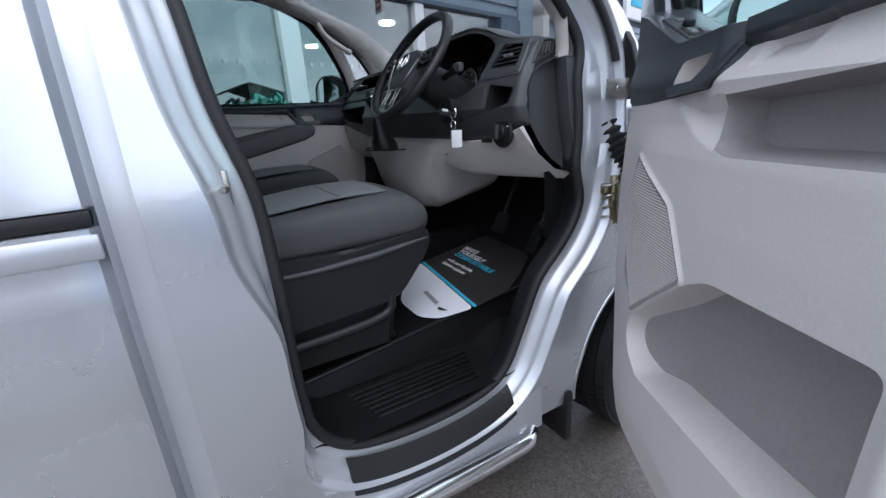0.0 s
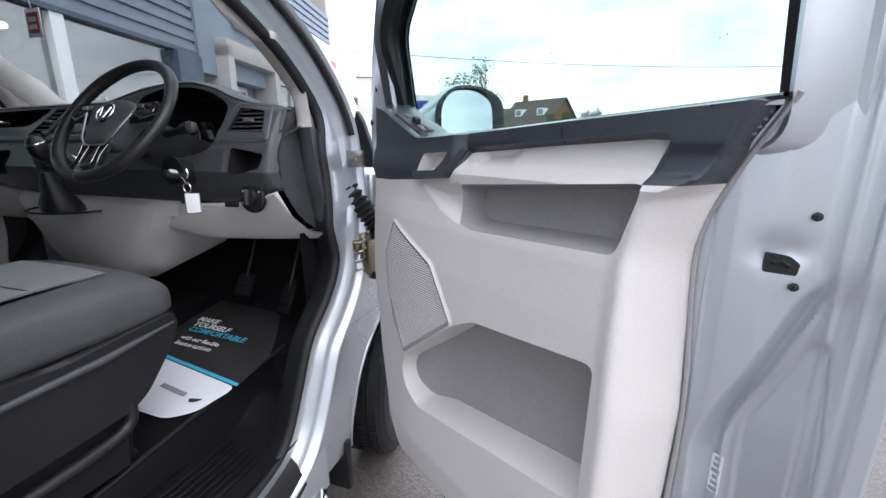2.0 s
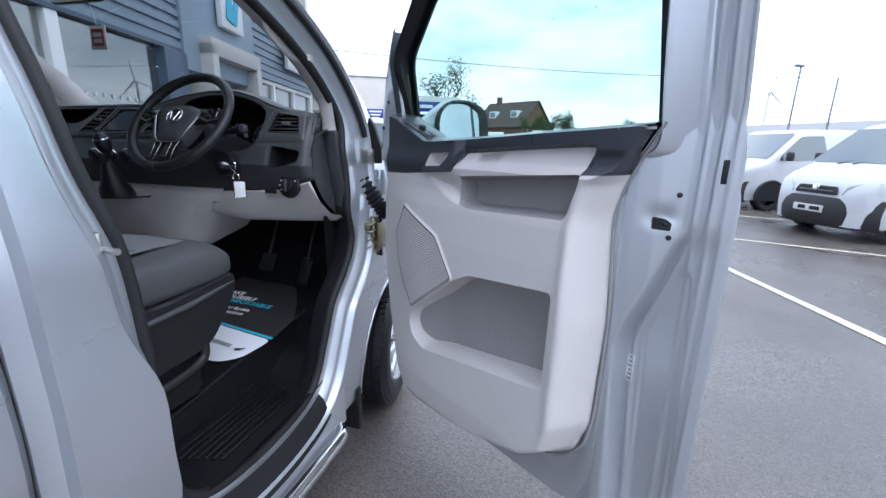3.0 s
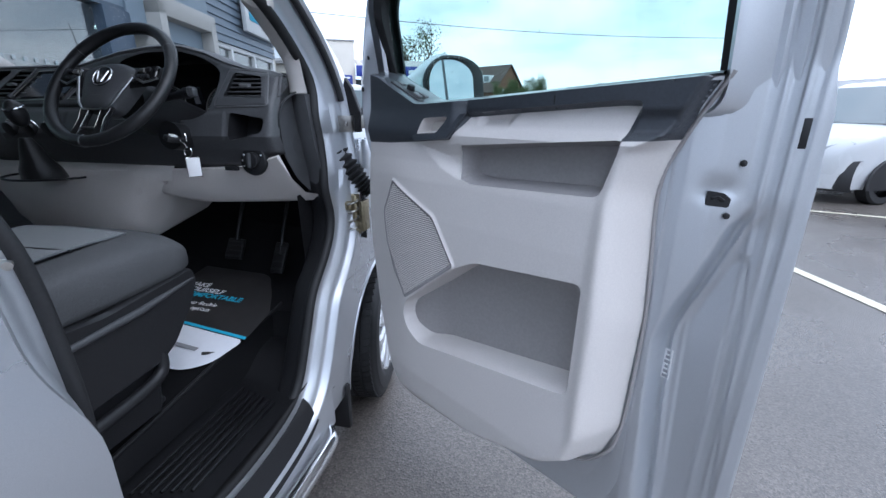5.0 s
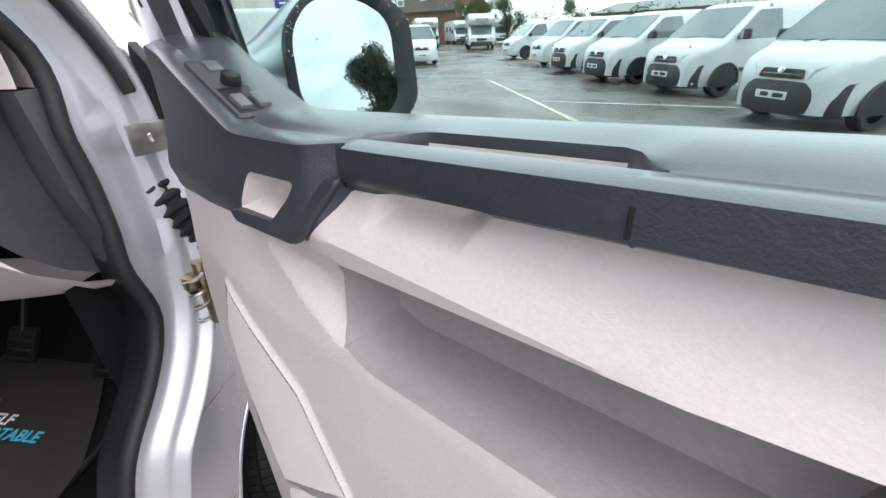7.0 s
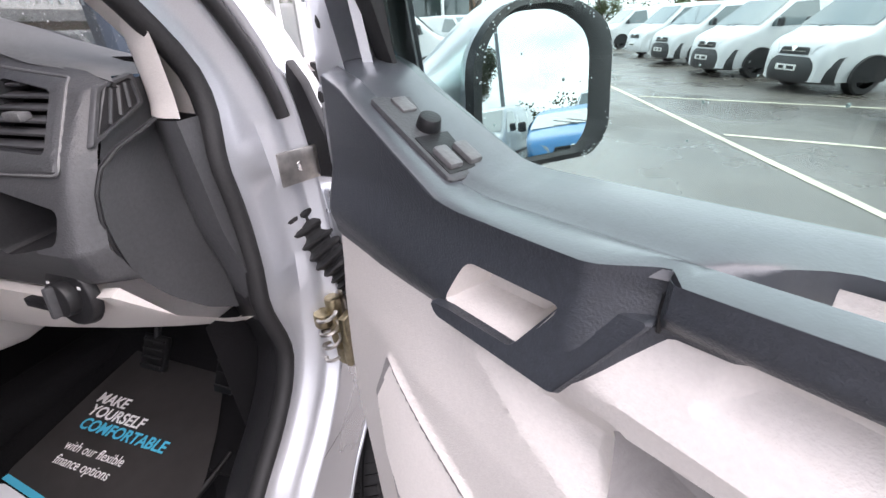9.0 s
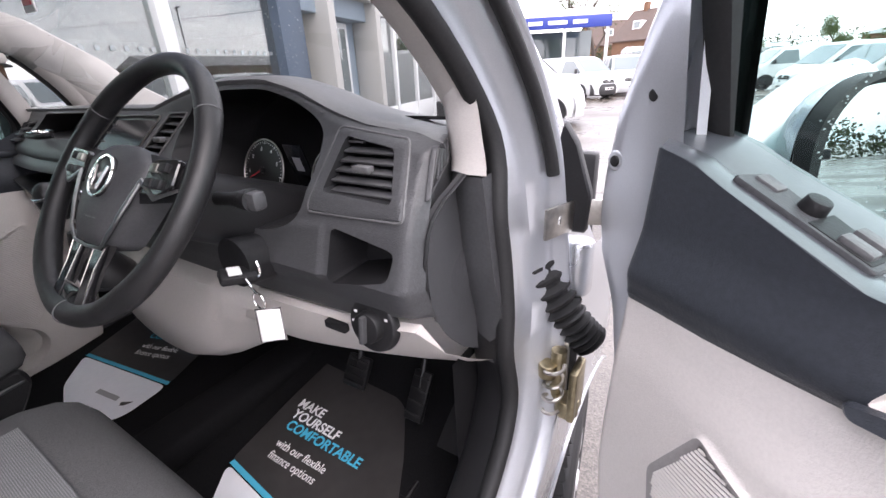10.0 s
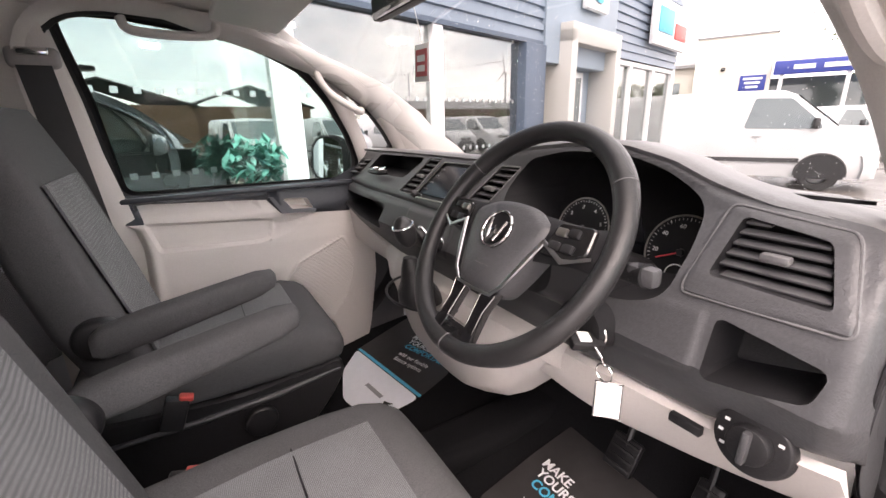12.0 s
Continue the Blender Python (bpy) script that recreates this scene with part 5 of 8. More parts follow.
def top_pt(i, v):
    a, zt = float(top_a[int(i)]), float(top_z[int(i)])
    flat = min(zt, 1.478)
    hood = (zt - flat) * (1 - float(smooth(v, 0.15, 0.75)))
    x = 0.944 + 0.475 * v - 0.06 * v * (a / 0.87) ** 2
    if v < 0:
        return (0.934 + (0.004 if v < -1 else 0.0), -a, zt - (0.010 if v < -1 else 0.002))
    out = 0.824 - 0.3125 * (min(x, 1.0) - 0.869)
    if abs(a) > 0.70:
        a = math.copysign(0.70 + (abs(a) - 0.70) * (out - 0.70) / (0.115 if a > 0 else 0.14), a)
    return (x, -a, flat + hood + 0.0035 + 0.012 * math.sin(min(1, v * 3) * math.pi) * 0.5 - 0.06 * v)


dpart("top_pad", sheet(top_pt, range(60), [-2, -0.5] + list(np.linspace(0, 1, 16))), DASH_TOP, "grey grained dashboard top")
# oval speaker slot on the top
bm = slab([np.array((0.075 * math.cos(q), 0.034 * math.sin(q))) for q in np.linspace(0, 2 * math.pi, 32, endpoint=False)], 0.006, lambda a, b, d: (1.10 + b, -0.66 + a, 1.452 + d - 0.12 * b))
dpart("speaker_slot", bm, BLACK_PL)
SLAT = mat("vent_slat_plastic", (0.05, 0.05, 0.053), 0.4)
# end panels
def end_y(x):
    """How far out the end of the dashboard stands: it turns inwards towards the screen."""
    return 0.824 - 0.3125 * (x - 0.869)


for s in (-1, 1):
    def end_pt(u, v):
        x = 0.842 + 0.175 * u
        lo = float(np.interp(x, [0.868, 0.92, 0.97, 1.10], [1.19, 1.12, 1.085, 1.07]))
        z = lo + (1.44 - lo) * v
        xs_ = max(x, float(fascia_x(z)) + 0.034)
        return (xs_, s * (end_y(xs_) + ((0.830 if s < 0 else 0.858) - end_y(xs_)) * float(smooth(1.37 - z, 0.0, 0.16))), z)
    bm = sheet(end_pt, np.linspace(0, 1, 14), np.linspace(0, 1, 14))
    dpart("end_panel", bm, DASH)
    fr = [(0.910, 1.438), (0.980, 1.448), (0.982, 1.408), (0.867, 1.373)]
    mid = Vector((sum(q[0] for q in fr) / 4, sum(q[1] for q in fr) / 4))
    hole = [tuple(mid + (Vector(q) - mid) * 0.74) for q in fr]
    dpart("side_vent", slab(rounded(hole, 0.004), 0.003, lambda a, b, d: (a, s * (end_y(a) + 0.001 + d), b)), BLACK_PL)
    rims = [[(q[0], s * (end_y(q[0]) + h), q[1]) for q in rounded([tuple(mid + (Vector(p) - mid) * k) for p in fr], 0.006)] for k, h in ((1.0, -0.002), (0.98, 0.004), (0.94, 0.006), (0.80, 0.006), (0.74, 0.000))]
    dpart("side_vent_frame", loft(rims, caps=(False, False)), DASH)
    for k in (0.3, 0.56, 0.8):
        a0, a1 = Vector(hole[0]).lerp(Vector(hole[1]), k), Vector(hole[3]).lerp(Vector(hole[2]), k)
        dpart("side_vent_slat", tube([(a0.x, s * (end_y(a0.x) + 0.004), a0.y - 0.002), (a1.x, s * (end_y(a1.x) + 0.004), a1.y + 0.002)], 0.0030, 6), SLAT)


# closing panel between the driver's end of the dashboard and the pillar
def close_pt(u, v):
    lo = float(np.interp(u, [0, 0.12, 0.27, 0.60, 1.0], [1.214, 1.186, 1.154, 1.104, 1.064]))
    z = lo + (1.392 - lo) * v
    left = float(np.interp(z, [1.06, 1.214, 1.262, 1.295, 1.325, 1.350, 1.368, 1.381, 1.392], [0.852, 0.852, 0.846, 0.846, 0.853, 0.868, 0.895, 0.932, 0.960]))
    right = float(np.interp(z, [1.05, 1.15, 1.22, 1.385], [0.994, 0.984, 0.972, 0.978]))
    w = min(max(u, 0.0), 1.0)
    ye = 0.836 * (1 - w) + (prof(z) - 0.124) * w
    return (left + (right - left) * w + (0.002 if u < 0 else 0.0), -(ye - (0.016 if u < 0 else 0.0)), z)


dpart("closing_panel", sheet(close_pt, [-0.02, 0.0, 0.015] + list(np.linspace(0.05, 1.0, 16)), np.linspace(0, 1, 26)), DASH, "charcoal closing panel at the end of the dashboard", angle=40)
dpart("panel_gap", tube([(x - 0.0015, y + 0.004, z) for x, y, z in (close_pt(0.0, v) for v in np.linspace(0, 1, 40))], 0.0024, 6), BLACK_PL)


def louvres(poly, count, deep, frame, material, lever=True):
    """Slats across a vent opening, each a part of its own."""
    q = np.array(poly)
    z0, z1 = q[:, 1].min(), q[:, 1].max()
    for i in range(count):
        z = z0 + (z1 - z0) * (i + 0.5) / count
        aa = np.linspace(q[:, 0].min(), q[:, 0].max(), 200)
        ok = aa[sdf(poly, np.stack([aa, np.full(200, z)], 1)) < -0.003]
        if len(ok) < 3:
            continue
        x = float(fascia_x(z)) + deep
        b = rbox((0.020, ok[-1] - ok[0], 0.0040), (0, 0, 0), 0.0016, m=pose(x, -(ok[0] + ok[-1]) / 2, z, 0, -10, 0))
        dpart("vent_slat", b, material)
    if lever:
        c = q.mean(axis=0)
        x = float(fascia_x(c[1])) - 0.004
        dpart("vent_lever", rbox((0.016, 0.032, 0.011), (x, -c[0], c[1]), 0.003), DASH_TOP)


louvres(V_R, 6, 0.008, None, SLAT)
louvres(V_CR, 7, 0.008, None, SLAT)
louvres(V_CL, 7, 0.008, None, SLAT)
louvres(V_P, 4, 0.008, None, SLAT, False)


def fascia_outline(poly, r, lift, material, name, label=""):
    pts = [(float(1.0 - fascia_height(np.array([q]))[0]) - lift, -q[0], q[1]) for q in poly]
    dpart(name, tube(pts, r, 6, True), material, label)


fascia_outline(V_RF, 0.0022, 0.0005, DASH_TOP, "vent_frame")
for v in (V_CR, V_CL):
    fascia_outline(v, 0.002, 0.001, DASH_TOP, "vent_frame")
# screen, knobs and climate buttons
scr_face = [(q[0] * 0.86 - 0.008, 1.418 + (q[1] - 1.418) * 0.80) for q in SCR]
GLOSS = mat("screen_glass", (0.012, 0.013, 0.016), 0.12, spec=0.7)
dpart("display", slab([np.array(q) for q in scr_face], 0.002, lambda a, b, d: (float(fascia_x(b)) + 0.0022 - d, -a, b)), GLOSS, "dark glossy display")
fascia_outline(SCR, 0.0018, 0.003, STEEL, "display_trim")
for a, z in ((-0.205, 1.375), (0.01, 1.380)):
    dpart("audio_knob", cyl(0.012, 0.010, 0.018, 20, 0.002, pose(float(fascia_x(z)) - 0.006, -a, z, 0, 70, 0)), BLACK_PL)
for k in range(5):
    z = 1.372 + k * 0.018
    dpart("audio_button", rbox((0.003, 0.020, 0.009), (float(fascia_x(z)) + 0.001, 0.180 - k * 0.010, z), 0.001), DASH_TOP)
for a in (-0.17, -0.085, 0.0):
    dpart("climate_knob", cyl(0.026, 0.022, 0.022, 28, 0.003, pose(0.80, -a, 1.275, 0, 70, 0)), BLACK_PL, "black climate knob")
    dpart("knob_ring", cyl(0.028, 0.028, 0.006, 28, 0.001, pose(0.808, -a, 1.278, 0, 70, 0)), CHROME)
# cup holder insert with a bright edge
dpart("cup_holder", tube(spline([(0.87, 0.60, 1.415), (0.845, 0.56, 1.413), (0.845, 0.48, 1.413), (0.87, 0.45, 1.415)], 16, False), 0.008, 8), BLACK_PL)
dpart("cup_ring", tube([(0.868 + 0.028 * math.cos(q), 0.53 + 0.036 * math.sin(q), 1.422) for q in np.linspace(0, 2 * math.pi, 24, endpoint=False)], 0.0035, 6, True), CHROME)

# instruments


def dial(y, label, numbers):
    t = thing("instrument_dial", pose(0.985, y, 1.352) @ Matrix(((0, 0.30, -0.954, 0), (-1, 0, 0, 0), (0, 0.954, 0.30, 0), (0, 0, 0, 1))), label, "dial", "instrument dials")
    part("face", cyl(0.066, 0.066, 0.003, 48), DIALK, t)
    part("rim", tube([(0.066 * math.cos(q), 0.066 * math.sin(q), 0.002) for q in np.linspace(0, 2 * math.pi, 48, endpoint=False)], 0.0018, 6, True), STEEL, t)
    for k in range(0, 41):
        q = math.radians(225 - k * 6.75)
        big = k % 5 == 0
        part("tick", rbox((0.006 if big else 0.0035, 0.0014 if big else 0.0008, 0.0005), (0, 0, 0), 0, m=Matrix.Rotation(q, 4, "Z") @ Matrix.Translation((0.059, 0, 0.0022))), INK_W, t)
    for i, txt in enumerate(numbers):
        q = math.radians(225 - (i + 0.5) * 270 / len(numbers) if len(numbers) > 6 else 225 - (i + 1) * 270 / (len(numbers) + 1.6))
        me = text_mesh(txt, 0.011, 0, 0, "CENTER")
        part_mesh("numeral", me, INK_W, t, "", 35, Matrix.Translation((0.047 * math.cos(q), 0.047 * math.sin(q) - 0.004, 0.0022)))
    part("needle", rbox((0.046, 0.003, 0.0015), (0.021, 0, 0.006), 0.0006, m=Matrix.Rotation(math.radians(205), 4, "Z")), INK_R, t, "red needle")
    part("hub", cyl(0.007, 0.006, 0.008, 20, 0.001, Matrix.Translation((0, 0, 0.005))), DIALK, t)
    part("sub_dial", tube([(0.018 * math.cos(q), -0.040 + 0.018 * math.sin(q), 0.002) for q in np.linspace(-0.3, 3.5, 16)], 0.0011, 5), INK_W, t)
    return t


dial(-0.537, "speedometer with white numerals and a red needle", ["20", "40", "60", "80", "100"])
dial(-0.318, "rev counter with white numerals and a red needle", ["1", "2", "3", "4", "5"])
dpart("trip_display", rbox((0.004, 0.055, 0.10), (0, 0, 0), 0.002, m=pose(0.995, -0.428, 1.365, 0, -17, 0)), GLOSS, "dark trip display")
dpart("trip_readout", rbox((0.002, 0.022, 0.030), (0, 0, 0), 0.0, m=pose(0.991, -0.428, 1.372, 0, -17, 0)), GREY_INK)
dpart("instrument_back", sheet(lambda u, v: (1.03 - 0.12 * u, -0.60 + 0.44 * v, 1.295 + 0.0 + 0.20 * (1 - u) * 0 + 0.015 * (1 - u)), [0, 1], [0, 1]), BLACK_PL)

# lower covers in warm grey
aa = np.concatenate([np.linspace(0.30, 0.80, 22), np.linspace(0.81, 0.866, 15)])


def zt_of(a):
    return float(np.interp(a, [0.10, 0.42, 0.68, 0.83, 0.86], [1.152, 1.152, 1.168, 1.208, 1.20])) - 0.002


rows = []
for a in aa:
    zt = zt_of(a)
    zb = 1.034 + 0.03 * float(smooth(0.50 - a, 0.0, 0.2))
    x0 = float(fascia_x(zt))
    xl = float(np.interp(a, [0.30, 0.386, 0.529, 0.645, 0.742, 0.81, 0.866], [0.850, 0.862, 0.888, 0.918, 0.950, 0.978, 1.010]))
    line = [(x0 + 0.006, -a, zt), (x0 - 0.008, -a, zt - 0.006), (x0 * 0.6 + xl * 0.4 - 0.018, -a, zt * 0.5 + zb * 0.5 + 0.012), (xl - 0.014, -a, zb + 0.012), (xl, -a, zb), (xl + 0.20, -a, zb - 0.004)]
    # the outer end narrows to a thin tail under the dashboard
    cap = float(np.interp(a, [0.826, 0.831, 0.836, 0.866], [1.30, 1.205, 1.070, 1.062]))
    front = float(np.interp(cap, [q[2] for q in line[4:0:-1]], [q[0] for q in line[4:0:-1]]))
    rows.append([q if q[2] <= cap else (front, -a, cap) for q in line])
dpart("driver_lower_cover", loft(rows, closed=False), TRIM, "warm grey knee cover with the light switch", angle=50)
cz = lambda y: float(np.interp(y, [-0.40, -0.30, -0.21, -0.10, 0.0, 0.10, 0.24, 0.34, 0.42], [1.08, 0.985, 0.885, 0.835, 0.832, 0.835, 0.85, 0.90, 1.03]))
rows = []
for y in np.linspace(-0.42, 0.43, 36):
    b = cz(y)
    bulge = 0.05 * math.cos(max(-1, min(1, y / 0.43)) * math.pi / 2)
    rows.append([(0.86, y, 1.165), (0.835 - bulge * 0.6, y, 1.14), (0.835 - bulge, y, 1.06 if b < 1.0 else 1.11), (0.862 - bulge * 0.9, y, b + 0.06 if b < 1.0 else b + 0.03), (0.905 - bulge * 0.4, y, b + 0.012), (0.95, y, b), (1.20, y, b + 0.05)])
dpart("console_cover", loft(rows, closed=False), TRIM, "warm grey centre console cover", angle=50)
rows = []
for y in np.linspace(0.40, 0.86, 16):
    rows.append([(0.87, y, float(np.interp(y, [0.40, 0.60, 0.86], [1.155, 1.195, 1.245]))), (0.845, y, float(np.interp(y, [0.40, 0.60, 0.86], [1.145, 1.185, 1.235]))), (0.86, y, 1.10), (0.93, y, 1.03), (1.15, y, 1.02)])
dpart("glovebox_cover", loft(rows, closed=False), TRIM, "warm grey glovebox cover", angle=50)
# light switch
lsw = thing("light_switch", pose(0.822, -0.747, 1.187) @ Matrix(((0, 0.12, -0.993, 0), (-1, 0, 0, 0), (0, 0.993, 0.12, 0), (0, 0, 0, 1))), "round black headlamp switch on the knee cover", "switch")
part("bezel", cyl(0.047, 0.043, 0.014, 40, 0.003), BLACK_PL, lsw)
part("knob", cyl(0.026, 0.024, 0.018, 32, 0.003, Matrix.Translation((0, 0, 0.012))), BLACK_PL, lsw)
part("pointer", rbox((0.009, 0.044, 0.014), (0.0, 0, 0.024), 0.003), DASH, lsw)
for q in (150, 180, 210, 30):
    part("symbol", rbox((0.006, 0.004, 0.0006), (0.034 * math.cos(math.radians(q)), 0.034 * math.sin(math.radians(q)), 0.0078), 0), INK_W, lsw)
dpart("cover_slot", rbox((0.012, 0.045, 0.014), (0.818, -0.668, 1.162), 0.002), BLACK_PL)
# gear lever
gear = thing("gear_lever", pose(0.76, 0.02, 1.12), "black gear lever with a chrome ringed knob", "gear lever")
part("tray", loft([[(x - 0.76, y - 0.02, z) for x, y, z in lp] for lp in ([(0.83 - 0.13 * math.cos(q), 0.06 + 0.15 * math.sin(q), 1.075) for q in np.linspace(0, 2 * math.pi, 28, endpoint=False)],
     [(0.83 - 0.14 * math.cos(q), 0.06 + 0.16 * math.sin(q), 1.115) for q in np.linspace(0, 2 * math.pi, 28, endpoint=False)])]), BLACK_PL, gear)
part("tray_rim", tube([(0.83 - 0.76 - 0.14 * math.cos(q), 0.04 + 0.16 * math.sin(q), -0.004) for q in np.linspace(0, 2 * math.pi, 36, endpoint=False)], 0.004, 6, True), BLACK_PL, gear)
part("gaiter", loft([[(0.0 + r * math.cos(q) - 0.04 * s, -0.02 * s + r * math.sin(q), h) for q in np.linspace(0, 2 * math.pi, 24, endpoint=False)] for h, r, s in ((-0.005, 0.062, 0), (0.03, 0.055, 0.3), (0.06, 0.040, 0.5), (0.10, 0.028, 0.8), (0.13, 0.016, 1))]), LEATHER, gear)
kn = bmesh.new()
bmesh.ops.create_uvsphere(kn, u_segments=24, v_segments=14, radius=1)
bmesh.ops.transform(kn, matrix=pose(-0.06, -0.045, 0.205, 0, -18, 0) @ Matrix.Diagonal((0.028, 0.026, 0.042, 1)), verts=kn.verts)
part("knob", kn, LEATHER, gear)
part("knob_ring", tube([(-0.066 + 0.024 * math.cos(q), -0.046 + 0.027 * math.sin(q), 0.222 + 0.008 * math.cos(q)) for q in np.linspace(0, 2 * math.pi, 28, endpoint=False)], 0.003, 6, True), CHROME, gear)

# ---- steering wheel ----
th = radians(35.8)
ZL, YL, XL = Vector((-math.cos(th), 0, math.sin(th))), Vector((math.sin(th), 0, math.cos(th))), Vector((0, -1, 0))
SW = Matrix(((XL.x, YL.x, ZL.x, 0.678), (XL.y, YL.y, ZL.y, -0.433), (XL.z, YL.z, ZL.z, 1.409), (0, 0, 0, 1)))
wheel_s = thing("steering_wheel", SW, "black leather steering wheel with satin metal spoke trims", "steering wheel")


def arc_pts(q0, q1, n, r=0.188):
    return [(r * math.cos(radians(q)), r * math.sin(radians(q)), 0.0) for q in np.linspace(q0, q1, n)]


part("rim", tube(arc_pts(0, 360, 97)[:-1], [0.0155 + 0.0015 * max(0, math.cos(radians(q * 4 - 45 * 4))) for q in np.linspace(0, 360, 97)[:-1]], 16, True), LEATHER, wheel_s, "black leather rim")
for q in (35, 145, 270):
    r = 0.188
    c = Vector((r * math.cos(radians(q)), r * math.sin(radians(q)), 0))
    d = Vector((-math.sin(radians(q)), math.cos(radians(q)), 0))
    e = c.normalized()
    part("rim_seam", tube([c + (e * math.cos(w) + Vector((0, 0, 1)) * math.sin(w)) * 0.0166 for w in np.linspace(0, 2 * math.pi, 20, endpoint=False)], 0.0008, 5, True), DASH_TOP, wheel_s)
pad_o = rounded([(-0.088, 0.040), (-0.045, 0.062), (0.0, 0.066), (0.045, 0.062), (0.088, 0.040), (0.084, 0.012), (0.066, -0.040), (0.050, -0.074), (0.036, -0.084), (-0.036, -0.084), (-0.050, -0.074), (-0.066, -0.040), (-0.084, 0.012)], 0.02)
bm = loft([[(p[0] * s, p[1] * s - 0.010, z - 0.008) for p in pad_o] for s, z in ((0.92, -0.03), (1.0, -0.005), (1.0, 0.010), (0.965, 0.018), (0.80, 0.025), (0.4, 0.029))])
hub = part("airbag_pad", bm, DASH, wheel_s, "grained charcoal airbag pad", 50)
me = text_mesh("AIRBAG", 0.011, 0, 0, "CENTER")
part_mesh("lettering", me, DASH_TOP, hub, 'embossed word "AIRBAG"', 35, Matrix.Translation((0, -0.058, 0.0192)))
part("badge", cyl(0.031, 0.029, 0.006, 36, 0.0015, Matrix.Translation((0, 0.0, 0.022))), DIALK, hub, "round badge")
part("badge_ring", tube([(0.029 * math.cos(q), 0.029 * math.sin(q), 0.0245) for q in np.linspace(0, 2 * math.pi, 36, endpoint=False)], 0.0022, 6, True), CHROME, hub)
part("badge_mark", tube([(-0.017, 0.014, 0.026), (-0.007, -0.019, 0.026), (0.0, 0.002, 0.026), (0.007, -0.019, 0.026), (0.017, 0.014, 0.026)], 0.0026, 6), CHROME, hub)
SATIN = mat("satin_metal", (0.48, 0.48, 0.49), 0.3, 1.0)
PIANO = mat("gloss_black", (0.008, 0.008, 0.009), 0.12, coat=0.6)
for s in (-1, 1):
    bm = loft([[(s * x, y + w, z), (s * x, y + w * 0.5, z + 0.008), (s * x, y - w * 0.5, z + 0.008), (s * x, y - w, z), (s * x, y - w * 0.4, z - 0.014), (s * x, y + w * 0.4, z - 0.014)]
               for x, y, w, z in ((0.055, 0.010, 0.036, 0.002), (0.10, 0.012, 0.032, 0.000), (0.145, 0.016, 0.028, -0.003), (0.186, 0.020, 0.034, -0.004))])
    part("spoke", bm, BLACK_PL, wheel_s)
    pod = rounded([(0.088, -0.012), (0.100, 0.036), (0.158, 0.040), (0.162, 0.004), (0.140, -0.010)], 0.006)
    part("control_pod", slab([np.array((s * q[0], q[1])) for q in pod], 0.008, lambda a, b, d: (a, b, 0.006 + d), 0.002), PIANO, wheel_s, "gloss black switch pod")
    for k, (a, b) in enumerate(((0.112, 0.024), (0.132, 0.026), (0.110, 0.004), (0.132, 0.004))):
        part("control_key", rbox((0.017, 0.012, 0.006), (s * a, b, 0.0155), 0.002), STEEL if k == 0 else BLACK_PL, wheel_s)
    bm = tube([(s * 0.166, 0.002, 0.008), (s * 0.130, -0.014, 0.013), (s * 0.092, 0.004, 0.016), (s * 0.074, -0.038, 0.016), (s * 0.057, -0.076, 0.014), (s * 0.040, -0.094, 0.010), (s * 0.0, -0.096, 0.010)], [0.0025, 0.004, 0.0048, 0.0045, 0.0036, 0.0028, 0.0024], 8, flat=0.6)
    part("spoke_trim", bm, SATIN, wheel_s, "satin metal spoke trim")
    prong = [(0.018, -0.086), (0.052, -0.086), (0.046, -0.120), (0.050, -0.178), (0.026, -0.178), (0.022, -0.150)]
    part("lower_spoke", slab([np.array((s * q[0], q[1])) for q in prong], 0.012, lambda a, b, d: (a, b, -0.004 + d), 0.003), PIANO, wheel_s, "gloss black lower spoke")
    part("prong_trim", tube([(s * 0.050, -0.092, 0.008), (s * 0.043, -0.122, 0.008), (s * 0.046, -0.172, 0.007)], 0.0008, 6), STEEL, wheel_s)
    part("prong_trim", tube([(s * 0.020, -0.092, 0.008), (s * 0.024, -0.148, 0.008)], 0.0007, 6), STEEL, wheel_s)
part("lower_spoke_web", rbox((0.098, 0.026, 0.010), (0, -0.166, 0.002), 0.004), PIANO, wheel_s)
part("prong_trim", tube([(-0.024, -0.150, 0.008), (0.024, -0.150, 0.008)], 0.0011, 6), STEEL, wheel_s)

# column shroud, stalks, ignition
col = thing("steering_column", pose(0.80, -0.433, 1.32), "charcoal steering column shroud with stalks", "steering column")
K0 = pose(-0.80, 0.433, -1.32)
rows = []
for s in np.linspace(0, 1, 10):
    c = Vector((0.715 + 0.27 * s, -0.433, 1.372 - 0.13 * s))
    w, h = 0.062 + 0.035 * s, 0.058 + 0.030 * s
    rows.append([(c.x, c.y + w * np.sign(math.cos(q)) * abs(math.cos(q)) ** 0.7, c.z + h * np.sign(math.sin(q)) * abs(math.sin(q)) ** 0.7) for q in np.linspace(0, 2 * math.pi, 28, endpoint=False)])
part("shroud", loft(rows), BLACK_PL, col, m=K0, angle=60)
rows = []
for s in np.linspace(0, 1, 8):
    c = Vector((0.765 + 0.14 * s, -0.51, 1.262 - 0.02 * s))
    rows.append([(c.x, c.y + 0.042 * math.cos(q), c.z + 0.042 * math.sin(q)) for q in np.linspace(0, 2 * math.pi, 24, endpoint=False)])
part("ignition_housing", loft(rows), BLACK_PL, col, m=K0, angle=60)
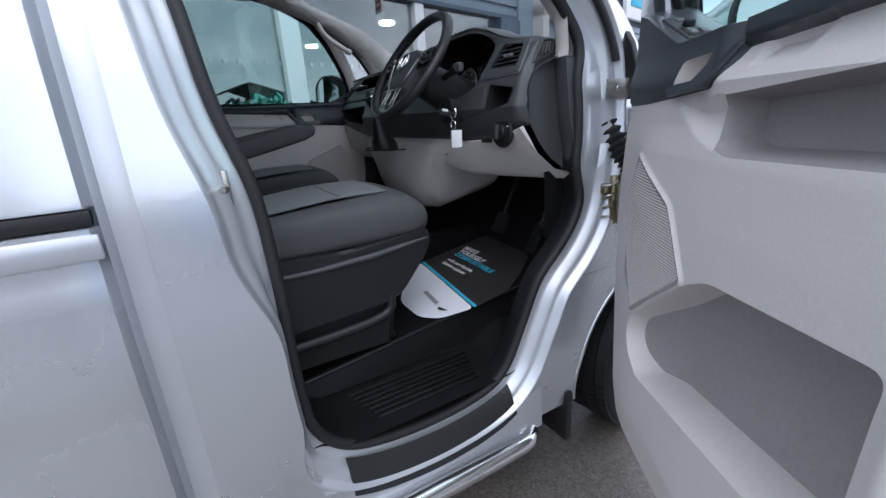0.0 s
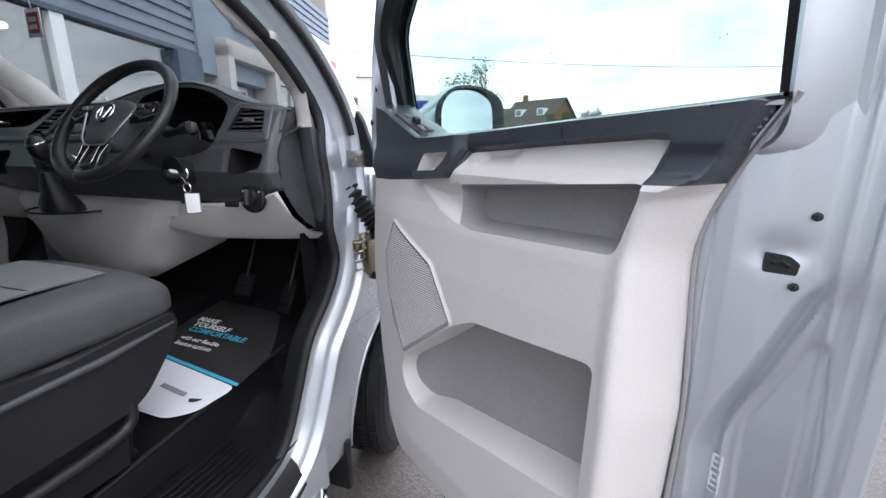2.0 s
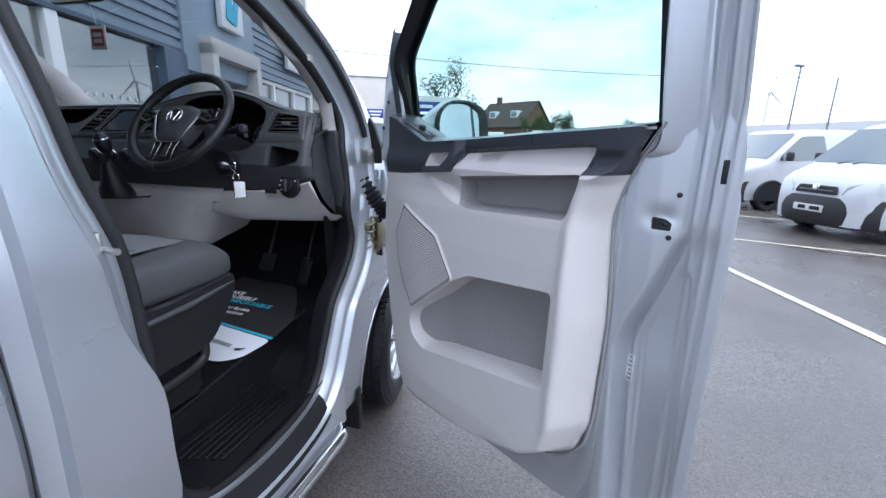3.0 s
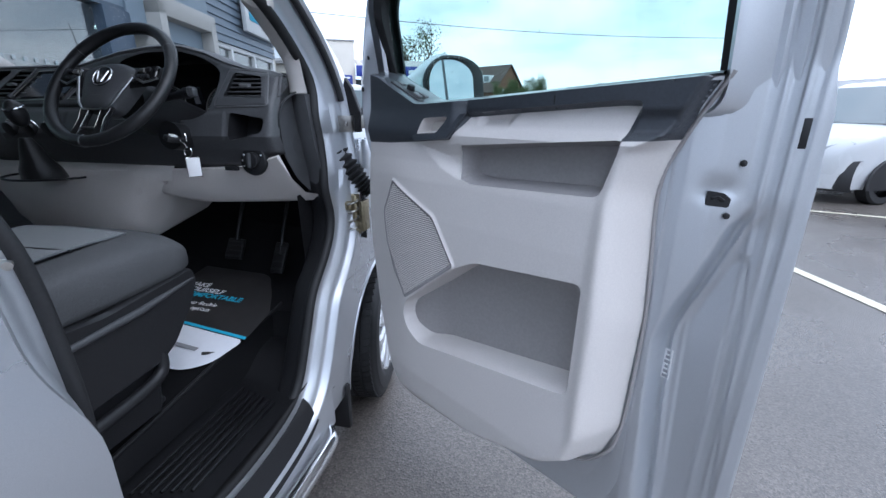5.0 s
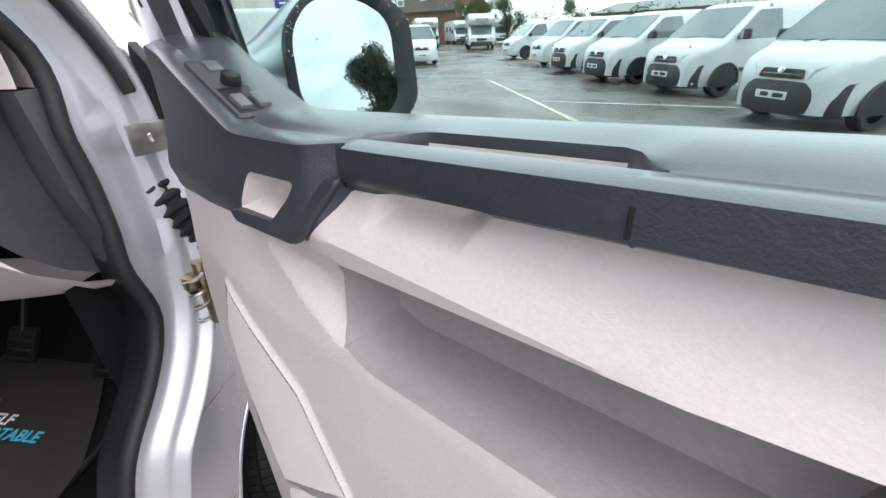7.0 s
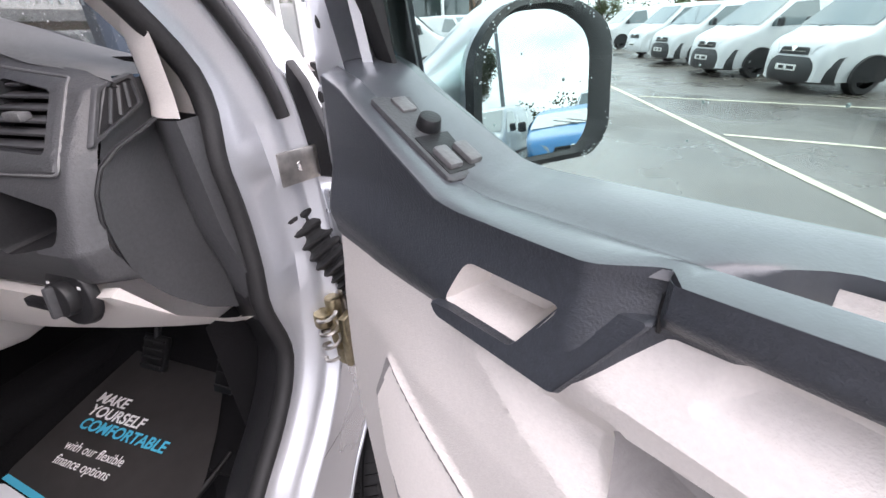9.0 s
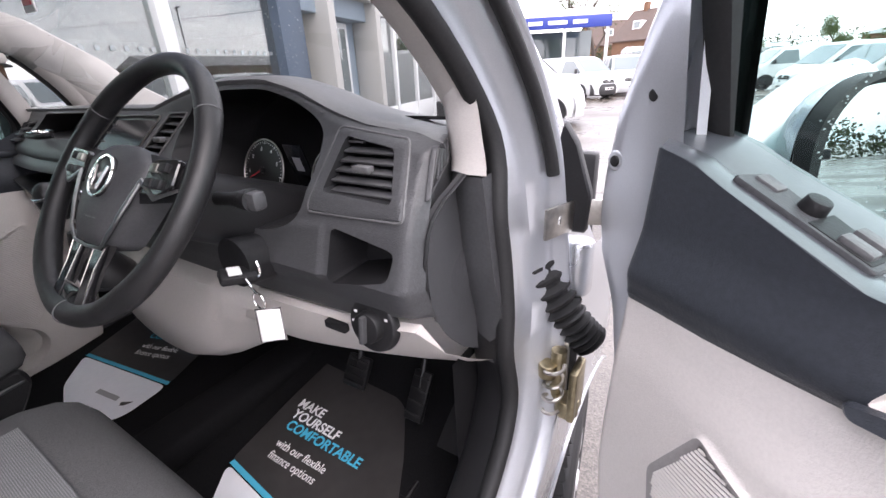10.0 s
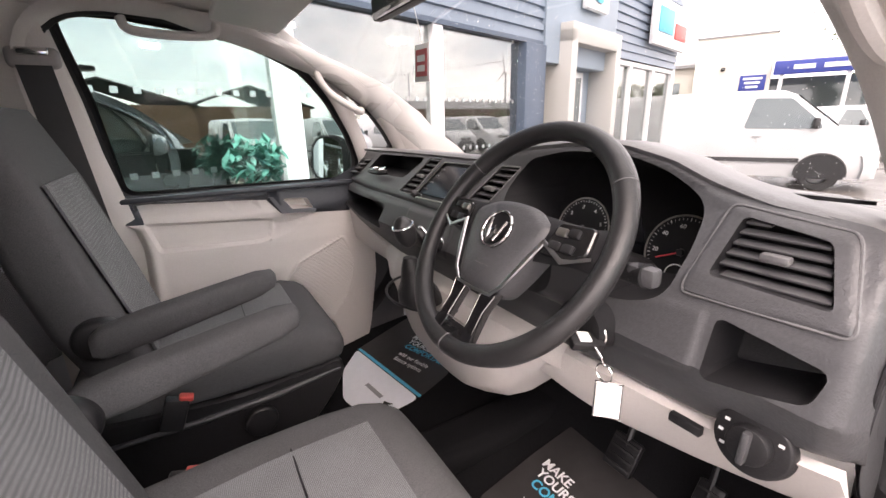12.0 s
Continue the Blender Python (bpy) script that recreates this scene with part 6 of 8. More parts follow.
for y1, nm in ((-0.625, "wiper_stalk"), (-0.24, "indicator_stalk")):
    s = -1 if y1 < -0.43 else 1
    bm = tube([(0.775, -0.433 + s * 0.05, 1.365), (0.765, -0.433 + s * 0.12, 1.375), (0.752, y1, 1.385)], [0.011, 0.010, 0.017], 12)
    part(nm, bm, BLACK_PL, col, m=K0)
    part("stalk_tip", rbox((0.022, 0.040, 0.026), (0.752, y1 - s * 0.006, 1.385), 0.006), DASH, col, "grey stalk tip", m=K0)

key = thing("ignition_key", pose(0.765, -0.535, 1.256), "black folding key in the ignition with a white tag", "key")
part("key_head", rbox((0.055, 0.030, 0.016), (-0.012, -0.010, -0.002), 0.005, m=pose(0, 0, 0, 20, 10, -20)), BLACK_PL, key)
part("key_button", rbox((0.020, 0.020, 0.004), (-0.018, -0.010, 0.008), 0.002, m=pose(0, 0, 0, 20, 10, -20)), INK_W, key)
part("lock_ring", tube([(0.014, 0.018 * math.cos(q), 0.018 * math.sin(q)) for q in np.linspace(0, 2 * math.pi, 24, endpoint=False)], 0.003, 6, True), CHROME, key)
part("key_ring", tube([(-0.012, -0.040 + 0.014 * math.cos(q), -0.040 + 0.014 * math.sin(q)) for q in np.linspace(0, 2 * math.pi, 28, endpoint=False)], 0.0014, 6, True), CHROME, key)
part("ring_link", tube([(-0.014, -0.022, -0.006), (-0.018, -0.038, -0.014), (-0.012, -0.040, -0.028)], 0.002, 6), CHROME, key)
tg = part("key_tag", rbox((0.004, 0.036, 0.056), (0, 0, 0), 0.0018, m=pose(-0.006, -0.047, -0.086, 0, 4, 38)), INK_W, key, "white plastic key tag")
part("tag_frame", tube([(0, a, b) for a, b in ((-0.019, -0.029), (0.019, -0.029), (0.019, 0.029), (-0.019, 0.029))], 0.0022, 6, True), CHROME, key, m=pose(-0.006, -0.047, -0.086, 0, 4, 38))


# ---- seats ----
def sec(n, half, zb, zt, bol=0.0, flat=0.55):
    out = []
    for q in np.linspace(0, 2 * math.pi, n, endpoint=False):
        c, s = math.cos(q), math.sin(q)
        a = half * np.sign(c) * abs(c) ** flat
        b = (zb + zt) / 2 + (zt - zb) / 2 * np.sign(s) * abs(s) ** flat
        if s > 0:
            b += bol * (abs(a) / half) ** 3 - bol * 0.4
        out.append((a, b))
    return out


def seat(name, yc, label, arms):
    t = thing(name, pose(0.25, yc, 0.55), label, "seat", "cab seats")
    M = pose(-0.25, 0, -0.55)
    P = lambda nm, bm, material, lb="", ang=60: part(nm, bm, material, t, lb, ang, M)
    rows = []
    for x, half, zb, zt, bol in ((-0.06, 0.20, 0.90, 0.98, 0.01), (-0.03, 0.245, 0.885, 1.0, 0.03), (0.10, 0.262, 0.885, 1.015, 0.03), (0.28, 0.268, 0.885, 1.030, 0.028), (0.42, 0.270, 0.885, 1.038, 0.018),
                                 (0.50, 0.268, 0.886, 1.038, 0.008), (0.545, 0.262, 0.89, 1.026, 0.0), (0.572, 0.25, 0.90, 1.005, 0.0), (0.588, 0.225, 0.92, 0.975, 0.0)):
        rows.append([(x, a, b) for a, b in sec(40, half, zb, zt, bol)])
    P("cushion", loft(rows), FABRIC, "grey cloth seat cushion")
    cu = [(0.02, 1.006), (0.10, 1.012), (0.28, 1.030), (0.42, 1.040), (0.49, 1.043), (0.535, 1.033)]
    zc = lambda x: float(np.interp(x, [q[0] for q in cu], [q[1] for q in cu]))
    bm = sheet(lambda u, v: (u, v * (0.155 + 0.02 * u), zc(u) - 0.0050 + 0.004 * (1 - v * v) + 0.010 * abs(v) ** 4 * (1 - float(smooth(u, 0.3, 0.5)))), np.linspace(0.02, 0.485, 16), np.linspace(-1, 1, 9), 0.004)
    P("cushion_centre", bm, FABRIC_C, "patterned cloth cushion centre")
    P("cushion_seam", tube([(0.345, v * 0.172, zc(0.345) - 0.002 + 0.003 * abs(v)) for v in np.linspace(-1, 1, 9)], 0.002, 6), BLACK_PL)
    rows = []
    for z, half, th_ in ((0.97, 0.225, 0.10), (1.02, 0.25, 0.145), (1.15, 0.262, 0.155), (1.30, 0.262, 0.145), (1.45, 0.25, 0.12), (1.55, 0.22, 0.10), (1.61, 0.17, 0.085), (1.63, 0.12, 0.06)):
        xf = 0.125 - (z - 1.05) * 0.28
        lp = []
        for a, b in sec(40, half, -th_, 0.0, 0.035 if z < 1.5 else 0.01):
            lp.append((xf + b, a, z))
        rows.append(lp)
    P("backrest", loft(rows), FABRIC, "grey cloth backrest")
    bm = sheet(lambda u, v: (0.125 - (u - 1.05) * 0.28 - 0.007 + 0.006 * (1 - v * v) + 0.01 * abs(v) ** 4, v * 0.165, u), np.linspace(1.03, 1.47, 14), np.linspace(-1, 1, 9), 0.006)
    P("backrest_centre", bm, FABRIC_C, "patterned cloth backrest centre")
    hr = [[(-0.075 + b, a, z) for a, b in sec(32, half, -th_, 0.0, 0.0)] for z, half, th_ in ((1.66, 0.10, 0.05), (1.68, 0.13, 0.085), (1.76, 0.138, 0.10), (1.83, 0.12, 0.085), (1.85, 0.09, 0.05))]
    P("headrest", loft(hr), FABRIC)
    for s in (-1, 1):
        P("headrest_post", tube([(-0.09, s * 0.06, 1.60), (-0.11, s * 0.06, 1.70)], 0.007, 8), CHROME)
    # plastic base with side shells
    rows = [[(x, a, z) for x, a in [(-0.04, -w), (0.47 - k, -w), (0.50 - k, -w + 0.03), (0.50 - k, w - 0.03), (0.47 - k, w), (-0.04, w)]] for z, w, k in ((0.57, 0.235, 0.06), (0.72, 0.24, 0.04), (0.86, 0.245, 0.02))]
    P("seat_box", loft(rows), BLACK_PL, "black seat box", 30)
    for s in (-1, 1):
        poly = rounded([(-0.05, 0.93), (0.30, 0.905), (0.565, 0.925), (0.575, 0.885), (0.545, 0.83), (0.47, 0.74), (0.42, 0.715), (0.10, 0.70), (-0.05, 0.72)], 0.03)
        P("side_shell", slab(poly, 0.022, lambda a, b, d: (a, s * (0.246 + d), b), 0.008), BLACK_PL, "black seat side shell", 35)
        ledge = tube([(-0.02, s * 0.270, 0.872), (0.20, s * 0.271, 0.868), (0.38, s * 0.271, 0.876), (0.56, s * 0.264, 0.895)], [0.006, 0.008, 0.010, 0.005], 8)
        P("shell_ledge", ledge, DASH)
        bar = tube(spline([(0.02, s * 0.262, 0.655), (0.30, s * 0.262, 0.665), (0.41, s * 0.258, 0.685), (0.425, s * 0.254, 0.74)], 20, False), 0.016, 10)
        P("height_lever", bar, BLACK_PL, "black height lever")
        if s == arms[0]:
            bm = cyl(0.045, 0.040, 0.022, 32, 0.004, pose(0.33, s * 0.277, 0.815, -90 * s, 0, 0))
            P("lumbar_dial", bm, BLACK_PL, "black lumbar dial")
    P("slide_rail", rbox((0.5, 0.42, 0.02), (0.2, 0, 0.572), 0.006), BLACK_PL)
    for s in arms:
        y = s * 0.31
        loops = []
        for k, w, h in ((0.0, 0.020, 0.022), (0.02, 0.031, 0.034), (0.10, 0.034, 0.036), (0.24, 0.034, 0.032), (0.33, 0.033, 0.028), (0.365, 0.026, 0.020), (0.372, 0.014, 0.010)):
            c = (0.04 + k, 1.150 + 0.20 * k)
            loops.append([(c[0], y + a, c[1] + b) for a, b in sec(24, w, -h, h, 0, 0.6)])
        P("armrest", loft(loops), FABRIC, "grey cloth armrest folded down")
        P("armrest_pivot", cyl(0.05, 0.046, 0.05, 28, 0.012, pose(0.045, y - s * 0.045, 1.145, 90, 0, 0)), BLACK_PL)
    return t


seat("driver_seat", -0.433, "grey cloth driver's seat on a black box", (1,))
seat("passenger_seat", 0.433, "grey cloth passenger seat with a lowered armrest", (-1,))
for x, y, z in ((0.18, -0.135, 0.955), (0.17, 0.118, 0.965)):
    bk = thing("seat_belt_buckle", pose(x, y, z), "black belt buckle with a red release button", "belt buckle", "belt buckles")
    part("casing", rbox((0.05, 0.028, 0.08), (-0.01, 0, -0.03), 0.006, m=pose(0, 0, 0, 0, 20, 0)), BLACK_PL, bk)
    part("release_button", rbox((0.030, 0.024, 0.012), (0.006, 0, 0.012), 0.004, m=pose(0, 0, 0, 0, 20, 0)), RED_PL, bk, "red release button")

# ---- passenger door, closed ----
pdoor = thing("passenger_door", pose(0.5, 0.88, 0.4), "closed passenger door with warm grey and black trim", "van door")
door_trim(pdoor, lambda u, z, n: (1.03 - u - 0.5, 0.835 - n - 0.88 + 0.0, z - 0.42), True)
lw = rounded([(0.072, 1.362), (0.048, 1.665), (0.012, 1.895), (0.158, 1.897), (0.374, 1.877), (0.496, 1.855), (0.595, 1.819), (0.697, 1.766), (0.783, 1.668), (0.862, 1.535), (0.905, 1.42), (0.87, 1.355)], 0.035, 6)
lc = np.mean(np.array(lw), axis=0)


def lw_loop(off, dy):
    out = []
    for p in lw:
        d = p - lc
        q = p + d / np.linalg.norm(d) * off
        out.append((q[0] - 0.5, prof(q[1]) - dy - 0.88, q[1] - 0.4))
    return out


bm = loft([lw_loop(-0.012, 0.045), lw_loop(-0.006, 0.034), lw_loop(0.008, 0.034), lw_loop(0.016, 0.06)], caps=(False, False))
part("window_seal", bm, RUBBER, pdoor, "black window seal", 60)
bm = loft([lw_loop(0.012, 0.045), lw_loop(0.018, 0.062), lw_loop(0.05, 0.075), lw_loop(0.09, 0.065)], caps=(False, False))
part("window_surround", bm, TRIM, pdoor, "warm grey window surround", 60)
bm = slab([np.array((p[0] + 0.5, p[2] + 0.4)) for p in lw_loop(-0.004, 0)], 0.004, lambda a, b, d: (a - 0.5, prof(b) - 0.035 - 0.88 + d, b - 0.4))
g2 = part("window_glass", bm, TINT, pdoor, "green tinted side glass")
g2.visible_shadow = False
part("waist_top", rbox((0.90, 0.085, 0.02), (0.0, -0.015, 0.945), 0.008), DOOR_BLK, pdoor)
bm = sheet(lambda u, v: (u, 0.0, v), np.linspace(-0.5, 0.6, 6), np.linspace(0.0, 0.93, 6))
part("door_back", bm, DASH, pdoor)

# pillar trim behind the passenger door, belt and guide
bm = loft([[(x, prof(z) - 0.10 - 0.02 * k, z) for x, k in ((0.10 - 0.16 * (z - 1.2), 0), (0.06 - 0.16 * (z - 1.2), 1.0), (-0.06 - 0.12 * (z - 1.2), 1.6), (-0.20, 1.4))] for z in np.linspace(0.62, 1.90, 18)], closed=False)
vpart("rear_pillar_cover", bm, TRIM, label="warm grey door pillar cover", angle=60)
belt = thing("seat_belt", pose(-0.02, 0.74, 1.6), "black seat belt hanging from its pillar guide", "seat belt")
bm = sheet(lambda u, v: (-0.035 + 0.05 * v + 0.10 * (1 - u) * 0.9, 0.71 - 0.02 * u, 0.72 + 1.03 * u), np.linspace(0, 1, 12), [-0.75, 0.75], 0.002)
part("webbing", bm, LEATHER, belt, m=pose(0.02, -0.74, -1.6))
part("guide", rbox((0.115, 0.035, 0.055), (-0.015, -0.035, 0.17), 0.016, 4), TRIM_DK, belt)
part("guide_cap", rbox((0.07, 0.014, 0.022), (-0.012, -0.052, 0.185), 0.006, 3), CHROME, belt)

# grab handles, sun visor, interior mirror and hanging card
for s, nm in ((1, "grab_handle"), (-1, "grab_handle")):
    gh = thing("grab_handle", pose(0.78 + (0.02 if s < 0 else 0.03), s * (0.778 if s < 0 else 0.735), 1.705), "warm grey grab handle on the windscreen pillar", "grab handle", "grab handles")
    pth = spline([(-0.10, 0.035 * s, 0.10), (-0.085, -0.005 * s, 0.085), (-0.07, -0.02 * s, 0.03), (-0.03, -0.022 * s, -0.02), (0.06, -0.01 * s, -0.07), (0.09, 0.03 * s, -0.075)], 30, False)
    part("grip", tube(pth, 0.013, 10), TRIM, gh)
    for e in (pth[0], pth[-1]):
        part("end_cap", rbox((0.04, 0.03, 0.03), tuple(e), 0.010), TRIM, gh)
gh = thing("roof_handle", pose(0.30, 0.66, 1.88), "warm grey folding roof handle over the passenger", "grab handle", "grab handles")
part("grip", tube(spline([(-0.12, 0, 0.0), (-0.09, -0.01, -0.035), (0.09, -0.01, -0.035), (0.12, 0, 0.0)], 20, False), 0.013, 10), TRIM, gh)
visor = thing("sun_visor", pose(0.50, 0.38, 1.885), "warm grey sun visor folded up to the headliner", "sun visor")
part("flap", rbox((0.20, 0.52, 0.022), (0, 0, 0), 0.010, 3, m=pose(0, 0, 0, 0, 8, 0)), TRIM, visor)
part("rod", tube([(0.09, -0.24, 0.0), (0.09, 0.24, 0.0)], 0.006, 8), TRIM, visor)
im = thing("interior_mirror", pose(0.72, 0.02, 1.845), "black interior mirror at the top of the screen", "rear-view mirror")
mo = rounded([(-0.12, -0.03), (0.12, -0.03), (0.125, 0.03), (-0.125, 0.03)], 0.02)
part("casing", loft([[(x, p[0] * s, p[1] * s) for p in mo] for x, s in ((0.0, 1.0), (0.015, 1.0), (0.035, 0.8), (0.045, 0.4))]), BLACK_PL, im)
part("mirror_glass", slab([p * 0.94 for p in mo], 0.002, lambda a, b, d: (-0.0005 - d, a, b)), MIRROR, im)
part("stem", tube([(0.03, 0, 0.01), (0.07, 0, 0.05), (0.08, 0, 0.09)], 0.010, 8), BLACK_PL, im)
card = thing("hanging_card", pose(0.80, 0.044, 1.717), "red and white card hanging from the interior mirror", "air freshener")
part("card", rbox((0.003, 0.098, 0.084), (0, 0, 0), 0.001, m=pose(0, 0, 0, 4, 0, -8)), INK_W, card, "white card")
part("red_panel", rbox((0.002, 0.074, 0.060), (-0.002, 0, 0), 0.0, m=pose(0, 0, 0, 4, 0, -8)), INK_R, card, "red printed panel")
part("print_bar", rbox((0.001, 0.050, 0.014), (-0.0035, 0, 0.010), 0.0, m=pose(0, 0, 0, 4, 0, -8)), INK_W, card)
part("print_bar", rbox((0.001, 0.050, 0.014), (-0.0035, 0, -0.012), 0.0, m=pose(0, 0, 0, 4, 0, -8)), INK_W, card)
part("cord", tube([(0, 0.0, 0.042), (-0.002, 0.0, 0.065), (-0.02, -0.005, 0.12)], 0.0012, 5), INK_W, card)


# ---- vehicles of the yard ----
WHITE = mat("white_van_paint", (0.62, 0.63, 0.64), 0.25, stain=0.03, stain_scale=2, coat=0.5)
GREYCAR = mat("dark_grey_car_paint", (0.05, 0.055, 0.06), 0.25, 0.3, coat=0.6)
BLUECAR = mat("bright_blue_paint", (0.03, 0.25, 0.55), 0.3, coat=0.5)
BUMPER = mat("grey_black_bumper", (0.03, 0.03, 0.032), 0.55, grain=0.15, grain_scale=60)
CARGLASS = mat("vehicle_glass", (0.085, 0.115, 0.12), 0.04, spec=0.9, coat=0.8)
LAMP = mat("headlamp_lens", (0.55, 0.57, 0.60), 0.08, 0.2, coat=0.8)
TYRE = RUBBER
PLATE = mat("number_plate", (0.75, 0.75, 0.72), 0.4)


def body_grid(stations, zt, hw, zb=0.24):
    """A vehicle body from side to side over stations along its length."""
    loops = []
    for x in stations:
        top = zt(x)
        half = []
        for s in np.linspace(0, 1, 8):
            z = zb + (top - 0.10 - zb) * s
            half.append((hw(x, z), z))
        half += [(hw(x, top - 0.05) - 0.02, top - 0.045), (hw(x, top) - 0.09, top - 0.008)]
        half += [(hw(x, top) * f, top + 0.012 * (1 - f)) for f in (0.7, 0.35, 0.0)]
        full = half + [(-a, b) for a, b in half[-2::-1]]
        loops.append([(x, a, b) for a, b in full])
    return loft(loops)


def road_wheel(parent, x, y, r, s):
    w = part("wheel", loft([[(r2 * math.cos(q), y2, r2 * math.sin(q)) for r2, y2 in ((r * 0.62, 0.10), (r * 0.9, 0.105), (r, 0.08), (r, -0.08), (r * 0.9, -0.105), (r * 0.62, -0.10))] for q in np.linspace(0, 2 * math.pi, 29)], closed=False), TYRE, parent, m=pose(x, y, r))
    bm = cyl(r * 0.63, r * 0.60, 0.03, 28, 0.006, pose(0, -s * 0.09, 0, 90, 0, 0))
    part("wheel_trim", bm, WTRIM, w)
    for k in range(8):
        q = k * math.pi / 4
        b = rbox((r * 0.30, 0.006, r * 0.10), (r * 0.36, 0, 0), 0.0)
        part("trim_slot", b, BUMPER, w, m=pose(0, -s * 0.108, 0) @ Matrix.Rotation(q, 4, "Y"))


def small_van(name, m, label, paint=None, nose_black=True, roof=1.84, length=4.40, cat="van", group="parked vans", side_glass=False):
    paint = paint or WHITE
    t = thing(name, m, label, cat, group)
    L = length

    def zt(x):
        return float(np.interp(x, [-L, -L + 0.06, -L + 0.25, -2.2, -1.55, -1.35, -0.62, -0.55, -0.16, -0.04, 0.0], [roof - 0.25, roof - 0.05, roof, roof + 0.01, roof - 0.01, roof - 0.09, 1.14, 1.11, 0.96, 0.80, 0.66]))

    def hw(x, z):
        base = float(np.interp(z, [0.2, 0.5, 1.0, 1.2, roof], [0.84, 0.90, 0.90, 0.88, 0.76]))
        return base * float(np.interp(x, [-L, -L + 0.1, -0.7, -0.3, -0.08, 0.0], [0.96, 1.0, 1.0, 0.95, 0.82, 0.72]))
    xs = [-L, -L + 0.06, -L + 0.25, -3.5, -2.9, -2.2, -1.8, -1.55, -1.45, -1.35, -1.1, -0.85, -0.62, -0.55, -0.35, -0.16, -0.08, -0.03, 0.0]
    part("body", body_grid(xs, zt, hw), paint, t, angle=40)
    # windscreen, side windows
    bm = sheet(lambda u, v: (u, v * (hw(u, zt(u)) - 0.07), zt(u) + 0.018), np.linspace(-1.33, -0.66, 6), np.linspace(-1, 1, 7), 0.004)
    part("windscreen", bm, CARGLASS, t)
    for s in (-1, 1):
        poly = rounded([(-2.10, 1.16), (-1.98, roof - 0.14), (-1.42, roof - 0.16), (-0.95, 1.26), (-0.90, 1.14)], 0.05)
        part("side_window", slab(poly, 0.006, lambda a, b, d: (a, s * (hw(a, b) + 0.002 + d), b)), CARGLASS, t)
        if side_glass:
            poly = rounded([(-3.6, 1.2), (-3.5, roof - 0.18), (-2.25, roof - 0.14), (-2.25, 1.18)], 0.05)
            part("rear_window", slab(poly, 0.006, lambda a, b, d: (a, s * (hw(a, b) + 0.002 + d), b)), CARGLASS, t)
        part("side_strip", slab(rounded([(-L + 0.9, 0.52), (-1.15, 0.52), (-1.15, 0.60), (-L + 0.9, 0.60)], 0.02), 0.02, lambda a, b, d: (a, s * (hw(a, b) + d), b), 0.006), BUMPER, t)
        part("door_mirror", rbox((0.10, 0.16, 0.20), (-1.02, s * 1.02, 1.24), 0.04, 3), BUMPER, t)
        part("door_handle", rbox((0.16, 0.02, 0.03), (-1.85, s * (0.91), 1.02), 0.008), paint, t)
        for x in (-0.82, -L + 0.72):
            part("arch_trim", tube([(x + 0.37 * math.cos(q), s * (hw(x, 0.5) + 0.004), 0.32 + 0.37 * math.sin(q)) for q in np.linspace(-0.1, math.pi + 0.1, 18)], 0.022, 6), BUMPER, t)
            part("arch_well", slab([np.array((x + 0.36 * math.cos(q), 0.32 + 0.36 * math.sin(q))) for q in np.linspace(-0.25, math.pi + 0.25, 20)], 0.004, lambda a, b, d: (a, s * (hw(x, 0.5) - 0.002 + d), b)), BLACK_PL, t)
            road_wheel(t, x, s * (hw(x, 0.4) - 0.09), 0.315, s)
        lamp = rounded([(0.40, 0.70), (0.62, 0.74), (0.80, 0.92), (0.72, 0.95), (0.44, 0.84)], 0.03)
        part("headlamp", slab(lamp, 0.02, lambda a, b, d: (-0.02 - 0.34 * max(0, a - 0.40) - 0.30 * max(0, b - 0.74) + d, s * a, b), 0.006), LAMP, t)
    # bumper, grille, plate
    rows = []
    for q in np.linspace(-1, 1, 17):
        y = q * 0.86
        xx = 0.045 - 0.30 * abs(q) ** 3.2
        rows.append([(xx - 0.03, y, 0.20), (xx + 0.02, y, 0.26), (xx + 0.035, y, 0.44), (xx + 0.012, y, 0.58), (xx - 0.02, y, 0.66), (xx - 0.12, y, 0.68)])
    part("bumper", loft(rows, closed=False), BUMPER if nose_black else paint, t, angle=50)
    part("grille", slab(rounded([(-0.36, 0.70), (0.36, 0.70), (0.32, 0.83), (-0.32, 0.83)], 0.04), 0.02, lambda a, b, d: (-0.005 - 0.25 * max(0, b - 0.72) + d, a, b), 0.006), BUMPER, t)
    for k in range(3):
        part("grille_bar", rbox((0.012, 0.60 - 0.03 * k, 0.012), (0.022 - 0.010 * k, 0, 0.725 + 0.035 * k), 0.003), STEEL if k == 1 else BLACK_PL, t)
    part("nose_badge", cyl(0.055, 0.05, 0.02, 24, 0.004, pose(0.018, 0, 0.80, 0, 80, 0)), CHROME, t)
    pl = part("number_plate", rbox((0.012, 0.50, 0.11), (0.085, 0, 0.47), 0.003), PLATE, t, "white number plate with plain bars")
    part("plate_bar", rbox((0.004, 0.17, 0.06), (0.093, 0.12, 0.47), 0), BLACK_PL, pl)
    part("plate_bar", rbox((0.004, 0.13, 0.06), (0.093, -0.10, 0.47), 0), BLACK_PL, pl)
    for s in (-1, 1):
        part("wiper", tube([(-0.63, s * 0.12 - 0.2, 1.17), (-0.80, s * 0.12 + 0.25, 1.28)], 0.008, 6), BLACK_PL, t)
    return t


def facing(x, y, heading):
    return pose(x, y, 0.0, 0, 0, heading)


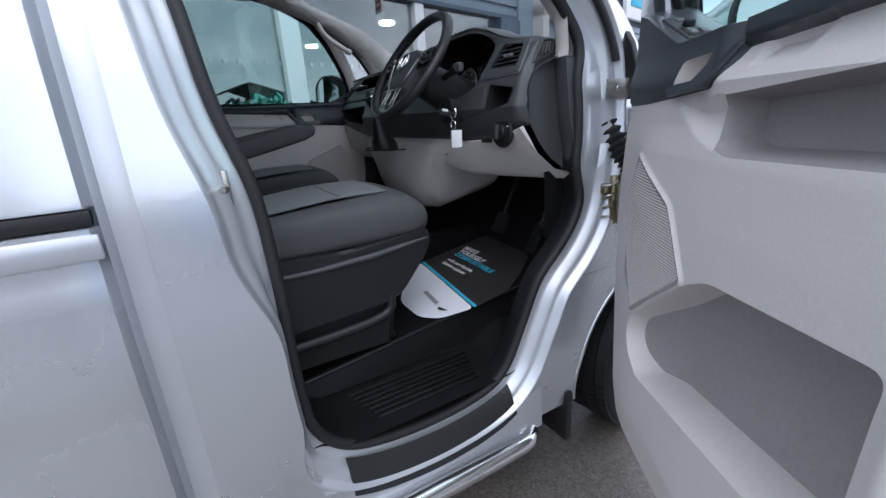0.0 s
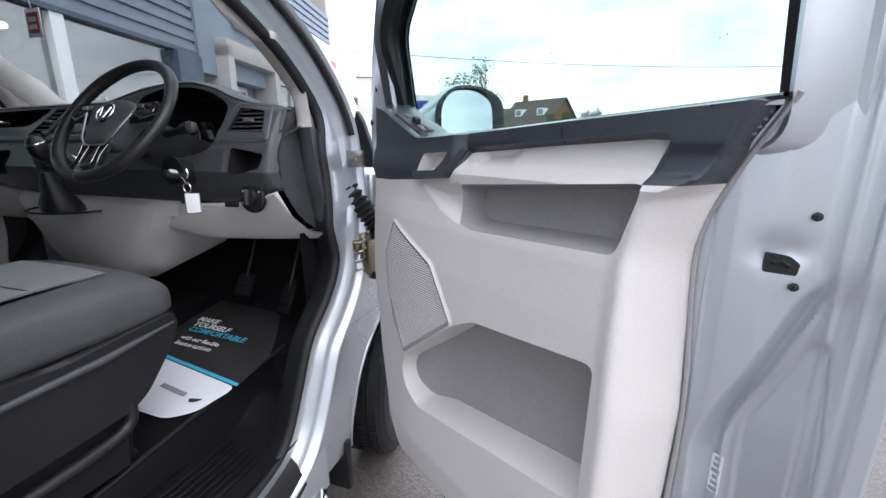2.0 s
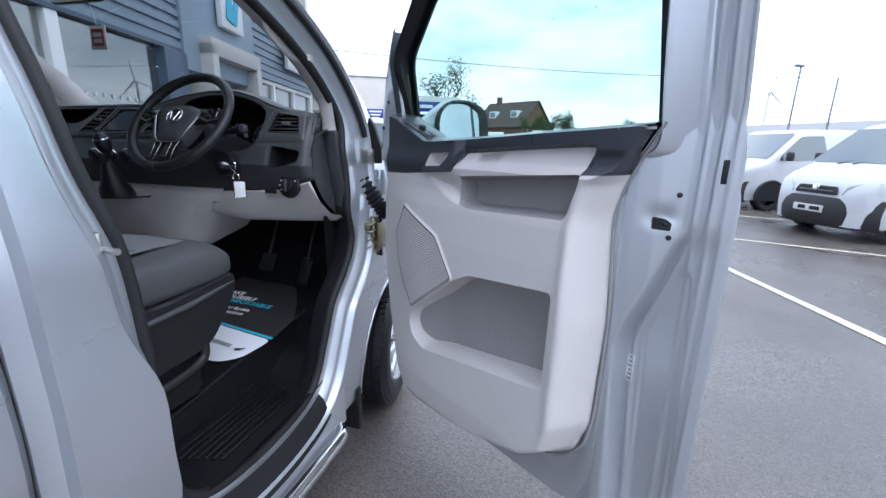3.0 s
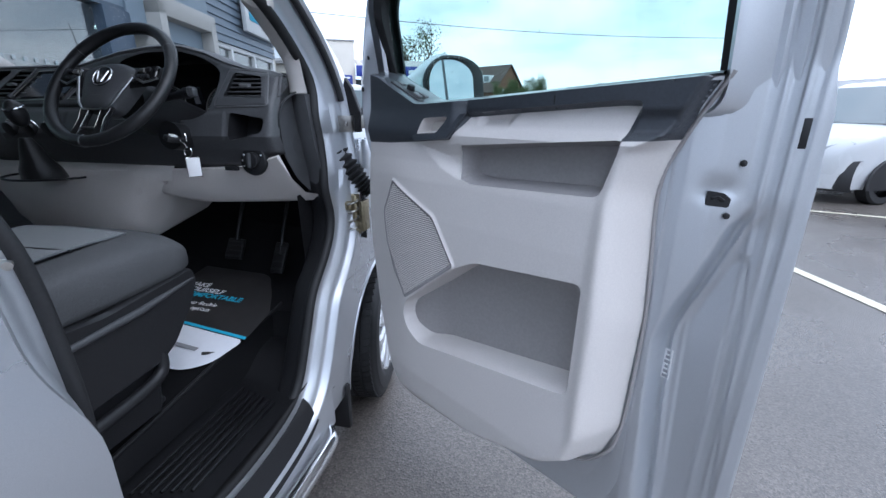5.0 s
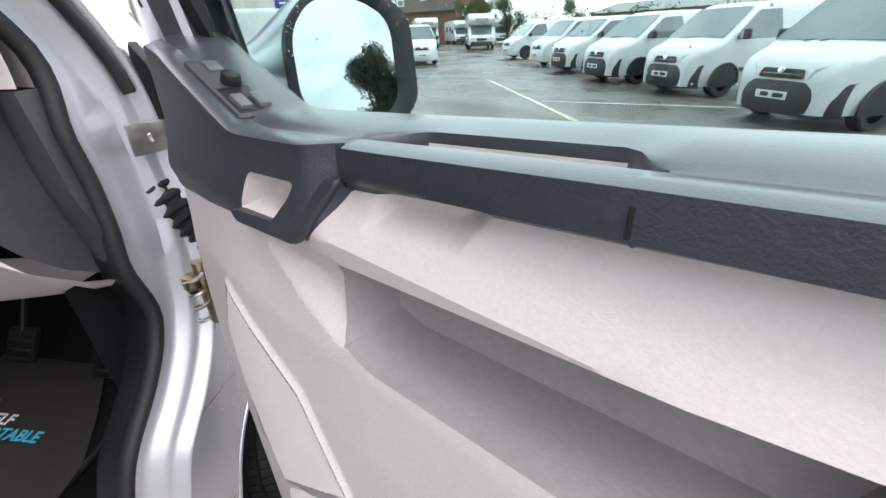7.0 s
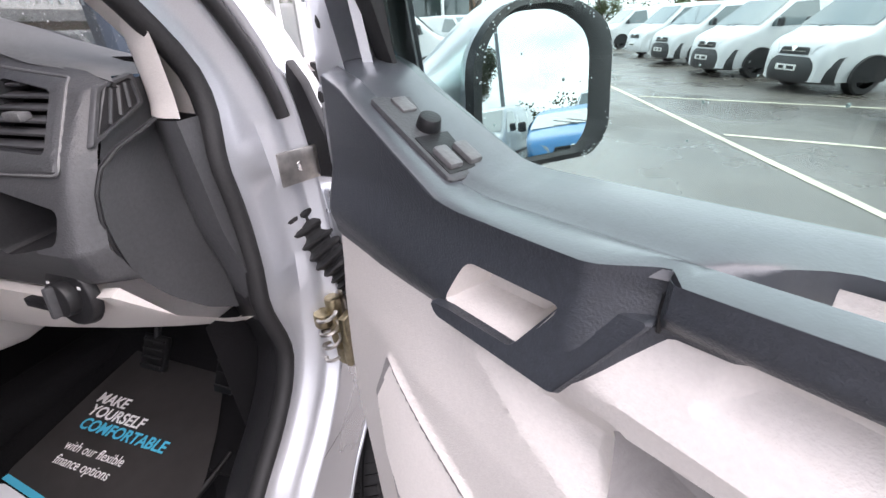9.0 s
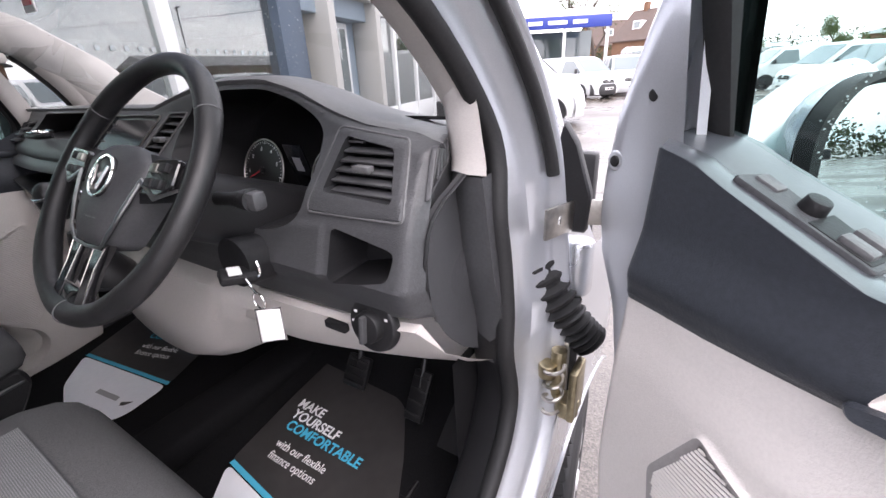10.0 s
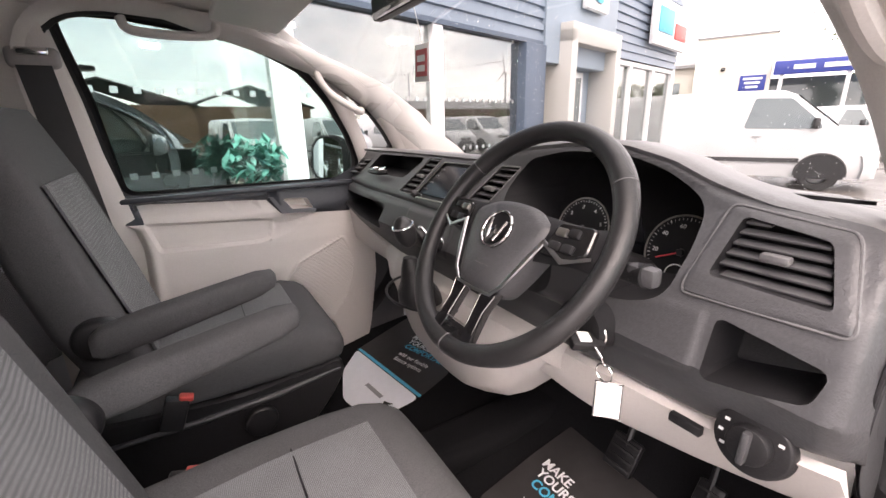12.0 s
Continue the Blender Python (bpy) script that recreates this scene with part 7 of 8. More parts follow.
ROWH = math.degrees(math.atan2(0.93, -0.37))
fiat = small_van("parked_van", facing(7.75, -5.65, ROWH), "white small van with a dark bumper parked nose out")
copy_thing(fiat, facing(11.35, -5.15, ROWH))
copy_thing(fiat, facing(14.7, -11.3, ROWH))
ford = small_van("parked_van", facing(14.1, -4.15, ROWH), "white small van with a white nose parked nose out", nose_black=True, roof=1.80)
copy_thing(ford, facing(17.6, -3.5, ROWH))
ford2 = small_van("parked_van", facing(21.0, -2.9, ROWH), "white small van with a white bumper in the row", nose_black=False, roof=1.86)
for x, y, h in ((27.0, -1.6, 112),):
    copy_thing(ford2, facing(x, y, h))
bigvan = small_van("parked_van", facing(12.9, 2.2, -65.5) @ Matrix.Scale(1.12, 4), "white panel van parked beside the showroom", nose_black=False, roof=1.86, length=4.10)
copy_thing(fiat, facing(21.5, 3.3, -120))
copy_thing(ford2, facing(23.3, 2.6, -160))
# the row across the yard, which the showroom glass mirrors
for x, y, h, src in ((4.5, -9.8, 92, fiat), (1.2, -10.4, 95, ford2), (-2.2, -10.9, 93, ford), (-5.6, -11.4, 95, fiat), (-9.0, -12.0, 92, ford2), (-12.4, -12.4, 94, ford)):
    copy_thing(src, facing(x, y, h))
car = small_van("parked_car", facing(-5.2, -8.3, 70), "dark grey car parked in the yard", paint=GREYCAR, nose_black=False, roof=1.50, length=4.3, cat="car", group="", side_glass=True)
car2 = small_van("parked_car", facing(0.6, -8.6, 88), "bright blue car parked in the yard", paint=BLUECAR, nose_black=False, roof=1.50, length=4.2, cat="car", group="", side_glass=True)


def motorhome(m, label):
    t = thing("motorhome", m, label, "motorhome", "motorhomes")
    prof_m = rounded([(-6.2, 0.45), (-6.3, 2.75), (-0.9, 2.85), (-0.35, 2.45), (-0.55, 1.95), (-0.95, 1.9), (-0.20, 1.15), (0.0, 0.95), (0.02, 0.40)], 0.18)
    rows = []
    for q, k in ((-1.12, 0.97), (-1.10, 1.0), (-0.5, 1.0), (0.5, 1.0), (1.10, 1.0), (1.12, 0.97)):
        rows.append([(p[0], q, 1.5 + (p[1] - 1.5) * k) for p in prof_m])
    part("body", loft(rows), WHITE, t, angle=40)
    bm = sheet(lambda u, v: (-0.93 + 0.70 * u + 0.02, v * (0.92 - 0.05 * u), 1.90 - 0.72 * u + 0.025), np.linspace(0, 1, 4), np.linspace(-1, 1, 6), 0.006)
    part("windscreen", bm, CARGLASS, t)
    for s in (-1, 1):
        for a, b in ((-5.2, -4.2), (-3.2, -2.2)):
            part("side_window", slab(rounded([(a, 1.5), (b, 1.5), (b, 2.1), (a, 2.1)], 0.08), 0.02, lambda p, q, d: (p, s * (1.12 + d), q)), CARGLASS, t)
        part("cab_window", slab(rounded([(-1.6, 1.3), (-0.75, 1.25), (-1.2, 1.85), (-1.6, 1.85)], 0.05), 0.02, lambda p, q, d: (p, s * (1.12 + d), q)), CARGLASS, t)
        for x in (-0.9, -4.6):
            road_wheel(t, x, s * 1.02, 0.34, s)
        part("headlamp", rbox((0.06, 0.30, 0.16), (0.0, s * 0.80, 0.90), 0.03), LAMP, t)
        part("stripe", slab([(-6.0, 1.0), (-1.7, 1.0), (-1.7, 1.12), (-6.0, 1.25)], 0.012, lambda p, q, d: (p, s * (1.115 + d), q)), GREY_INK, t)
        part("mirror_arm", rbox((0.12, 0.18, 0.32), (-0.75, s * 1.32, 1.55), 0.04), BUMPER, t)
    part("overcab_window", slab(rounded([(-0.6, 2.25), (0.6, 2.25), (0.55, 2.55), (-0.55, 2.55)], 0.08), 0.02, lambda p, q, d: (-0.42 - (q - 2.4) * 0.8 + d + 0.03, p, q)), CARGLASS, t)
    part("bumper", rbox((0.16, 1.9, 0.36), (0.02, 0, 0.50), 0.06, 3), BUMPER, t)
    part("grille", rbox((0.05, 0.9, 0.20), (0.02, 0, 0.84), 0.03), BUMPER, t)
    return t


mh = motorhome(facing(41, 0.5, 188), "white coachbuilt motorhome at the far end of the yard")
for x, y, h in ((47, 6.2, 195), (60, -1.2, 186), (66, -5.6, 186), (58, 8.8, 190), (72, -10, 184), (62, 4.0, 200), (78, -14.5, 182), (85, -20, 182), (90, -26, 180)):
    copy_thing(mh, facing(x, y, h))
for x, y in ((36, -7.5), (39, -10.5), (42, -13.5), (45, -17), (48, -20.5), (33, -12), (36, -16), (39, -20), (28, -9.5), (31, -18)):
    copy_thing(ford2, facing(x, y, 150))

# ---- the showroom ----
A15 = radians(15)
SH = Matrix(((math.cos(A15), -math.sin(A15), 0, 5.0), (math.sin(A15), math.cos(A15), 0, 3.9), (0, 0, 1, 0), (0, 0, 0, 1)))
CLAD = mat("blue_grey_cladding", (0.17, 0.22, 0.28), 0.4, 0.2, stain=0.08, stain_scale=1.5, coat=0.1)
NAVY = mat("navy_panel", (0.045, 0.075, 0.12), 0.4, stain=0.08, stain_scale=1)
PALE = mat("pale_blue_panel", (0.26, 0.33, 0.40), 0.45, stain=0.08, stain_scale=1)
PORTAL = mat("stone_grey_portal", (0.46, 0.45, 0.43), 0.6, stain=0.06, stain_scale=1.5)
FRAMEW = mat("white_window_frame", (0.75, 0.76, 0.77), 0.4, stain=0.04)
FILM = glass_mat("frosted_film", (0.62, 0.78, 0.80), 1.2, 0.30, 0.42)
SHOP = glass_mat("showroom_glass", (0.60, 0.68, 0.67), 1.45, 0.0, 0.27)
CREAM = mat("cream_render", (0.60, 0.57, 0.51), 0.8, grain=0.05, grain_scale=20, stain=0.08, stain_scale=0.6)
SIGN_B = mat("sign_blue", (0.02, 0.04, 0.25), 0.4)
ROOFG = mat("grey_roof_sheet", (0.25, 0.25, 0.25), 0.6, stain=0.1, stain_scale=0.8)
INSIDE = mat("showroom_wall", (0.22, 0.228, 0.232), 0.8, stain=0.1, stain_scale=0.7)

show = thing("showroom", SH, "blue-grey clad showroom with tall shop windows", "building")
SP = lambda nm, bm, material, lb="", ang=30: part(nm, bm, material, show, lb, ang)


def cladding(x0, x1, z0, z1, y=0.0):
    """Horizontal ribbed sheet, each rib a real step."""
    prof_c = []
    z = z0
    while z < z1 - 0.01:
        prof_c += [(0.0, z), (0.0, z + 0.085), (0.035, z + 0.095), (0.035, z + 0.135)]
        z += 0.145
    return sheet(lambda u, v: (u, y - 0.06 + prof_c[int(v)][0], prof_c[int(v)][1]), [x0, (x0 + x1) / 2, x1], range(len(prof_c)))


SP("cladding_panel", cladding(-14, -0.28, 2.60, 4.6), CLAD, "ribbed blue-grey cladding")
SP("cladding_panel", cladding(2.0, 5.5, 2.62, 4.6), CLAD, "ribbed blue-grey cladding")
SP("cladding_soffit", rbox((13.7, 0.25, 0.05), (-7.14, 0.06, 2.585), 0.0), NAVY)
SP("tower_panel", rbox((2.28, 0.30, 4.4), (0.86, 0.06, 4.55), 0.01), PALE, "smooth pale blue tower panel")
SP("corner_pillar", rbox((0.50, 0.30, 2.56), (-0.50, 0.05, 1.28), 0.01), NAVY, "navy blue pillar")
# doorway with a pale portal
for x in (0.20, 1.72):
    SP("portal_jamb", rbox((0.18, 0.45, 2.80), (x, -0.06, 1.40), 0.01), PORTAL)
SP("portal_head", rbox((1.70, 0.45, 0.26), (0.96, -0.06, 2.76), 0.01), PORTAL)
SP("portal_back", rbox((1.36, 0.04, 2.6), (0.96, 0.20, 1.32), 0.0), PALE)
dr = SP("entrance_door", rbox((0.82, 0.05, 2.30), (0.86, 0.12, 1.16), 0.008), FRAMEW, "white framed glazed door")
part("pane", rbox((0.60, 0.02, 1.95), (0.86, 0.085, 1.25), 0.0), CARGLASS, dr)
# window right of the doorway
SP("window_frame", rbox((3.5, 0.08, 0.09), (3.75, 0.02, 2.57), 0.01), FRAMEW)
for x in (2.05, 3.0, 4.2, 5.45):
    SP("mullion", rbox((0.09, 0.10, 2.6), (x, 0.02, 1.30), 0.01), FRAMEW)
SP("low_panel", rbox((3.4, 0.06, 0.9), (3.75, 0.04, 0.45), 0.01), FRAMEW)
SP("pane", rbox((3.4, 0.012, 1.66), (3.75, 0.05, 1.73), 0.0), SHOP)
# long shop front beside the van
for x in (-2.34, -4.08, -6.4, -9.0, -11.6, -14.0):
    SP("mullion", rbox((0.15 if x > -3 else 0.20, 0.14, 2.56), (x, 0.02, 1.28), 0.01), FRAMEW, "white window mullion")
SP("transom", rbox((13.3, 0.10, 0.10), (-7.3, 0.03, 0.12), 0.01), FRAMEW)
for a, b in ((-2.20, -0.76), (-3.95, -2.34), (-6.3, -4.15), (-8.9, -6.5), (-11.5, -9.1), (-13.9, -11.7)):
    gp = SP("pane", rbox((b - a, 0.012, 2.40), ((a + b) / 2, 0.03, 1.37), 0.0), SHOP, "tall reflecting shop window")
    for k in range(int((b - a) / 0.125)):
        for z in (1.275, 1.823):
            part("dot", rbox((0.042, 0.004, 0.042), (a + 0.08 + k * 0.125, 0.018, z), 0.0), FILM, gp)
SP("inner_column", rbox((0.35, 0.35, 2.6), (-3.75, 1.4, 1.3), 0.02), FRAMEW)
SP("showroom_floor", rbox((21, 9, 0.04), (-4.3, 4.7, 0.03), 0.0), INSIDE)
SP("back_wall", rbox((21, 0.1, 4.5), (-4.3, 9.2, 2.2), 0.0), INSIDE)
SP("end_wall", rbox((0.2, 9.2, 6.5), (5.6, 4.6, 3.3), 0.0), CREAM)
SP("end_wall", rbox((0.2, 9.2, 6.5), (-14.2, 4.6, 3.3), 0.0), CREAM)
SP("ceiling_panel", rbox((20, 9, 0.06), (-4.3, 4.7, 2.75), 0.0), INSIDE)
SP("roof_sheet", rbox((20.4, 9.6, 0.15), (-4.3, 4.6, 6.5), 0.0), ROOFG)
GLOWL = bpy.data.materials.new("lit_ceiling_lamp")
GLOWL.use_nodes = True
gb_ = GLOWL.node_tree.nodes["Principled BSDF"]
gb_.inputs["Emission Color"].default_value, gb_.inputs["Emission Strength"].default_value = (1, 0.97, 0.9, 1), 60.0
for x, y in ((-1.5, 1.6), (-3.2, 1.6), (-5.0, 1.6), (-7.0, 1.6), (-1.5, 4.0), (-4.0, 4.0), (-7.0, 4.0)):
    SP("ceiling_lamp", cyl(0.12, 0.12, 0.04, 20, 0.008, pose(x, y, 2.70)), GLOWL, "round lit ceiling lamp")
# signs with plain marks
sg = SP("wall_sign", rbox((0.72, 0.10, 0.95), (1.0, -0.17, 3.62), 0.02), FRAMEW, "white square wall sign with a blue mark")
part("sign_mark", slab(rounded([(0.75, 3.30), (0.85, 3.95), (1.0, 3.45), (1.15, 3.95), (1.25, 3.95), (1.08, 3.25), (0.95, 3.25)], 0.02), 0.02, lambda a, b, d: (a, -0.225 - d, b)), INK_B, sg)
sg = SP("fascia_sign", rbox((2.1, 0.10, 0.85), (4.5, -0.17, 3.38), 0.02), FRAMEW, "white fascia sign with blue and red bars")
part("sign_bar", rbox((0.85, 0.02, 0.45), (4.05, -0.23, 3.42), 0.02), INK_B, sg)
part("sign_bar", rbox((0.75, 0.02, 0.30), (4.98, -0.23, 3.30), 0.02), RED_PL, sg)
# foliage plant at the shop window
LEAF_T = mat("teal_leaf", (0.08, 0.34, 0.28), 0.5, island=0.2)
plant = thing("potted_plant", SH @ pose(-4.53, -0.28, 0.0), "bushy green plant in a dark pot beside the shop window", "plant")
part("pot", cyl(0.16, 0.20, 0.36, 20, 0.01, pose(0, 0, 0.18)), BUMPER, plant)
rng = random.Random(11)
bm = bmesh.new()
for _ in range(520):
    d = Vector((rng.gauss(0, 1), rng.gauss(0, 1), rng.gauss(0, 1))).normalized() * rng.uniform(0.05, 0.20)
    c = Vector((0, 0, 1.34)) + Vector((d.x * 1.1, d.y, d.z * 0.95))
    r = Matrix.Rotation(rng.uniform(0, 6.3), 3, "Z") @ Matrix.Rotation(rng.uniform(-1, 1), 3, "X")
    s = rng.uniform(0.04, 0.07)
    bm.faces.new([bm.verts.new(c + r @ Vector(p)) for p in ((-s * 0.4, 0, 0), (0, s, 0.01), (s * 0.4, 0, 0), (0, -s, -0.01))])
part("foliage", bm, LEAF_T, plant)
part("stem", tube([(0, 0, 0.3), (0.02, 0.01, 0.7), (0, 0, 1.3)], 0.02, 6), BUMPER, plant)

# ---- workshop beyond, canopy, house, hedge and trees ----
ws2 = thing("workshop", pose(26.1, 9.9, 0, 0, 0, -64.5), "cream rendered workshop with a blue signed canopy", "building")
WPt = lambda nm, bm, material, lb="": part(nm, bm, material, ws2, lb)
WPt("main_block", rbox((3.4, 6, 5.46), (-1.7, 3.0, 2.73), 0.03), CREAM, "tall cream rendered block")
WPt("coping", rbox((3.5, 6.1, 0.08), (-1.7, 3.0, 5.48), 0.01), ROOFG)
WPt("side_block", rbox((4.5, 5, 4.2), (-5.6, 3.4, 2.1), 0.03), CREAM, "low cream rendered wing")
WPt("side_roof", loft([[(x, y, z) for y, z in ((0.6, 4.15), (0.6, 4.3), (5.9, 5.0), (5.9, 4.2))] for x in (-8.0, -3.42)]), ROOFG)
WPt("shop_window", rbox((1.8, 0.06, 1.0), (-5.0, 0.86, 2.9), 0.02), CARGLASS)
CANR = mat("pale_canopy_sheet", (0.48, 0.44, 0.41), 0.7, stain=0.08, stain_scale=1.0)
cn = WPt("canopy", rbox((5.4, 0.30, 0.62), (2.75, -0.2, 3.76), 0.03), SIGN_B, "blue canopy fascia")
for k in range(14):
    part("roof_rib", rbox((0.36, 5.2, 0.05), (0.28 + 0.39 * k, 2.3, 4.50), 0.02, m=pose(0, 0, 0) @ Matrix.Translation((0, 0, 0)) @ Matrix.Shear("XY", 4, (0, 0)) @ Matrix(((1, 0, 0, 0), (0, 1, 0, 0), (0, 0.17, 1, -0.39), (0, 0, 0, 1)))), CANR, cn)
for k in range(3):
    part("sign_bar", rbox((0.8 + 0.25 * (k % 2), 0.03, 0.20), (1.2 + 1.25 * k, -0.37, 3.76), 0.0), INK_W, cn)
for x in (0.4, 2.9, 5.3):
    WPt("canopy_post", rbox((0.16, 0.16, 3.5), (x, -0.1, 1.75), 0.02), FRAMEW)
WPt("garage_back", rbox((5.4, 0.2, 3.6), (2.7, 4.9, 1.8), 0.0), CARGLASS, "dark glazed back of the canopy")
WPt("blue_sign", rbox((1.1, 0.06, 0.75), (-0.75, -0.04, 3.15), 0.02), SIGN_B, "small blue wall sign")
for k in range(3):
    WPt("sign_line", rbox((0.8 - 0.15 * k, 0.02, 0.10), (-0.75, -0.08, 3.36 - 0.20 * k), 0.0), INK_W)
WPt("wall_lamp", rbox((0.2, 0.2, 0.16), (-2.1, -0.1, 3.9), 0.03), BUMPER)

BRICK = mat("brown_brick", (0.16, 0.085, 0.05), 0.85, grain=0.2, grain_scale=18, stain=0.15, stain_scale=0.8)
TILE = mat("brown_roof_tile", (0.085, 0.06, 0.05), 0.8, grain=0.2, grain_scale=8, stain=0.15, stain_scale=0.7)


def house(m, w, d, eave, ridge, label):
    t = thing("house", m, label, "house", "houses")
    pts = [(-w / 2, 0), (w / 2, 0), (w / 2, eave), (0, ridge), (-w / 2, eave)]
    part("wall", loft([[(p[0], -d / 2, p[1]) for p in pts], [(p[0], d / 2, p[1]) for p in pts]]), BRICK, t, "brown brick wall")
    for s in (-1, 1):
        L = math.hypot(w / 2, ridge - eave)
        bm = loft([[(0, y, ridge + 0.10), (s * (w / 2 + 0.35), y, eave - 0.25), (s * (w / 2 + 0.35), y, eave - 0.10), (0, y, ridge + 0.25)] for y in (-d / 2 - 0.3, d / 2 + 0.3)])
        part("roof_slope", bm, TILE, t, "brown tiled roof slope")
        for y in (-d * 0.25, d * 0.2):
            dm = rbox((1.2, 1.4, 1.1), (s * w * 0.28, y, eave + (ridge - eave) * 0.5), 0.02)
            dd = part("dormer", dm, FRAMEW, t)
            part("pane", rbox((0.04, 1.0, 0.8), (s * (w * 0.28 + 0.6), y, eave + (ridge - eave) * 0.5), 0), CARGLASS, dd)
    for x in (-w * 0.22, w * 0.22):
        for z in (1.5, 4.2):
            if z < eave:
                wd = part("window", rbox((1.2, 0.08, 1.2), (x, -d / 2 - 0.02, z), 0.02), FRAMEW, t)
                part("pane", rbox((1.0, 0.04, 1.0), (x, -d / 2 - 0.06, z), 0), CARGLASS, wd)
    part("chimney", rbox((0.7, 0.7, 1.4), (0, d * 0.3, ridge + 0.5), 0.02), BRICK, t)
    return t


hs = house(pose(75.5, 8.0, 0, 0, 0, -30), 8.5, 10, 4.5, 8.4, "brown brick gabled house with dormers behind the yard")
copy_thing(hs, pose(90, 18, 0, 0, 0, 40))
far = thing("depot_shed", pose(95, -38, 0, 0, 0, 30), "long low brown shed beyond the parked vans", "building")
part("wall", rbox((46, 14, 4.2), (0, 0, 2.1), 0.05), BRICK, far)
part("roof_sheet", loft([[(x, y, z) for y, z in ((-7.4, 4.2), (0, 6.2), (7.4, 4.2))] for x in (-23.4, 23.4)]), ROOFG, far)

POLE_G = mat("grey_roller_door", (0.30, 0.31, 0.32), 0.5, 0.3, stain=0.06)
DARKROOF = mat("dark_slate_roof", (0.045, 0.05, 0.05), 0.7, grain=0.15, grain_scale=6, stain=0.15, stain_scale=0.6)
for x, y, h, w in ((17.0, -38.0, 108, 12.0), (29.0, -36.0, 112, 11.0)):
    bar = thing("gabled_workshop", pose(x, y, 0, 0, 0, h), "brown gabled workshop with a dark slate roof", "building", "workshops")
    part("wall", loft([[(p[0], q, p[1]) for p in ((-6, 0), (6, 0), (6, 3.4), (0, 3.6), (-6, 3.4))] for q in (-w / 2, w / 2)]), BRICK, bar)
    for sgn in (-1, 1):
        part("roof_slope", loft([[(p[0], q, p[1]) for p in ((-6.4, 3.2), (6.4, 3.2), (6.4, 3.35), (-6.4, 3.35))] if q else [(p, 0.0, z) for p, z in ((-5.0, 5.3), (5.0, 5.3), (5.0, 5.45), (-5.0, 5.45))] for q in (0, sgn * (w / 2 + 0.4))]), DARKROOF, bar)
    for q in (-w * 0.3, 0.0, w * 0.3):
        part("roller_door", rbox((0.08, 2.4, 2.7), (-6.03, q, 1.36), 0.01), POLE_G, bar)

BARK = mat("bark", (0.07, 0.055, 0.045), 0.9, grain=0.3, grain_scale=25)
LEAF_G = mat("spring_leaf", (0.075, 0.105, 0.03), 0.7, grain=0.3, grain_scale=3)
LEAF_D = mat("dark_leaf", (0.05, 0.066, 0.03), 0.8, grain=0.3, grain_scale=3)


def leaf_cloud(bm, rng, centre, radius, count, size, flat=1.0):
    for _ in range(count):
        d = Vector((rng.gauss(0, 1), rng.gauss(0, 1), rng.gauss(0, 1) * flat)).normalized() * radius * rng.uniform(0.25, 1.0) ** 0.6
        c = Vector(centre) + d
        r = Euler((rng.uniform(0, 6.3), rng.uniform(0, 6.3), rng.uniform(0, 6.3))).to_matrix()
        s = size * rng.uniform(0.6, 1.4)
        bm.faces.new([bm.verts.new(c + r @ Vector(p)) for p in ((-s * 0.5, 0, 0), (0, s * 0.8, 0.05 * s), (s * 0.5, 0, 0), (0, -s * 0.8, -0.05 * s))])


def tree(m, height, spread, label, leaves=1600, leaf=None, seed=1, twigs=True):
    t = thing("tree", m, label, "tree", "trees")
    rng = random.Random(seed)
    wood, crown = bmesh.new(), bmesh.new()
    tips = []

    def limb(p, d, length, r, depth):
        pts = [p]
        for k in range(4):
            d = (d + Vector((rng.uniform(-.18, .18), rng.uniform(-.18, .18), rng.uniform(-.05, .16)))).normalized()
            pts.append(pts[-1] + d * length / 4)
        tube(pts, [r * (1 - 0.14 * k) for k in range(5)], 6 if depth < 2 else 4, bm=wood)
        tips.append(pts[-1])
        if depth < 4:
            for k in range(3 if depth else 6):
                q = pts[rng.randint(2, 4)] if depth else pts[rng.randint(1, 4)]
                out = Vector((rng.gauss(0, 1), rng.gauss(0, 1), rng.uniform(0.1, 0.9))).normalized()
                limb(q, (d * 0.6 + out * spread).normalized(), length * rng.uniform(0.45, 0.62), r * 0.5, depth + 1)
    limb(Vector((0, 0, -0.1)), Vector((0, 0, 1)), height * 0.45, height * 0.022, 0)
    part("trunk", wood, BARK, t)
    if leaves:
        per = max(1, leaves // len(tips))
        for c in tips:
            leaf_cloud(crown, rng, c, height * 0.085, per, height * 0.010)
        part("crown", crown, leaf or LEAF_G, t)
    return t


tree(pose(40, 8.5, 0), 10.5, 0.9, "tall bare tree with pale spring twigs", 1800, LEAF_G, 3)
tr2 = tree(pose(62, 0.6, 0), 7.0, 0.8, "young green tree in spring leaf", 9000, LEAF_G, 5)
copy_thing(tr2, pose(60, -1.8, 0, 0, 0, 80))
copy_thing(tr2, pose(66, 4.4, 0, 0, 0, 160))
copy_thing(tr2, pose(75, -12, 0, 0, 0, 30))
tr3 = tree(pose(-20, -9, 0), 10.5, 0.55, "dense tall tree behind the yard", 36000, LEAF_D, 8)
copy_thing(tr3, pose(-24, -26, 0, 0, 0, 70))
copy_thing(tr3, pose(-7.6, -27, 0, 0, 0, 10) @ Matrix.Scale(0.72, 4))
copy_thing(tr2, pose(-26, -16, 0, 0, 0, 40))


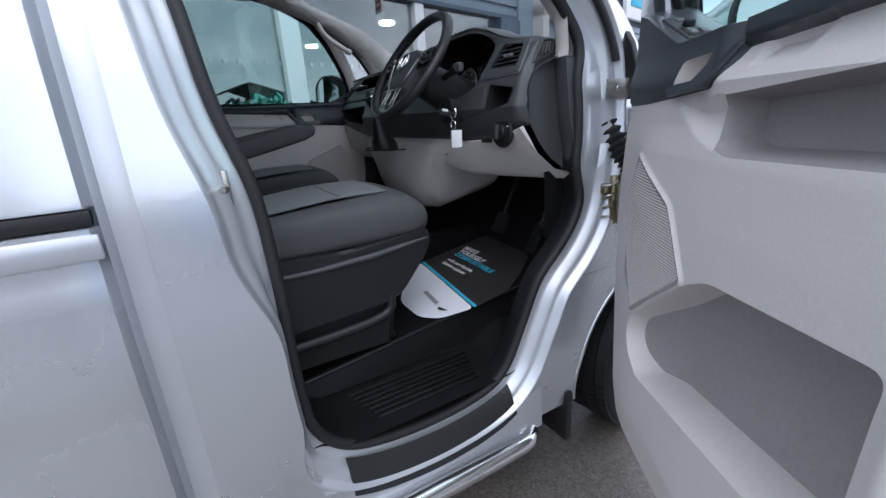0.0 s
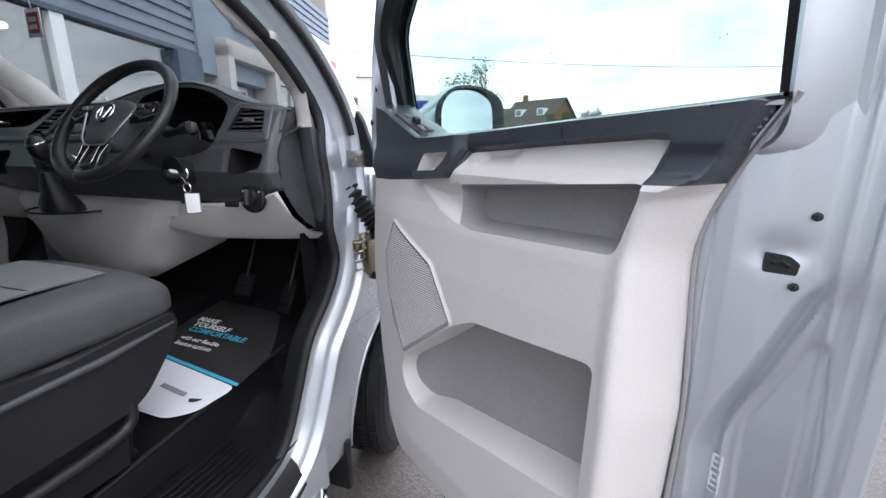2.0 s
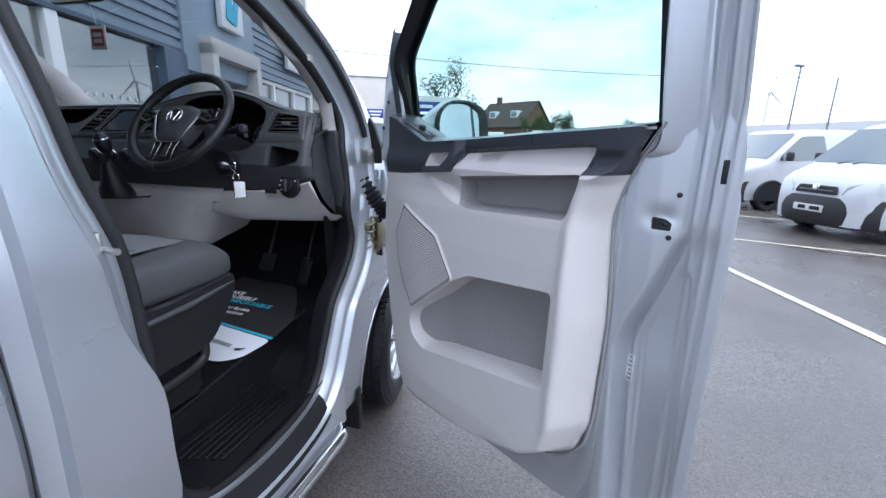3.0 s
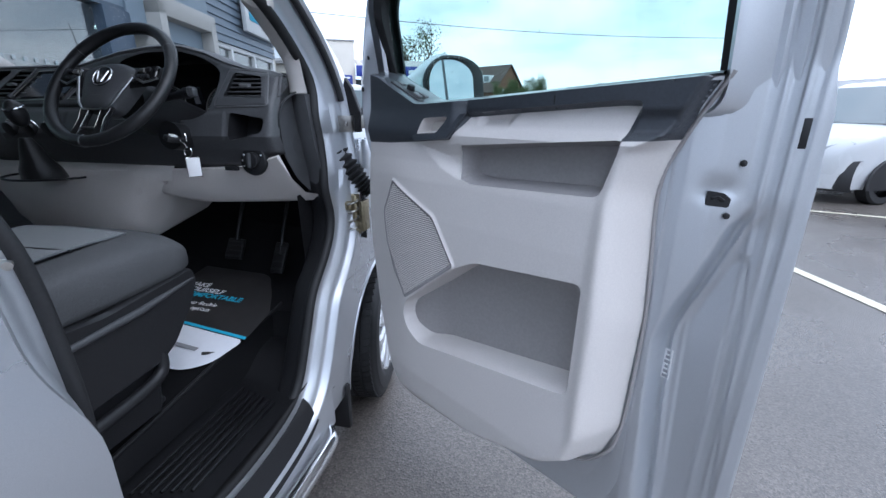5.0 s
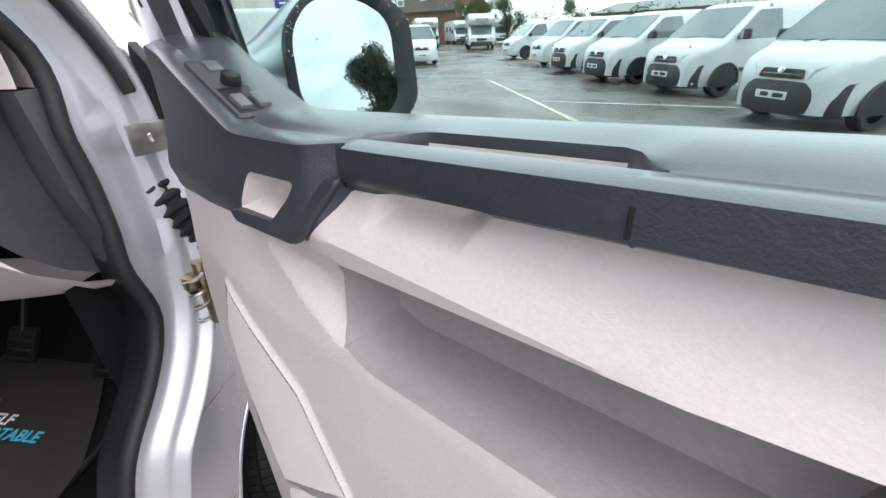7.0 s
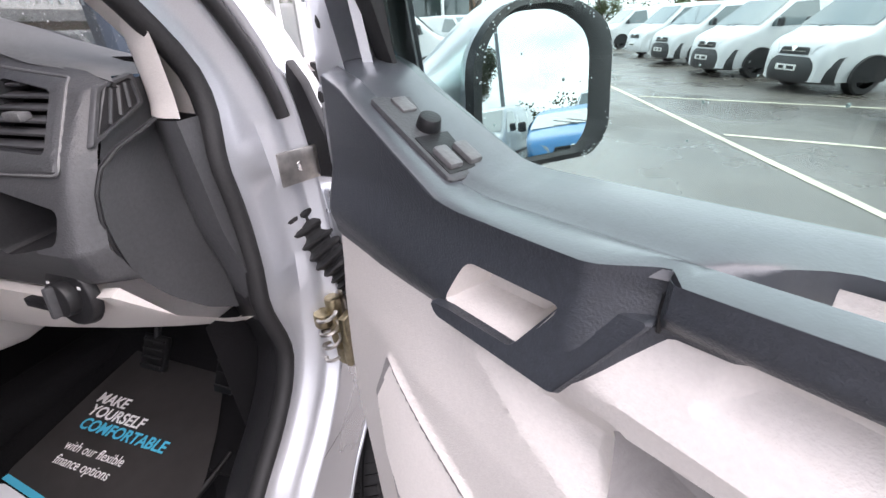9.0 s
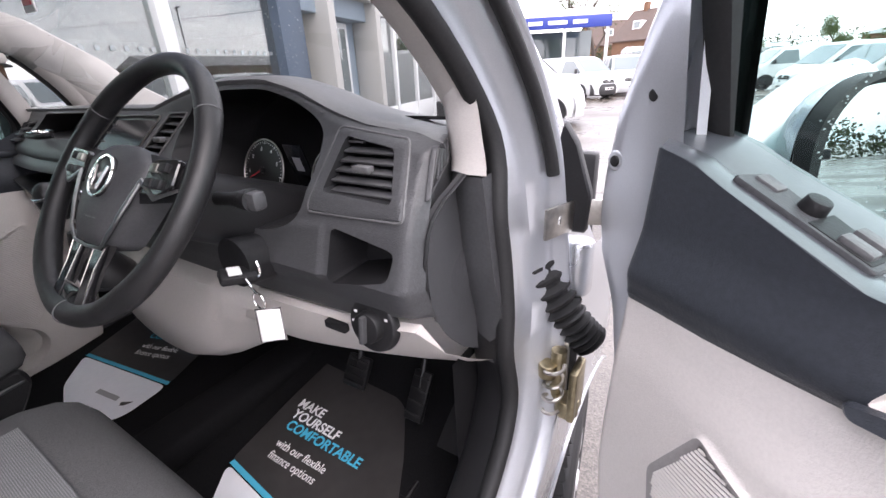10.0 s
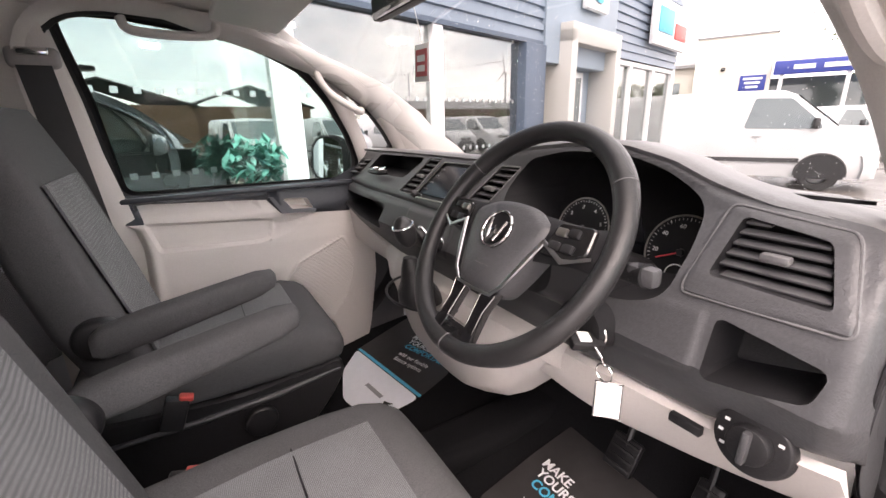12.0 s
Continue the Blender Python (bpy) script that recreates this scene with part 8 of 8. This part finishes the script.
def hedge(name, a, b, height, depth, seed, label, leaf):
    rng = random.Random(seed)
    bm = bmesh.new()
    d = Vector((b[0] - a[0], b[1] - a[1], 0))
    k = int(d.length / 1.6)
    for i in range(k):
        p = Vector((a[0], a[1], 0)) + d * (i + rng.random()) / k
        h = height * rng.uniform(0.55, 1.15)
        for j in range(3):
            leaf_cloud(bm, rng, (p.x + rng.uniform(-1, 1), p.y + rng.uniform(-1, 1), h * (0.2 + 0.3 * j)), depth * rng.uniform(0.7, 1.2), 100, 0.20)
    return tagged(part(name, bm, leaf), label, "hedge", kind="stuff")


hedge("hedge", (76, 24), (92, -12), 4.6, 1.5, 21, "dark green hedge along the yard's far side", LEAF_D)
hedge("hedge", (92, -12), (70, -62), 4.4, 1.5, 22, "green hedge along the yard's far side", LEAF_G)
hedge("hedge", (-30, -40), (-24, 30), 2.6, 1.6, 23, "green hedge behind the yard", LEAF_D)
hedge("hedge", (40, -60), (-30, -44), 2.6, 1.6, 24, "green hedge beside the yard", LEAF_D)

POLE = mat("galvanised_pole", (0.22, 0.23, 0.24), 0.5, 0.6)


def lamp_post(m, h, label, head=True):
    t = thing("lamp_post", m, label, "lamp post", "lamp posts")
    part("pole", tube([(0, 0, 0), (0, 0, h * 0.5), (0, 0, h)], [0.09, 0.07, 0.05], 10), POLE, t)
    if head:
        part("head", rbox((0.30, 0.75, 0.14), (0, 0.2, h + 0.02), 0.04), POLE, t)
    return t


lamp_post(pose(37.0, -17.0, 0, 0, 0, 40), 7.2, "galvanised flood lamp post in the yard")
lamp_post(pose(36.5, -19.1, 0, 0, 0, 40), 6.3, "thin galvanised pole in the yard", False)
lamp_post(pose(-16, -14, 0, 0, 0, 0), 7.5, "galvanised flood lamp post behind the yard")
lamp_post(pose(-2.5, -17, 0, 0, 0, 0), 7.0, "galvanised flood lamp post beside the yard")
lamp_post(pose(5.5, -18, 0, 0, 0, 0), 7.0, "galvanised flood lamp post beside the yard")
wt = thing("wind_turbine", pose(420, -155, 0, 0, 0, 20), "white wind turbine on the far skyline", "wind turbine")
part("tower", tube([(0, 0, 0), (0, 0, 48)], [1.6, 0.9], 12), FRAMEW, wt)
for q in (100, 220, 340):
    part("blade", tube([(-1.5, 0, 48), (-1.5, 9 * math.cos(radians(q)), 48 + 9 * math.sin(radians(q))), (-1.5, 18 * math.cos(radians(q)), 48 + 18 * math.sin(radians(q)))], [0.9, 0.7, 0.15], 6), FRAMEW, wt)
cable = [(16.5 + 14.2 * t_, 11.5 - 28.5 * t_, 5.55 - 0.5 * math.sin(math.pi * t_)) for t_ in np.linspace(-0.4, 1.4, 40)]
tagged(part("overhead_cable", tube(cable, 0.014, 5), BLACK_PL), "thin black overhead cable crossing the sky", "cable")
